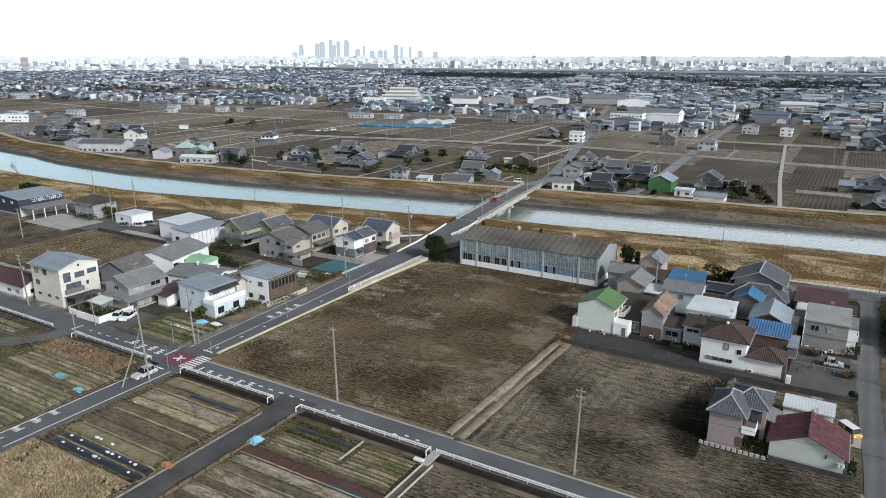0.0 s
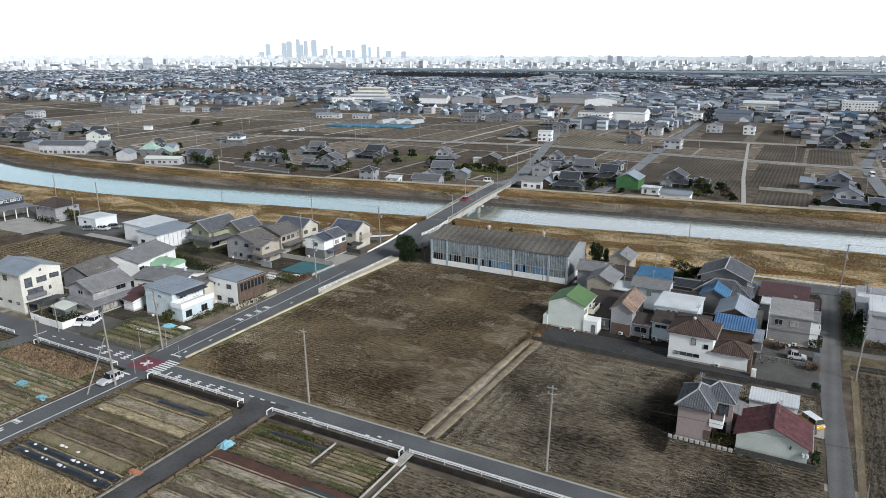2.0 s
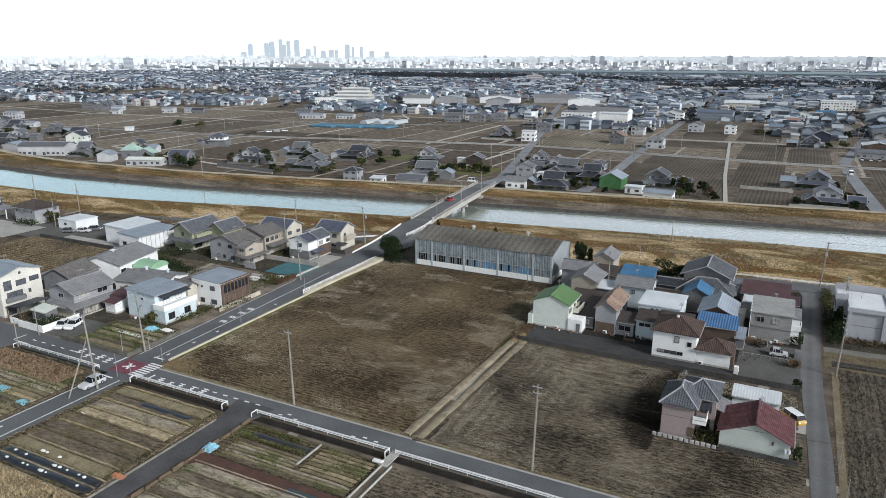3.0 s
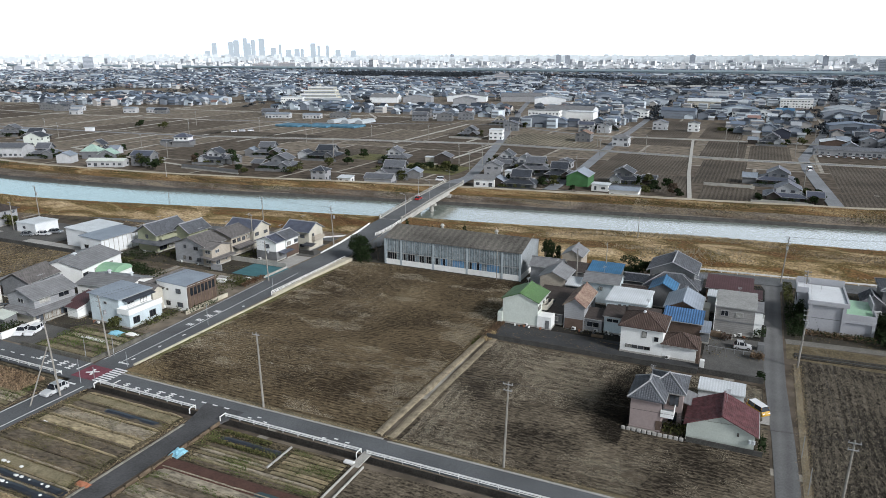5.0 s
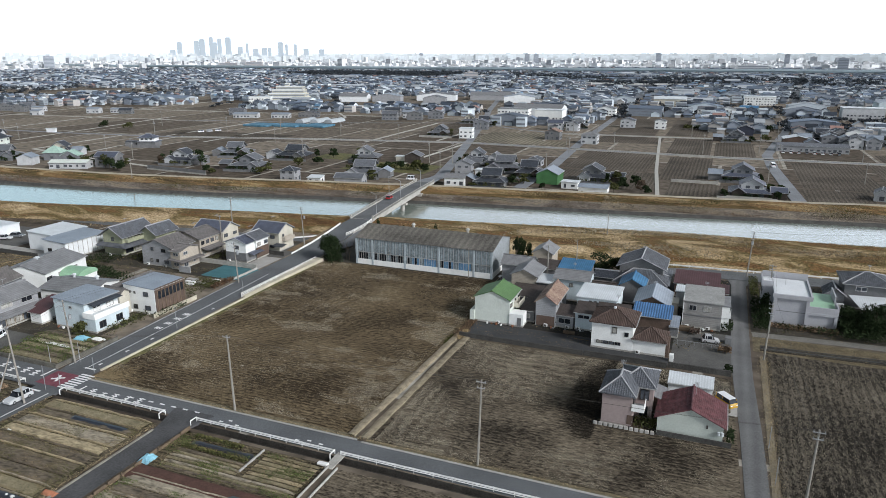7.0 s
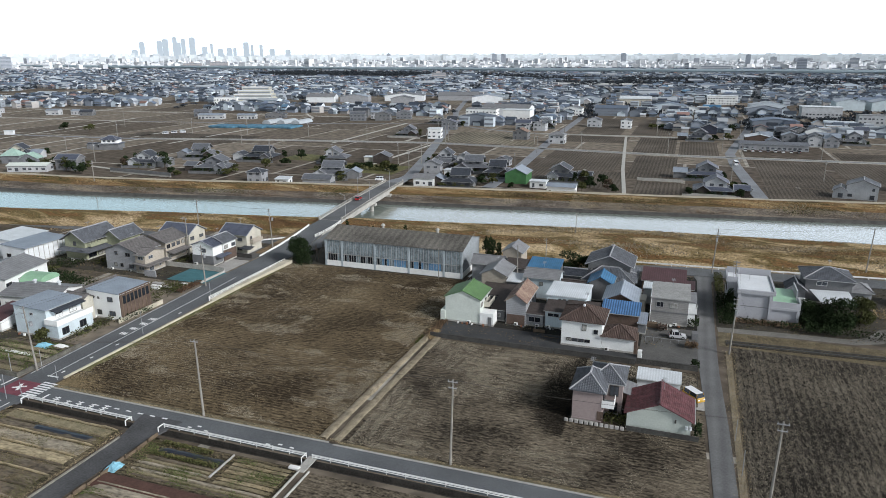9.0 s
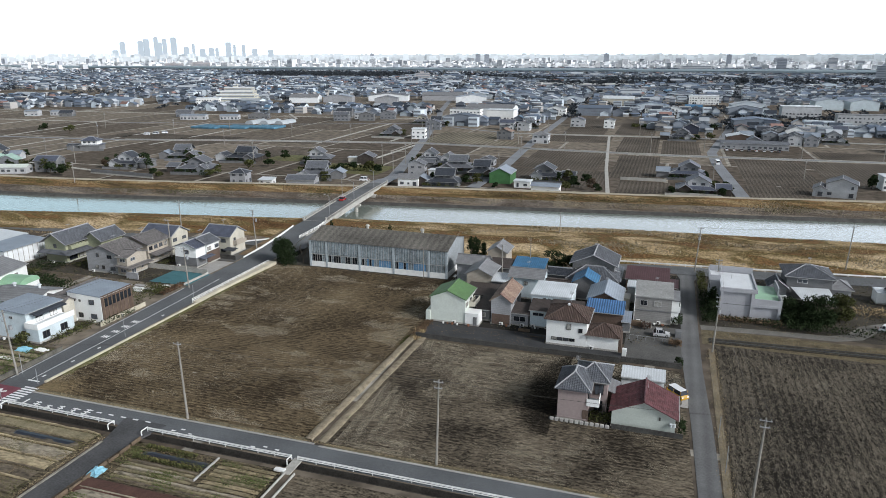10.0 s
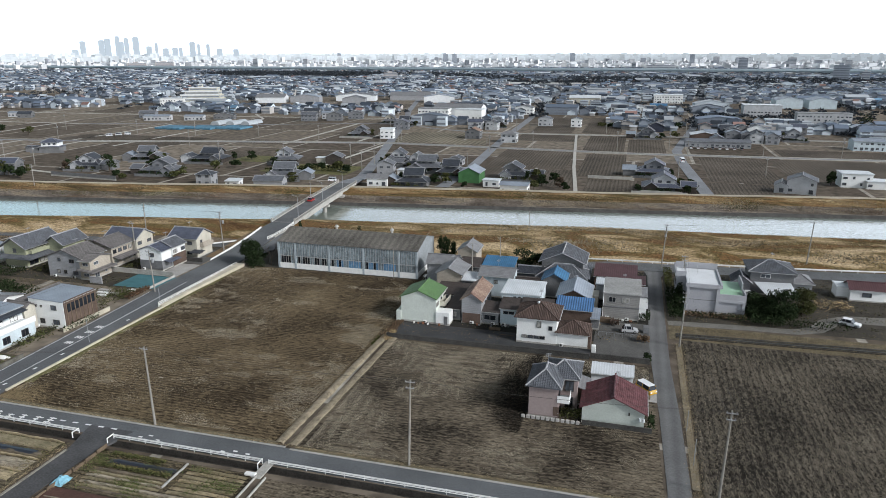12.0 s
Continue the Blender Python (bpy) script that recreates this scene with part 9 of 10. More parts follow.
P = {}
for key, x, y, h_, arms, gear, lean in (("a", -69.2, 81.6, 13.2, 1, False, (-0.3, 0)), ("b", -27.5, 81.6, 13.3, 2, False, (0.4, 0)), ("c", 13.9, 85.2, 12.7, 2, False, (0.3, 0)), ("d", 11.3, 134.5, 11.6, 3, True, (0.4, 0.2)), ("e", 13.4, 167.5, 9.8, 2, True, (0, 0)),
                                        ("f", 9.2, 188, 12.3, 3, True, (0.6, 0)), ("g", 47.2, 200, 12.6, 1, False, (0.5, 0)), ("h", -103.2, 70.6, 13.6, 1, False, (-1.2, 0)), ("i", -108.6, 85.3, 12.4, 3, True, (-0.9, 0)), ("j", -110.2, 135.6, 10.5, 2, True, (-0.5, 0)),
                                        ("k", -112.9, 170.2, 12.4, 3, True, (-0.6, 0)), ("l", -135.2, 81.3, 6.1, 0, False, (-0.3, 0)), ("m", -160, 81, 12.2, 3, True, (-0.9, 0)), ("n", -223.9, 115, 9.5, 2, False, (-0.5, 0)), ("o", -229.4, 160, 11.5, 2, True, (-0.3, 0)),
                                        ("p", -220.4, 144.2, 9.5, 1, False, (0, 0)), ("q", -37.2, 162.5, 10.4, 1, False, (0, 0)), ("r", -57.4, 160.6, 8.0, 0, False, (0, 0)), ("s", -30, 210, 6.6, 0, False, (0, 0)), ("u", -133.2, 75.6, 5.8, 0, False, (0, 0)),
                                        ("v", -146.8, 180, 11.0, 3, False, (0, 0)), ("w", -262, 165, 11, 2, False, (0, 0)), ("x", -132.6, 157.2, 11, 1, False, (0, 0)), ("z", -31.8, 171.5, 10.2, 0, False, (0, 0))):
    P[key] = utility_pole(x, y, h_, "concrete utility pole with crossarms" if arms else "plain slender concrete pole", arms, 0.0 if key not in "s" else 2.2, lean, gear, 0.19 if arms else 0.13)
tagged(tube("pole_stay", (-104.5, 66.0, 0), (-104.2, 70.4, 9.0), 0.12, 0.1, POLE), "slanting prop of a utility pole", "pole prop")
for a, c in (("a", "b"), ("b", "c"), ("c", "d"), ("d", "e"), ("e", "f"), ("f", "g"), ("h", "a"), ("h", "i"), ("i", "j"), ("j", "k"), ("h", "m"), ("k", "v")):
    for off in (-0.7, 0.7):
        p_, q_ = Vector(P[a]), Vector(P[c])
        wire(p_ + Vector((off, 0, -0.1)), q_ + Vector((off, 0, -0.1)))
rnd = random.Random(77)
for x, y in ((-242, 232), (-300, 290), (-330, 300), (-210, 320), (-178, 330), (-140, 330), (-128, 315), (-131, 340), (-150, 400), (-147, 425), (-168, 470), (-150, 440), (-160, 520), (-190, 560), (-76, 320), (-82, 400), (-92, 440), (-83, 500), (20, 330), (28, 400), (20, 440), (34, 520), (-10, 425), (-60, 424), (-380, 390), (-300, 430), (-340, 420), (-420, 440), (-250, 430), (-205, 430), (70, 424), (110, 425), (60, 350), (-100, 500), (-20, 505), (-270, 380), (-440, 330), (-480, 350)):
    utility_pole(x, y, rnd.uniform(9.5, 12), "far utility pole beside a farm road", 2, 0.0, (0, 0), rnd.random() < 0.3, 0.2, rnd.random() < 0.5)
# small sign posts and mirrors at the crossing
for x, y, h_, lab in ((-111.6, 82.6, 4.2, "slim signpost at the crossing"), (-102.0, 83.6, 3.0, "slim signpost at the crossing"), (-101.6, 76.2, 3.2, "slim signpost by the drain"), (-104.2, 75.4, 4.6, "slim signpost by the drain"), (-102.9, 105.7, 5.0, "slim lamp post beside the road"), (10.8, 101.5, 3.6, "slim white post beside a lane"), (-108.2, 86.0, 4.0, "slim signpost at the crossing"), (-103.0, 128, 4.0, "slim post beside the road"), (11.2, 92, 4.2, "slim post beside a lane")):
    tagged(tube("signpost", (x, y, -0.1), (x, y, h_), 0.06, 0.05, STEEL), lab, "post")
for s_, w_ in ((4.6, 3.6), (29.5, 3.6), (54, 3.6), (37, -3.6)):
    x, y, z = on_bridge(s_, w_, 3.3)
    t = thing("street_lamp", x, y, z, "slim grey street lamp on the bridge", "street lamp", "bridge lamps")
    tube("post", (x, y, z), (x, y, z + 7.5), 0.1, 0.06, STEEL, t)
    tube("arm", (x, y, z + 7.4), (x - (1.3 if w_ > 0 else -1.3), y, z + 7.9), 0.05, 0.05, STEEL, t)
    box("lamp_head", x - (1.9 if w_ > 0 else -1.3), x - (1.3 if w_ > 0 else -1.9), y - 0.12, y + 0.12, z + 7.85, z + 8.0, STEEL, t)

# ---------------------------------------------------------------- vehicles
TYRE = mat("tyre_rubber", (0.02, 0.02, 0.02), 0.9, 0.2, 3.0, 20.0)
RIM = mat("wheel_rim", (0.40, 0.40, 0.41), 0.35, 0.1, 3.0, 20.0, metal=0.7)
LAMP = mat("lamp_lens", (0.75, 0.75, 0.72), 0.2, 0.05, 3.0, 20.0)
TAIL = mat("tail_lens", (0.30, 0.02, 0.02), 0.3, 0.1, 3.0, 20.0)


def paint(name, rgb):
    m = mat(name, rgb, 0.25, 0.05, 0.6, 8.0, spec=0.6)
    m.node_tree.nodes["Principled BSDF"].inputs["Coat Weight"].default_value = 0.5
    return m


CAR_WHITE, CAR_SILVER, CAR_YELLOW, CAR_RED, CAR_GREY = paint("white_car_paint", (0.76, 0.77, 0.78)), paint("silver_car_paint", (0.50, 0.51, 0.52)), paint("yellow_car_paint", (0.46, 0.27, 0.03)), paint("red_car_paint", (0.36, 0.03, 0.03)), paint("grey_car_paint", (0.16, 0.17, 0.18))


def car(x, y, turn, body, label, length=4.2, width=1.7, height=1.5, shape="hatch", base=0.06, roof=None, category="car", group=""):
    """A car heading along its own +x: profile body with tapered cabin, glass, wheels and lamps."""
    t = thing("car" if category == "car" else "van", x, y, base, label, category, group, turn)
    L, W, H = length / 2, width / 2, height
    nose = {"hatch": 0.26, "van": 0.72, "saloon": 0.22}[shape]
    belt = H * 0.60
    prof = [(-L, 0.25), (-L, belt * 0.95), (-L + 0.12, belt), (L * nose + 0.35, belt), (L - 0.12, belt * 0.86), (L, belt * 0.6), (L, 0.25)]
    v = [(x + a, y + s * W, base + z) for s in (-1, 1) for a, z in prof]
    n_ = len(prof)
    f = [tuple(reversed(range(n_))), tuple(range(n_, 2 * n_))] + [(i, (i + 1) % n_, (i + 1) % n_ + n_, i + n_) for i in range(n_)]
    bm = bmesh.new()
    vs = [bm.verts.new(p_) for p_ in v]
    for q in f:
        bm.faces.new([vs[i] for i in q])
    bmesh.ops.recalc_face_normals(bm, faces=bm.faces)
    bmesh.ops.bevel(bm, geom=[e for e in bm.edges], offset=0.05, segments=2, affect="EDGES")
    part("body", bm, body, t)
    back, front = -L + (0.10 if shape != "saloon" else 0.8), L * nose + 0.3
    rake = 0.68 if shape != "van" else 0.35
    c = [(back, belt - 0.02), (front, belt - 0.02), (front - rake, H), (back + (0.2 if shape == "van" else 0.5), H)]
    wt = W * 0.88
    gv_ = [(x + a, y + s * (W * 0.97 if z < H else wt), base + z) for s in (-1, 1) for a, z in c]
    solid("glasshouse", gv_, [(3, 2, 1, 0), (4, 5, 6, 7), (0, 1, 5, 4), (1, 2, 6, 5), (2, 3, 7, 6), (3, 0, 4, 7)], GLASS, t, "dark car windows")
    bm = bmesh.new()
    add_box(bm, x + back + (0.2 if shape == "van" else 0.48), x + front - rake + 0.05, y - wt, y + wt, base + H - 0.02, base + H + 0.05, 0.03)
    part("roof", bm, roof or body, t)
    for a, s in ((back + (0.1 if shape == "van" else 0.42), 0.12), ((back + front - rake) / 2, 0.1), (front - rake * 0.75, 0.08)):
        for side in (-1, 1):
            v = [(x + a, y + side * W * 0.98, base + belt - 0.02), (x + a + s, y + side * W * 0.98, base + belt - 0.02), (x + a + s + 0.03, y + side * (wt + 0.01), base + H), (x + a + 0.03, y + side * (wt + 0.01), base + H)]
            solid("pillar", v + [(p_[0], p_[1] - side * 0.04, p_[2]) for p_ in v], BOX_FACES, body, t)
    for a in (-L * 0.62, L * 0.62):
        for side in (-1, 1):
            w_ = tube("wheel", (x + a, y + side * (W - 0.12), base + 0.3), (x + a, y + side * (W + 0.02), base + 0.3), 0.3, 0.3, TYRE, t, "black tyre", 14)
            tube("rim", (x + a, y + side * (W + 0.005), base + 0.3), (x + a, y + side * (W + 0.035), base + 0.3), 0.18, 0.16, RIM, w_, sides=10)
    for side in (-1, 1):
        box("headlight", x + L - 0.04, x + L + 0.02, y + side * W * 0.72 - 0.16, y + side * W * 0.72 + 0.16, base + belt * 0.62, base + belt * 0.8, LAMP, t)
        box("tail_light", x - L - 0.02, x - L + 0.03, y + side * W * 0.85 - 0.1, y + side * W * 0.85 + 0.1, base + belt * 0.7, base + belt * 1.0, TAIL, t)
    return t


car(-134.9, 86.3, -66, CAR_WHITE, "white hatchback parked beside a garden wall", 3.9, 1.65, 1.45)
car(-132.9, 87.6, -69, CAR_WHITE, "white estate car parked beside a garden", 4.6, 1.75, 1.55)
car(1.7, 139.6, 6, CAR_SILVER, "small silver car parked in a gravel yard", 3.3, 1.45, 1.55, "hatch", 0.08)
car(4.85, 113.2, -48, CAR_YELLOW, "small yellow car with a pale roof parked behind a house", 3.7, 1.6, 1.65, "van", 0.1, CAR_WHITE)
car(46.8, 155.6, -28, CAR_WHITE, "white estate car on a gravel track", 4.1, 1.65, 1.5, "hatch", 0.08)
x_, y_, z_ = on_bridge(32, -1.7, 3.24)
car(x_, y_, 90 + 6.3, CAR_RED, "small red hatchback driving over the bridge", 3.8, 1.65, 1.5, "hatch", z_)
car(-105.1, 71.0, 270, CAR_SILVER, "silver minivan driving along the garden road", 4.4, 1.72, 1.65, "hatch", 0.06, category="van")
car(24.9, 388, 95, CAR_WHITE, "white minibus on a far lane", 5.4, 1.9, 2.2, "van", 0.1, category="van")
car(-124.6, 272.6, 190, CAR_WHITE, "white light van near the bridge head", 3.6, 1.5, 1.8, "van", 2.8, category="van")
for i in range(8):
    car(33 + i * 4.1, 447.5, 90, (CAR_WHITE, CAR_WHITE, CAR_SILVER, CAR_GREY)[i % 4], "parked car before a low depot", 4.2, 1.7, 1.6, "van" if i % 2 else "hatch", group="depot cars")
for i, (x, y, c_) in enumerate(((-209, 141, CAR_GREY), (-205, 143.5, CAR_SILVER), (-204, 147, CAR_GREY))):
    car(x, y, 20, c_, "parked car beside a white prefab office", 4.2, 1.7, 1.5)
for i, (x, y) in enumerate(((-356, 410.5), (-352.8, 416), (-349.5, 421.5))):
    car(x, y, 30, (CAR_WHITE, CAR_SILVER, CAR_WHITE)[i], "car parked on a far field track", 4.2, 1.7, 1.7, "van")

# ---------------------------------------------------------------- trees and shrubs near by
tree(-98.6, 161.4, 7.6, 4.0, FOLIAGE, "dense dark evergreen tree beside the road", 1, count=6500, size=0.2, low=0.0, lobes_n=20)
bare_tree(-93.6, 163, 6.5, "leafless tree beside an evergreen", 2)
bare_tree(-95.4, 164.4, 5.0, "leafless tree beside an evergreen", 3)
for i, (x, y, h_, r_) in enumerate(((-49.4, 177.4, 7.5, 1.5), (-47.8, 178.4, 6.8, 1.4), (-46.4, 179, 5.8, 1.3), (-49.6, 180.6, 7.0, 1.5))):
    tree(x, y, h_, r_, FOLIAGE, "slim dark conifer beside the hall", 20 + i, "tree", "conifer", 1500, 0.18, low=0.0)
tree(-26.5, 176, 6.2, 4.2, FOLIAGE, "spreading dark pine behind roofs", 5, count=4000, size=0.2)
tree(-22, 178.5, 5.2, 3.6, FOLIAGE, "spreading dark pine behind roofs", 6, count=3000, size=0.2)
tree(33, 157, 7.4, 4.4, FOLIAGE, "broad dark evergreen beside a track", 7, count=6500, size=0.2, low=-0.05, lobes_n=22)
tree(38.6, 161, 5.8, 3.4, FOLIAGE_OLIVE, "olive evergreen beside a track", 8, count=3600, size=0.19, low=-0.05, lobes_n=16)
tree(28.0, 157.6, 5.4, 3.6, FOLIAGE, "dark evergreen shrub beside a house", 9, count=3800, size=0.19, low=-0.05, lobes_n=16)
tree(12.4, 159.5, 5.6, 2.0, FOLIAGE, "dark evergreen beside a lane", 10, count=2000, size=0.18, low=0.0)
tree(12.2, 153.8, 4.0, 1.6, FOLIAGE, "dark evergreen shrub beside a lane", 11, count=1200, size=0.17, low=0.0)
for i, (x, y, hh) in enumerate(((-96, 185.5, 5.6), (-88.5, 184, 5.0), (-86.8, 184.6, 4.6), (-84.2, 184, 5.2), (-82.4, 184.8, 4.4), (-76.6, 185, 5.6), (-75.5, 186, 4.6))):
    tree(x, y, hh + 0.9, 1.0, FOLIAGE, "small dark conifer between the hall and the levee", 860 + i, count=420, size=0.2, z=0.8)
bare_tree(-330, 172, 9.0, "tall bare tree on the river bank", 4, 1.0)
tree(-292, 156, 6.0, 6.5, FOLIAGE, "spreading dark pine behind a farmhouse", 12, count=1200, size=0.45)
tree(-227, 148, 4.2, 3.2, FOLIAGE_OLIVE, "olive shrub beside a farmhouse", 13, count=600, size=0.32, low=0.0)
tree(-181, 153.5, 4.0, 2.8, FOLIAGE, "dark shrub behind a warehouse", 14, count=500, size=0.32, low=0.0)
tree(-119.5, 95.8, 2.6, 2.0, FOLIAGE_OLIVE, "bushy shrub beside a house", 15, count=500, size=0.24, low=0.0)
for i, (x0, x1, y0, y1, h_, lv, lab) in enumerate(((-116, -113, 99.5, 109.6, 1.2, FOLIAGE_OLIVE, "clipped hedge beside the road"), (-143, -136, 83, 88.5, 1.9, FOLIAGE, "dark garden shrubs behind a wall"), (-162, -152.5, 135, 140.5, 1.8, FOLIAGE, "dark garden shrubs before a farmhouse"), (-152, -146, 140, 150, 1.7, FOLIAGE_OLIVE, "garden shrubs beside a farmhouse"),
                                                  (-150, -128, 122, 128, 1.2, FOLIAGE, "low dark vegetable and shrub garden"), (-166, -150, 124, 132, 1.4, FOLIAGE, "dark shrubs behind the workshops"), (-128, -113, 121.5, 128, 1.2, FOLIAGE_OLIVE, "straggling plants in a garden"), (-112.6, -110.6, 108.5, 118, 1.3, FOLIAGE, "dark hedge before a house"), (-121, -113.4, 128.5, 135.5, 0.9, FOLIAGE_OLIVE, "garden plants beside the road"),
                                                  (3.6, 5.8, 146, 150, 2.0, FOLIAGE, "dark shrub at a house corner"), (5.0, 6.0, 99.6, 104, 1.4, FOLIAGE, "dark hedge beside a house"), (-8.4, -5.2, 100, 103, 1.1, FOLIAGE_OLIVE, "dark shrubs in a small yard"), (4.4, 5.8, 125, 127, 1.6, FOLIAGE, "dark bush at a wall corner"), (-131, -127.6, 149, 157, 1.0, FOLIAGE_OLIVE, "garden plants beside a house"),
                                                  (-134, -111.5, 68.6, 73.4, 1.3, REED_BROWN, "brown overgrown weeds beside a rail"), (-50, -47, 176, 182, 1.6, FOLIAGE, "dark shrubs behind the hall"), (22, 46, 150.5, 153, 1.8, FOLIAGE, "dark hedge below a house"), (-236, -226, 139, 142.5, 2.0, FOLIAGE, "dark hedge before a farmhouse"), (14, 26, 152.6, 154.6, 1.1, FOLIAGE, "dark plants at a house foot"), (42, 50, 164, 170, 1.2, REED, "dry grass beside a track"))):
    hedge(x0, x1, y0, y1, h_, lv, lab, 200 + i)

# ---------------------------------------------------------------- allotments
MULCH = mat("black_mulch_film", (0.018, 0.021, 0.03), 0.35, 0.3, 0.5, 5.0, spec=0.5)
RED_SOIL = mat("red_brown_bed", (0.085, 0.045, 0.035), 1.0, 0.25, 0.4, 4.0, 0.05)
TEAL_FILM = mat("teal_film", (0.032, 0.06, 0.068), 0.5, 0.25, 0.5, 5.0)
BED_PALE = mat("pale_bed_soil", (0.27, 0.235, 0.178), 1.0, 0.6, 0.8, 3.0, 0.14, grain=(0.4, 1, 1))
BED_DARK = mat("dark_bed_soil", (0.12, 0.098, 0.071), 1.0, 0.6, 0.8, 3.0, 0.14, grain=(0.4, 1, 1))
BED_STRAW = mat("straw_covered_bed", (0.31, 0.256, 0.162), 1.0, 0.55, 0.8, 3.0, 0.14, grain=(0.4, 1, 1))
BED_GREEN = mat("weedy_bed", (0.12, 0.105, 0.06), 1.0, 0, 0.5, 3.5, 0.1, rgb2=(0.30, 0.255, 0.165))
BLUE_TARP = mat("pale_blue_tarp", (0.20, 0.42, 0.52), 0.6, 0.25, 0.8, 5.0)
WHITE_FILM = mat("white_film", (0.70, 0.70, 0.68), 0.6, 0.15, 0.8, 5.0)


def bed(x0, x1, y0, y1, h_, material, label, name="garden_bed"):
    """A long raised bed with rounded, uneven shoulders, running along x."""
    n_ = max(3, int((x1 - x0) / 1.2))
    v, f = [], []
    for i in range(n_ + 1):
        x = x0 + (x1 - x0) * i / n_
        e = 0.12 * noise.noise((x * 0.5, y0, 2))
        hh = h_ * (0.35 if i in (0, n_) else 1) * (1 + 0.3 * noise.noise((x * 0.8, y0, 6)))
        w = y1 - y0
        for q, z in ((0, 0), (0.12, 0.8), (0.5, 1.0), (0.88, 0.8), (1, 0)):
            v.append((x, y0 + w * q + e, 0.03 + hh * z))
        if i:
            k = 5 * i
            f += [(k - 5 + j, k + j, k + 1 + j, k - 4 + j) for j in range(4)]
    return tagged(solid(name, v, f, material), label, "garden bed", "allotment beds")


BEDS = {"pale": (BED_PALE, "pale bare soil bed in an allotment"), "dark": (BED_DARK, "dark bare soil bed in an allotment"), "straw": (BED_STRAW, "bed covered with dry straw"), "weed": (BED_GREEN, "weedy bed with dull green growth"), "mulch": (MULCH, "bed covered with black mulch film")}
kinds = {0: "dark", 1: "pale", 2: "weed", 3: "pale", 4: "weed", 5: "dark", 6: "straw"}
y = 53.0
rnd = random.Random(19)
while y < 73:
    w = rnd.uniform(1.5, 2.5)
    kind = "straw" if 63.0 < y < 66 else kinds[rnd.randrange(6)]
    bed(-99.7 + rnd.uniform(-0.4, 0.6), -78.7 + rnd.uniform(-0.8, 0.2), y, y + w, rnd.uniform(0.2, 0.34), *BEDS[kind])
    bed(-99.5, -78.8, y + w + 0.16, y + w + 0.36, 0.34, *BEDS[("dark", "straw", "pale", "dark")[rnd.randrange(4)]])
    y += w + rnd.uniform(0.44, 0.54)
for y0 in (49.55, 51.15):
    bed(-98.9, -77.9, y0, y0 + 1.25, 0.28, *BEDS["mulch"])
for y0 in (48.6, 50.85, 52.5):
    bed(-99.2, -78.2, y0, y0 + 0.26, 0.2, *BEDS["pale"])
bed(-92.6, -79.6, 69.3, 70.7, 0.30, MULCH, "bed covered with black mulch film")
y = 45.0
while y < 60.2:
    w = rnd.uniform(1.3, 2.2)
    bed(-71.7 + rnd.uniform(0, 0.5), -47.6, y, y + w, rnd.uniform(0.2, 0.32), *BEDS[kinds[rnd.randrange(6)]])
    bed(-71.5, -47.8, y + w + 0.14, y + w + 0.34, 0.3, *BEDS["pale"])
    y += w + rnd.uniform(0.44, 0.54)
for y0, y1, kind, xa, xb in ((64.6, 65.1, "dark", -69, -47.5), (65.3, 65.8, "weed", -69.5, -47.6), (66.0, 66.5, "pale", -69.5, -47.6), (66.8, 67.3, "weed", -69.8, -57.6), (67.5, 68.0, "pale", -69.8, -57.6), (68.2, 68.7, "weed", -69.8, -57.6), (68.9, 69.5, "dark", -69.8, -57.6), (70.8, 71.9, "mulch", -69, -57.4)):
    bed(xa, xb, y0, y1, 0.24, *BEDS[kind])
for i in range(7):
    bed(-56.6, -47.7, 66.9 + i * 0.9, 67.5 + i * 0.9, 0.16, *BEDS["straw" if i % 2 else "weed"])
bed(-72.2, -46.8, 60.9, 64.2, 0.14, RED_SOIL, "long red-brown soil bed")
bed(-56, -48, 61.6, 62.9, 0.2, TEAL_FILM, "strip of teal film over a bed")
for i, y in enumerate((72.6, 73.1, 69.9, 70.3)):
    hedge(-69.6, -60.8 + (i > 1) * 2.5, y - 0.22, y + 0.22, 0.45, GRASS_GREEN if i % 2 else FOLIAGE_OLIVE, "row of low green vegetables", 300 + i, "vegetable_patch", 260, 0.16)
for i in range(11):
    y0 = 44 + i * 2.3
    bed(-136 + rnd.uniform(0, 3), -108.6, y0 + 1.1, y0 + 2.0, 0.26, *BEDS[("weed", "pale", "weed", "dark")[i % 4]])
    bed(-136 + rnd.uniform(0, 3), -108.6, y0, y0 + rnd.uniform(0.7, 0.95), 0.26, *BEDS[("pale", "weed", "dark", "straw", "weed")[i % 5]])
for i in range(6):
    bed(-128 + rnd.uniform(0, 2), -111.5, 84 + i * 2.0, 85.2 + i * 2.0, 0.2, *BEDS[("weed", "dark", "weed", "pale")[i % 4]])
for i in range(9):
    bed(-182 + rnd.uniform(0, 6), -146.5, 56 + i * 2.0, 57.4 + i * 2.0, 0.2, *BEDS[("weed", "mulch", "pale", "weed", "dark")[i % 5]])
rnd = random.Random(17)
for i in range(22):
    x, y = rnd.uniform(-98, -79), rnd.choice((50.1, 51.8, 50.15, 51.85, 53.5))
    bm = bmesh.new()
    bmesh.ops.create_icosphere(bm, subdivisions=1, radius=rnd.uniform(0.16, 0.3), matrix=pose(x, y, 0.34) @ Matrix.Diagonal((1.3, 1, 0.6, 1)))
    tagged(part("sandbag", bm, WHITE_FILM), "small white weight bag on mulch film", "bag", "weight bags")


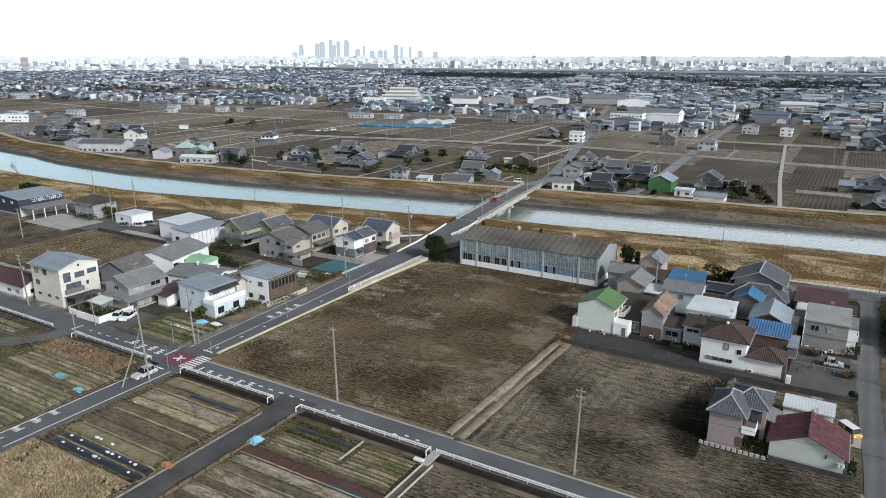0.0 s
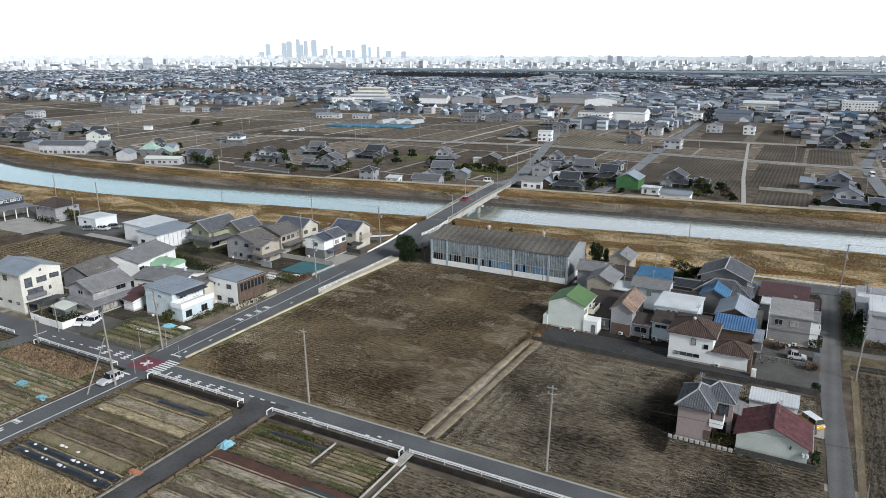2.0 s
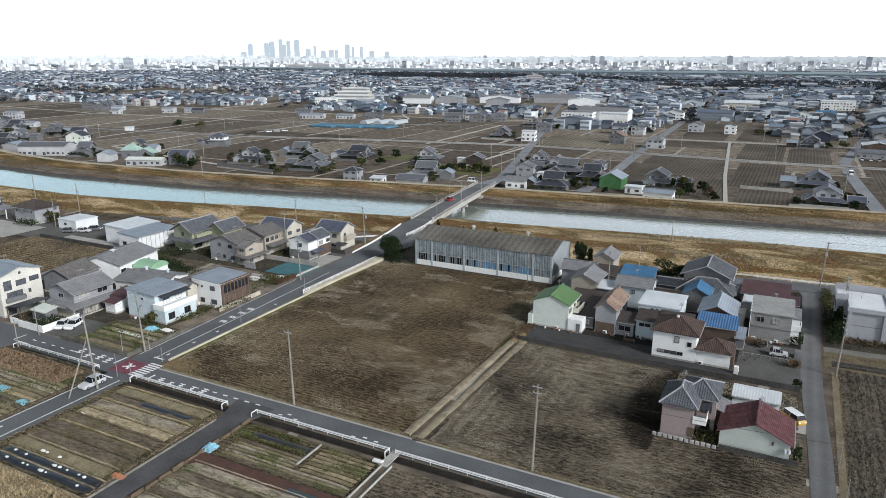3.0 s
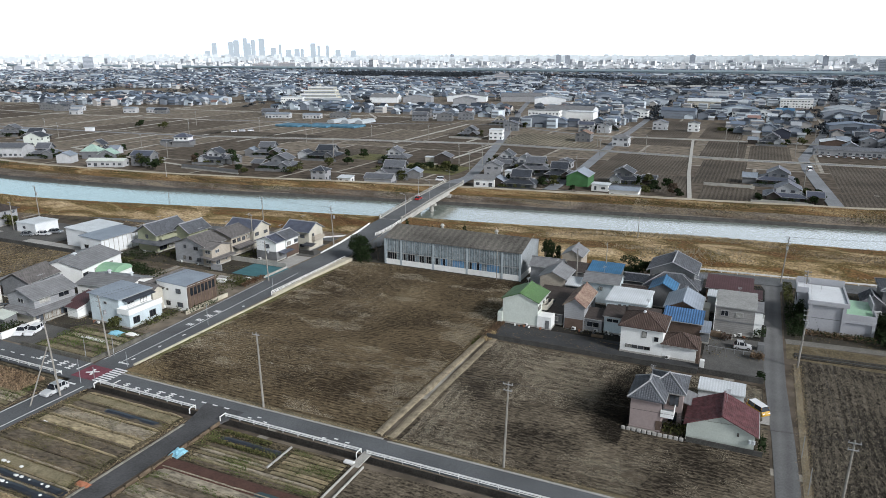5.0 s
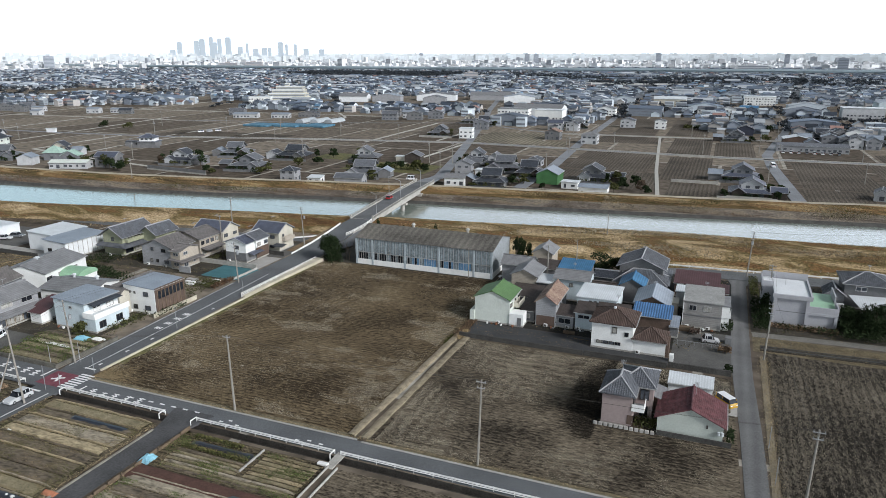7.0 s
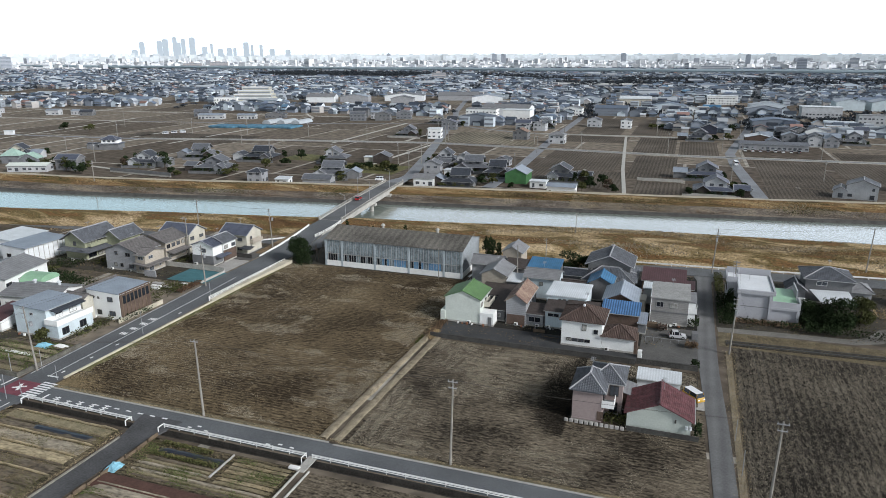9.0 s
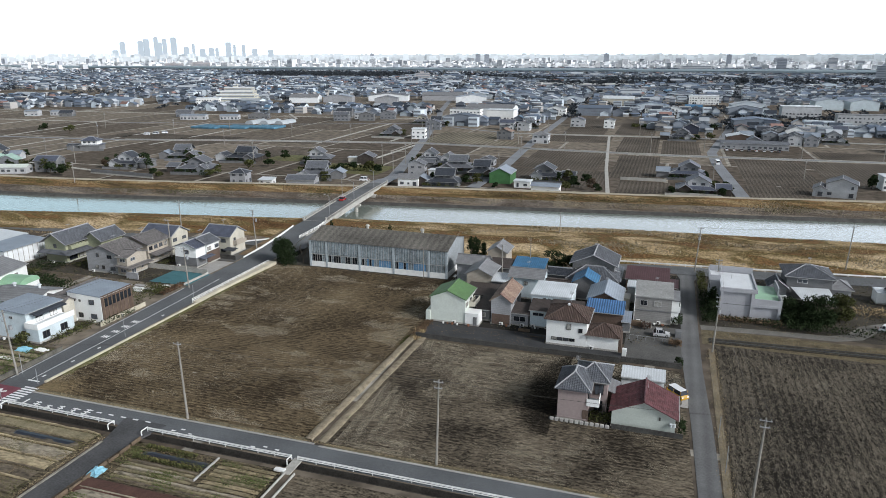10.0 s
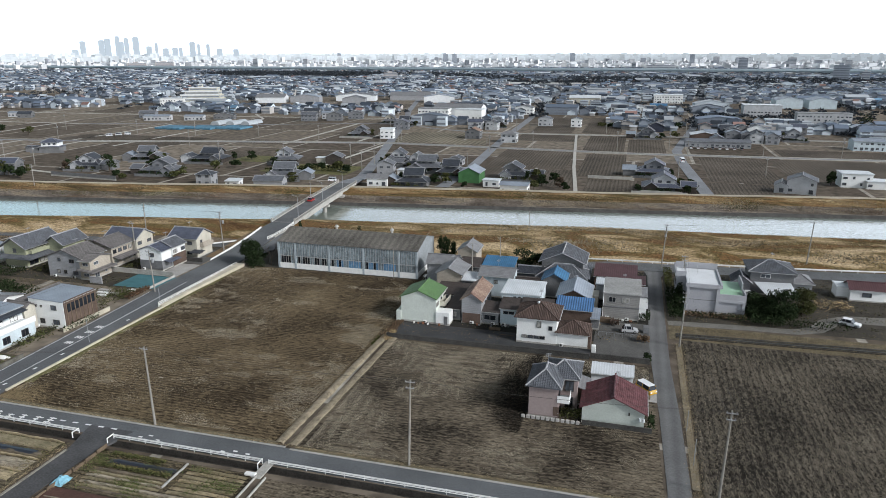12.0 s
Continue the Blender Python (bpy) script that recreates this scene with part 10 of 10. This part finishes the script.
def heap_of_sheet(x, y, w, d, h_, material, label, name, seed):
    """A crumpled sheet or pile."""
    n_ = 9
    v, f = [], []
    for j in range(n_ + 1):
        for i in range(n_ + 1):
            u, q = i / n_ * 2 - 1, j / n_ * 2 - 1
            k = max(0, 1 - u * u) * max(0, 1 - q * q)
            v.append((x + u * w / 2 * (1 + 0.2 * noise.noise((j * 0.7, seed, 0))), y + q * d / 2 * (1 + 0.2 * noise.noise((i * 0.7, seed, 3))), 0.03 + h_ * k ** 0.5 * (0.7 + 0.5 * noise.noise((u * 3, q * 3, seed)))))
    for j in range(n_):
        for i in range(n_):
            a = j * (n_ + 1) + i
            f.append((a, a + 1, a + n_ + 2, a + n_ + 1))
    return tagged(solid(name, v, f, material), label, "cover")


heap_of_sheet(-118, 63.2, 3.6, 1.8, 0.5, BLUE_TARP, "crumpled blue tarpaulin on a bed", "tarpaulin", 1)
heap_of_sheet(-110.2, 61.6, 2.6, 1.6, 0.5, BLUE_TARP, "crumpled blue tarpaulin by the road", "tarpaulin", 2)
heap_of_sheet(-71.8, 65.4, 1.9, 2.2, 0.9, BLUE_TARP, "blue tarpaulin over a heap", "tarpaulin", 3)
heap_of_sheet(-117, 94.2, 3.2, 2.2, 0.8, BLUE_TARP, "blue tarpaulin over garden things", "tarpaulin", 4)
heap_of_sheet(-113.6, 95, 3.0, 1.6, 0.6, WHITE_FILM, "crumpled white plastic sheet", "plastic_sheet", 5)
heap_of_sheet(-77.8, 54.3, 2.4, 1.0, 0.45, mat("orange_net", (0.36, 0.15, 0.085), 0.8, 0.35, 1.0, 6.0), "heap of faded orange netting", "netting", 6)
heap_of_sheet(-97.6, 63.6, 1.1, 0.7, 0.3, WHITE_FILM, "crumpled white plastic sheet", "plastic_sheet", 7)
heap_of_sheet(-119, 90.2, 8.0, 0.8, 0.35, WHITE_FILM, "long roll of white garden film", "plastic_sheet", 8)
heap_of_sheet(-111.6, 60.3, 0.9, 0.7, 0.3, WHITE_FILM, "crumpled white plastic sheet", "plastic_sheet", 9)
heap_of_sheet(-66.2, 47.4, 1.6, 1.0, 0.5, BLUE_TARP, "small blue crate heap", "tarpaulin", 10)
tagged(box("plank", -57.7, -57.45, 67.6, 73.4, 0.05, 0.35, CONCRETE_PALE, bevel=0.03), "long weathered plank edging a bed", "plank")
tagged(box("slab_bridge", -47.4, -46.0, 73.0, 77.0, -0.05, 0.12, CONCRETE, bevel=0.03), "concrete slab across the drain", "slab")
tagged(box("water_gate", -48.6, -47.0, 73.2, 73.9, 0.0, 0.35, PAINT_WHITE, bevel=0.05), "small white trough beside the drain", "trough")
for x0, x1, lab in ((-46.9, -46.7, "concrete side of a field ditch"), (-45.5, -45.3, "concrete side of a field ditch")):
    tagged(box("ditch_side", x0, x1, 20, 73.4, -0.1, 0.28, CONCRETE, bevel=0.02), lab, "ditch", kind="structure")
for i in range(12):
    y = 47 + i * 2.3
    tagged(box("edging_board", -72.05, -71.9, y, y + 2.0, 0, 0.4 + 0.1 * (i % 3), WOOD), "weathered board edging the allotment", "board", "allotment edging boards")

# dark ditch along the field east of the lane, and roof-top odds and ends
# near-black strips paint the shade inside a ditch that has no depth
DITCH_SHADE = mat("ditch_shade", (0.018, 0.016, 0.013), 1.0, 0.3, 0.4, 3.0)
for off, w_, h_, m_, lab in ((0.0, 0.5, 0.09, DITCH_SHADE, "field ditch strip coloured dark for shade"), (0.7, 0.5, 0.22, CONCRETE_DARK, "dark concrete lip of a field ditch"), (1.4, 0.55, 0.09, DITCH_SHADE, "field ditch strip coloured dark for shade"), (2.0, 0.3, 0.2, CONCRETE_DARK, "dark concrete lip of a field ditch")):
    ribbon("ditch", [(10.9, 139.3 + off), (43, 140.8 + off), (120, 144.6 + off)], w_, h_, m_, lab, "ditch", thick=0.2)

# darker soil beside the pink house, with a soft western edge
def dark_spot(r_):
    while True:
        x, y = r_.uniform(-24, -14), r_.uniform(94, 124)
        left = along([(94, -15), (99, -18.6), (108, -19.2), (116, -18.6), (121, -16.5), (124, -14.5)], y)
        if x > left + r_.gauss(0, 1.0):
            return x, y, 0.1


scatter("darker_clods", "dark clods beside a house", "soil", mat("darker_clods", (0.02, 0.0165, 0.012), 1.0, 0.4, 0.3, 4.0, each=0.5), 22000, 41, dark_spot, 0.11, 0.2)

# weeds and dry grass over the allotments
WEED = mat("dull_weeds", (0.105, 0.10, 0.045), 1.0, 0.4, 0.4, 4.0, each=0.6)
TALL_DRY = mat("tall_dry_grass", (0.29, 0.232, 0.142), 1.0, 0.3, 0.3, 4.0, each=0.5)


DEAD_WEED = mat("dead_weed", (0.23, 0.165, 0.105), 1.0, 0.3, 0.3, 3.0, each=0.6)


def patchy(x0, x1, y0, y1, z, thin, seed, skip=(0, 0)):
    def pick(r_):
        while True:
            x, y = r_.uniform(x0, x1), r_.uniform(y0, y1)
            if noise.noise((x * 0.22, y * 0.35, seed)) + r_.uniform(-0.3, 0.3) > thin and not skip[0] < y < skip[1]:
                return x, y, z
    return pick


scatter("allotment_weeds", "dull green weeds among garden beds", "weeds", WEED, 12000, 21, patchy(-100.5, -78.2, 45, 73.3, 0.2, 0.1, 1.0), 0.075, 0.6)
scatter("allotment_straw", "dry litter among garden beds", "straw", STRAW, 22000, 22, patchy(-100.5, -78.2, 45, 73.3, 0.2, 0.0, 2.0), 0.07, 0.4)
scatter("allotment_weeds", "dull green weeds among garden beds", "weeds", WEED, 10000, 23, patchy(-71.6, -47.2, 44, 73.3, 0.2, 0.1, 3.0, (60.6, 64.4)), 0.075, 0.6)
scatter("allotment_straw", "dry litter among garden beds", "straw", STRAW, 16000, 24, patchy(-71.6, -47.2, 44, 73.3, 0.2, 0.0, 4.0, (60.6, 64.4)), 0.07, 0.4)
scatter("allotment_weeds", "dull green weeds among garden beds", "weeds", WEED, 9000, 25, patchy(-180, -108.6, 40, 73, 0.2, 0.1, 5.0), 0.16, 0.5)
scatter("allotment_straw", "dry litter among garden beds", "straw", STRAW, 9000, 26, patchy(-180, -108.6, 40, 73, 0.2, 0.0, 6.0), 0.15, 0.3)
scatter("tall_dry_grass", "tall tan dry grass on an idle plot", "grass", TALL_DRY, 36000, 27, patchy(-100.6, -78.4, 28, 48.4, 0.1, -0.3, 7.0), 0.19, 1.0)
scatter("lane_edge_grass", "pale dry grass along a garden lane", "grass", TALL_DRY, 3600, 28, lambda r_: (r_.choice((-78.0, -72.1)) + r_.gauss(0, 0.25), r_.uniform(30, 73), 0.06), 0.08, 0.5)
scatter("road_edge_grass", "dry grass along a road edge", "grass", TALL_DRY, 2600, 29, lambda r_: (r_.choice((-101.1, -107.9)) + r_.gauss(0, 0.22), r_.uniform(20, 74), 0.06), 0.08, 0.5)
scatter("brown_weeds", "brown dead weeds on an overgrown plot", "weeds", DEAD_WEED, 15000, 30, patchy(-134, -111, 68.4, 73.6, 0.2, -0.5, 8.0), 0.19, 1.1)
scatter("stubble_rows", "pale stubble in a small field", "straw", STRAW, 16000, 31, in_rows(-214, -165, 99.5, 132.5, 1.2, "Y", 0.08, -0.3, 2.0), 0.24, 0.25)
scatter("verge_grass", "dry grass along a farm road", "grass", TALL_DRY, 3800, 32, lambda r_: (r_.uniform(-100, 5.5), 81.4 + abs(r_.gauss(0, 0.28)), 0.06), 0.08, 0.5)
scatter("lane_verge_grass", "pale grass beside a worn lane", "grass", TALL_DRY, 7000, 33, lambda r_: (11.4 + r_.gauss(0, 0.5), r_.uniform(70, 136), 0.08), 0.055, 0.7)
scatter("yard_rubble", "small rubble and litter in a yard", "litter", STRAW, 500, 34, patchy(-46, -21, 125.2, 132.6, 0.08, 0.0, 3.0), 0.12, 0.3)
scatter("ditch_reeds", "dry reeds at the corner of a ditch", "grass", REED_BROWN, 2600, 35, lambda r_: (-46.4 + r_.gauss(0, 0.45), r_.uniform(122.5, 134), 0.05), 0.07, 2.4)
scatter("ditch_reeds", "tawny reeds at the corner of a ditch", "grass", REED, 500, 36, lambda r_: (-46.0 + r_.gauss(0, 0.4), r_.uniform(122.5, 127.5), 0.05), 0.08, 2.6)
scatter("ditch_weeds", "green weeds at the end of a ditch", "grass", FOLIAGE_OLIVE, 700, 37, lambda r_: (-47.3 + r_.gauss(0, 0.4), r_.uniform(119.5, 124.0), 0.12), 0.09, 0.9)

# ---------------------------------------------------------------- small things about the houses
def air_conditioner(x, y, z=0.1, face="S"):
    t = thing("air_conditioner", x, y, z, "white air-conditioner outdoor unit on a wall foot", "air conditioner", "outdoor units")
    box("case", x - 0.4, x + 0.4, y - 0.3, y, z, z + 0.6, PAINT_WHITE, t, bevel=0.02)
    tube("fan_grille", (x - 0.1, y - 0.31, z + 0.3), (x - 0.1, y - 0.29, z + 0.3), 0.24, 0.24, FRAME_DARK, t, sides=12)
    return t


for x, y, z in ((-40.8, 133.5, 0.1), (-26.5, 136.3, 0.1), (-24.2, 136.5, 0.1), (-21.3, 136.5, 0.1), (-3.2, 146.4, 0.1), (1.0, 146.4, 0.1), (-11.2, 128.8, 0.1), (-119.6, 109.9, 0.1), (-114.8, 109.9, 0.1), (-143, 139.2, 0.1), (-137, 139.2, 0.1), (-124.5, 150.2, 0.1), (-159.8, 142.1, 0.1), (-22, 140.9, 3.2), (-31, 135.7, 0.1)):
    air_conditioner(x, y, z)


def antenna(x, y, z):
    t = thing("tv_antenna", x, y, z, "thin television antenna on a roof", "antenna", "roof antennas")
    tube("mast", (x, y, z - 0.4), (x, y, z + 1.9), 0.03, 0.025, STEEL, t, sides=5)
    boom = box("boom", x - 0.03, x + 0.03, y - 0.8, y + 0.8, z + 1.6, z + 1.65, STEEL, t)
    for k in range(5):
        box("element", x - 0.4, x + 0.4, y - 0.7 + k * 0.34, y - 0.67 + k * 0.34, z + 1.62, z + 1.66, STEEL, boom)


for x, y, z in ((-42.3, 139, 7.3), (-31.1, 141, 7.0), (-16.2, 134.5, 7.6), (-10.5, 150, 6.4), (-15.3, 172, 8.2), (0, 154, 6.3), (-40.6, 157, 6.8), (-29.4, 157, 6.5), (-156, 88.8, 10.8), (-141.8, 97, 7.2), (-158, 147, 8.4), (-139.8, 144, 7.4), (-138.4, 153, 7.5), (-138, 162.4, 7.8), (-121.4, 167.2, 7.8), (-122, 157, 7.2), (-11, 104, 7.4), (0.1, 105, 5.1), (34, 176.6, 7.6), (16, 163, 6.9)):
    antenna(x, y, z)

POT = mat("terracotta_pot", (0.22, 0.10, 0.06), 0.9, 0.2, 2.0, 9.0)
rnd = random.Random(51)
for i in range(26):
    x, y = rnd.choice(((rnd.uniform(-46, -36), 133.0), (rnd.uniform(-34, -26), 135.3), (rnd.uniform(-25, -21), 136.1), (rnd.uniform(-4, 3), 146.0), (rnd.uniform(-150, -146), 83.6), (rnd.uniform(-128, -118), 97.2)))
    r_, h_ = rnd.uniform(0.16, 0.3), rnd.uniform(0.25, 0.5)
    tagged(tube("plant_pot", (x, y - 0.3, 0.05), (x, y - 0.3, h_), r_ * 0.8, r_, (POT, PAINT_WHITE, W_DKGREY)[i % 3], sides=8), "garden pot standing by a house wall", "pot")
for i, (x, y, w, d, hh, m_, lab) in enumerate(((-34.6, 146.8, 1.8, 1.2, 2.0, W_WHITE, "small white garden locker"), (-6.2, 130.5, 0.6, 0.9, 1.6, W_WHITE, "white hot-water tank by a wall"), (5.0, 140.5, 1.2, 1.6, 1.4, W_DKGREY, "dark grey garden locker by a yard"), (-3.6, 144.2, 2.2, 1.0, 1.1, WOOD, "stack of weathered timber"), (-1.0, 143.8, 1.4, 0.9, 0.8, CONCRETE, "stack of concrete blocks"), (-25.6, 133.6, 2.4, 0.5, 0.6, WOOD, "heap of weathered boards"), (-22.6, 131.4, 3.0, 0.2, 0.15, WOOD, "weathered board on the asphalt"), (-122.6, 133, 3.0, 1.2, 0.4, CONCRETE_PALE, "stack of pale boards"), (-118.6, 131.6, 2.4, 1.0, 0.35, CONCRETE_PALE, "stack of pale boards"), (-4.9, 127.6, 0.8, 0.8, 1.5, W_WHITE, "white gas bottle locker"))):
    tagged(box("locker" if hh > 0.9 else "board_stack", x - w / 2, x + w / 2, y - d / 2, y + d / 2, 0.05, hh, m_, bevel=0.04), lab, "locker" if hh > 0.9 else "stack")
# rough fence of the parking yard
fence = thing("yard_fence", 1, 137, 0, "low rusty rail fence of a parking yard", "fence")
for i in range(7):
    x = -4.4 + i * 1.6
    tube("post", (x, 136.4, 0), (x, 136.4, 1.0), 0.04, 0.04, STEEL, fence, sides=6)
box("rail", -4.4, 5.2, 136.36, 136.42, 0.9, 0.96, STEEL, fence)
hedge(3.2, 5.6, 134.6, 136.2, 1.4, REED_BROWN, "leafless brown bush at a fence", 601, count=300, size=0.2)
hedge(-2.4, -0.4, 142, 144, 1.5, W_BROWN, "brown climbing shrub over a frame", 602, count=220, size=0.2)

# russet bushes and heaps of white boards beside the netted lot
hedge(-113.4, -111.8, 128.5, 136.4, 1.3, mat("russet_leaves", (0.105, 0.062, 0.036), 0.9, 0.4, 0.6, 5.0, each=0.5), "straggling russet shrubs along a road wall", 611, count=420, size=0.2)
hedge(-118.4, -114, 129, 134.5, 0.9, FOLIAGE_OLIVE, "low olive shrubs on an idle plot", 612, count=320, size=0.2)
for i, (x, y, w, d) in enumerate(((-121.6, 131.2, 2.8, 0.9), (-120.4, 129.6, 2.2, 0.7), (-116.2, 134.6, 1.6, 1.2))):
    tagged(box("board_stack", x - w / 2, x + w / 2, y - d / 2, y + d / 2, 0.05, 0.45, PAINT_WHITE, bevel=0.05), "stack of white boards on an idle plot", "stack")
for i, (x, y, r_) in enumerate(((-152, 130, 5), (-160, 133, 4), (-145, 128, 4), (-170, 131, 5))):
    hedge(x - r_, x + r_, y - 2, y + 2, 1.2, (FOLIAGE, FOLIAGE_OLIVE)[i % 2], "unkempt garden shrubs behind a house", 620 + i, count=420, size=0.22)

# unkempt growth and litter in the gardens and gaps between the houses
GARDEN_GROWTH = mat("garden_growth", (0.06, 0.058, 0.03), 1.0, 0.4, 0.4, 4.0, each=0.7)


def outside(pick, gaps):
    """Leaves out some rectangles of the plan."""
    def again(r_):
        while True:
            p_ = pick(r_)
            if not any(a_ < p_[0] < c_ and d_ < p_[1] < e_ for a_, c_, d_, e_ in gaps):
                return p_
    return again


KEEP_CLEAR = ((-124, -111, 136.5, 172), (-129.5, -109.5, 82, 97.5), (-136.5, -125.5, 82, 92.5), (-205, -178, 133, 140))
for x0, x1, y0, y1, n_, sd in ((-163, -112.8, 83.4, 122, 3000, 71), (-190, -113.2, 122, 178, 5000, 72), (-49, 5, 133.6, 183, 2600, 73), (10, 60, 149, 191, 3000, 74)):
    scatter("garden_weeds", "unkempt growth between houses", "weeds", GARDEN_GROWTH, n_, sd, outside(patchy(x0, x1, y0, y1, 0.05, 0.12, sd * 0.37), KEEP_CLEAR), 0.17, 0.5)
    scatter("garden_litter", "dry litter and dead stalks between houses", "litter", STRAW, n_, sd + 10, outside(patchy(x0, x1, y0, y1, 0.05, 0.1, sd * 0.53), KEEP_CLEAR), 0.15, 0.3)
scatter("verge_weeds", "dead weeds along a field ditch", "weeds", STRAW, 16000, 91, patchy(11, 100, 138.3, 146, 0.06, -0.3, 4.4), 0.07, 0.5)

# dark shrubs round the concrete house and along the lane
for i, (x0, x1, y0, y1, hh) in enumerate(((9.6, 12.8, 153, 167, 2.6), (9.8, 12.6, 149.5, 153, 1.6), (13, 26, 152.2, 154.6, 0.9), (9.6, 11.6, 170, 186, 1.4), (26.8, 33, 150, 156, 1.8))):
    hedge(x0, x1, y0, y1, hh, (FOLIAGE, FOLIAGE, REED_BROWN, FOLIAGE_OLIVE, FOLIAGE)[i], "dark unkempt shrubs beside a lane and house", 640 + i, count=int((x1 - x0) * (y1 - y0) * 22), size=0.2)
scatter("allotment_growth", "low green growth in patches on garden beds", "weeds", mat("young_greens", (0.085, 0.11, 0.035), 1.0, 0.4, 0.4, 4.0, each=0.5), 5000, 95, patchy(-71.4, -47.6, 52, 73.2, 0.22, 0.28, 11.0, (60.6, 64.4)), 0.09, 0.6)
scatter("allotment_growth", "low green growth in patches on garden beds", "weeds", bpy.data.materials["young_greens"], 5000, 96, patchy(-136, -108.8, 44, 72, 0.25, 0.25, 12.0), 0.11, 0.6)
scatter("allotment_growth", "low green growth in patches on garden beds", "weeds", bpy.data.materials["young_greens"], 3000, 97, patchy(-128, -110.4, 83, 96, 0.2, 0.15, 13.0), 0.11, 0.6)
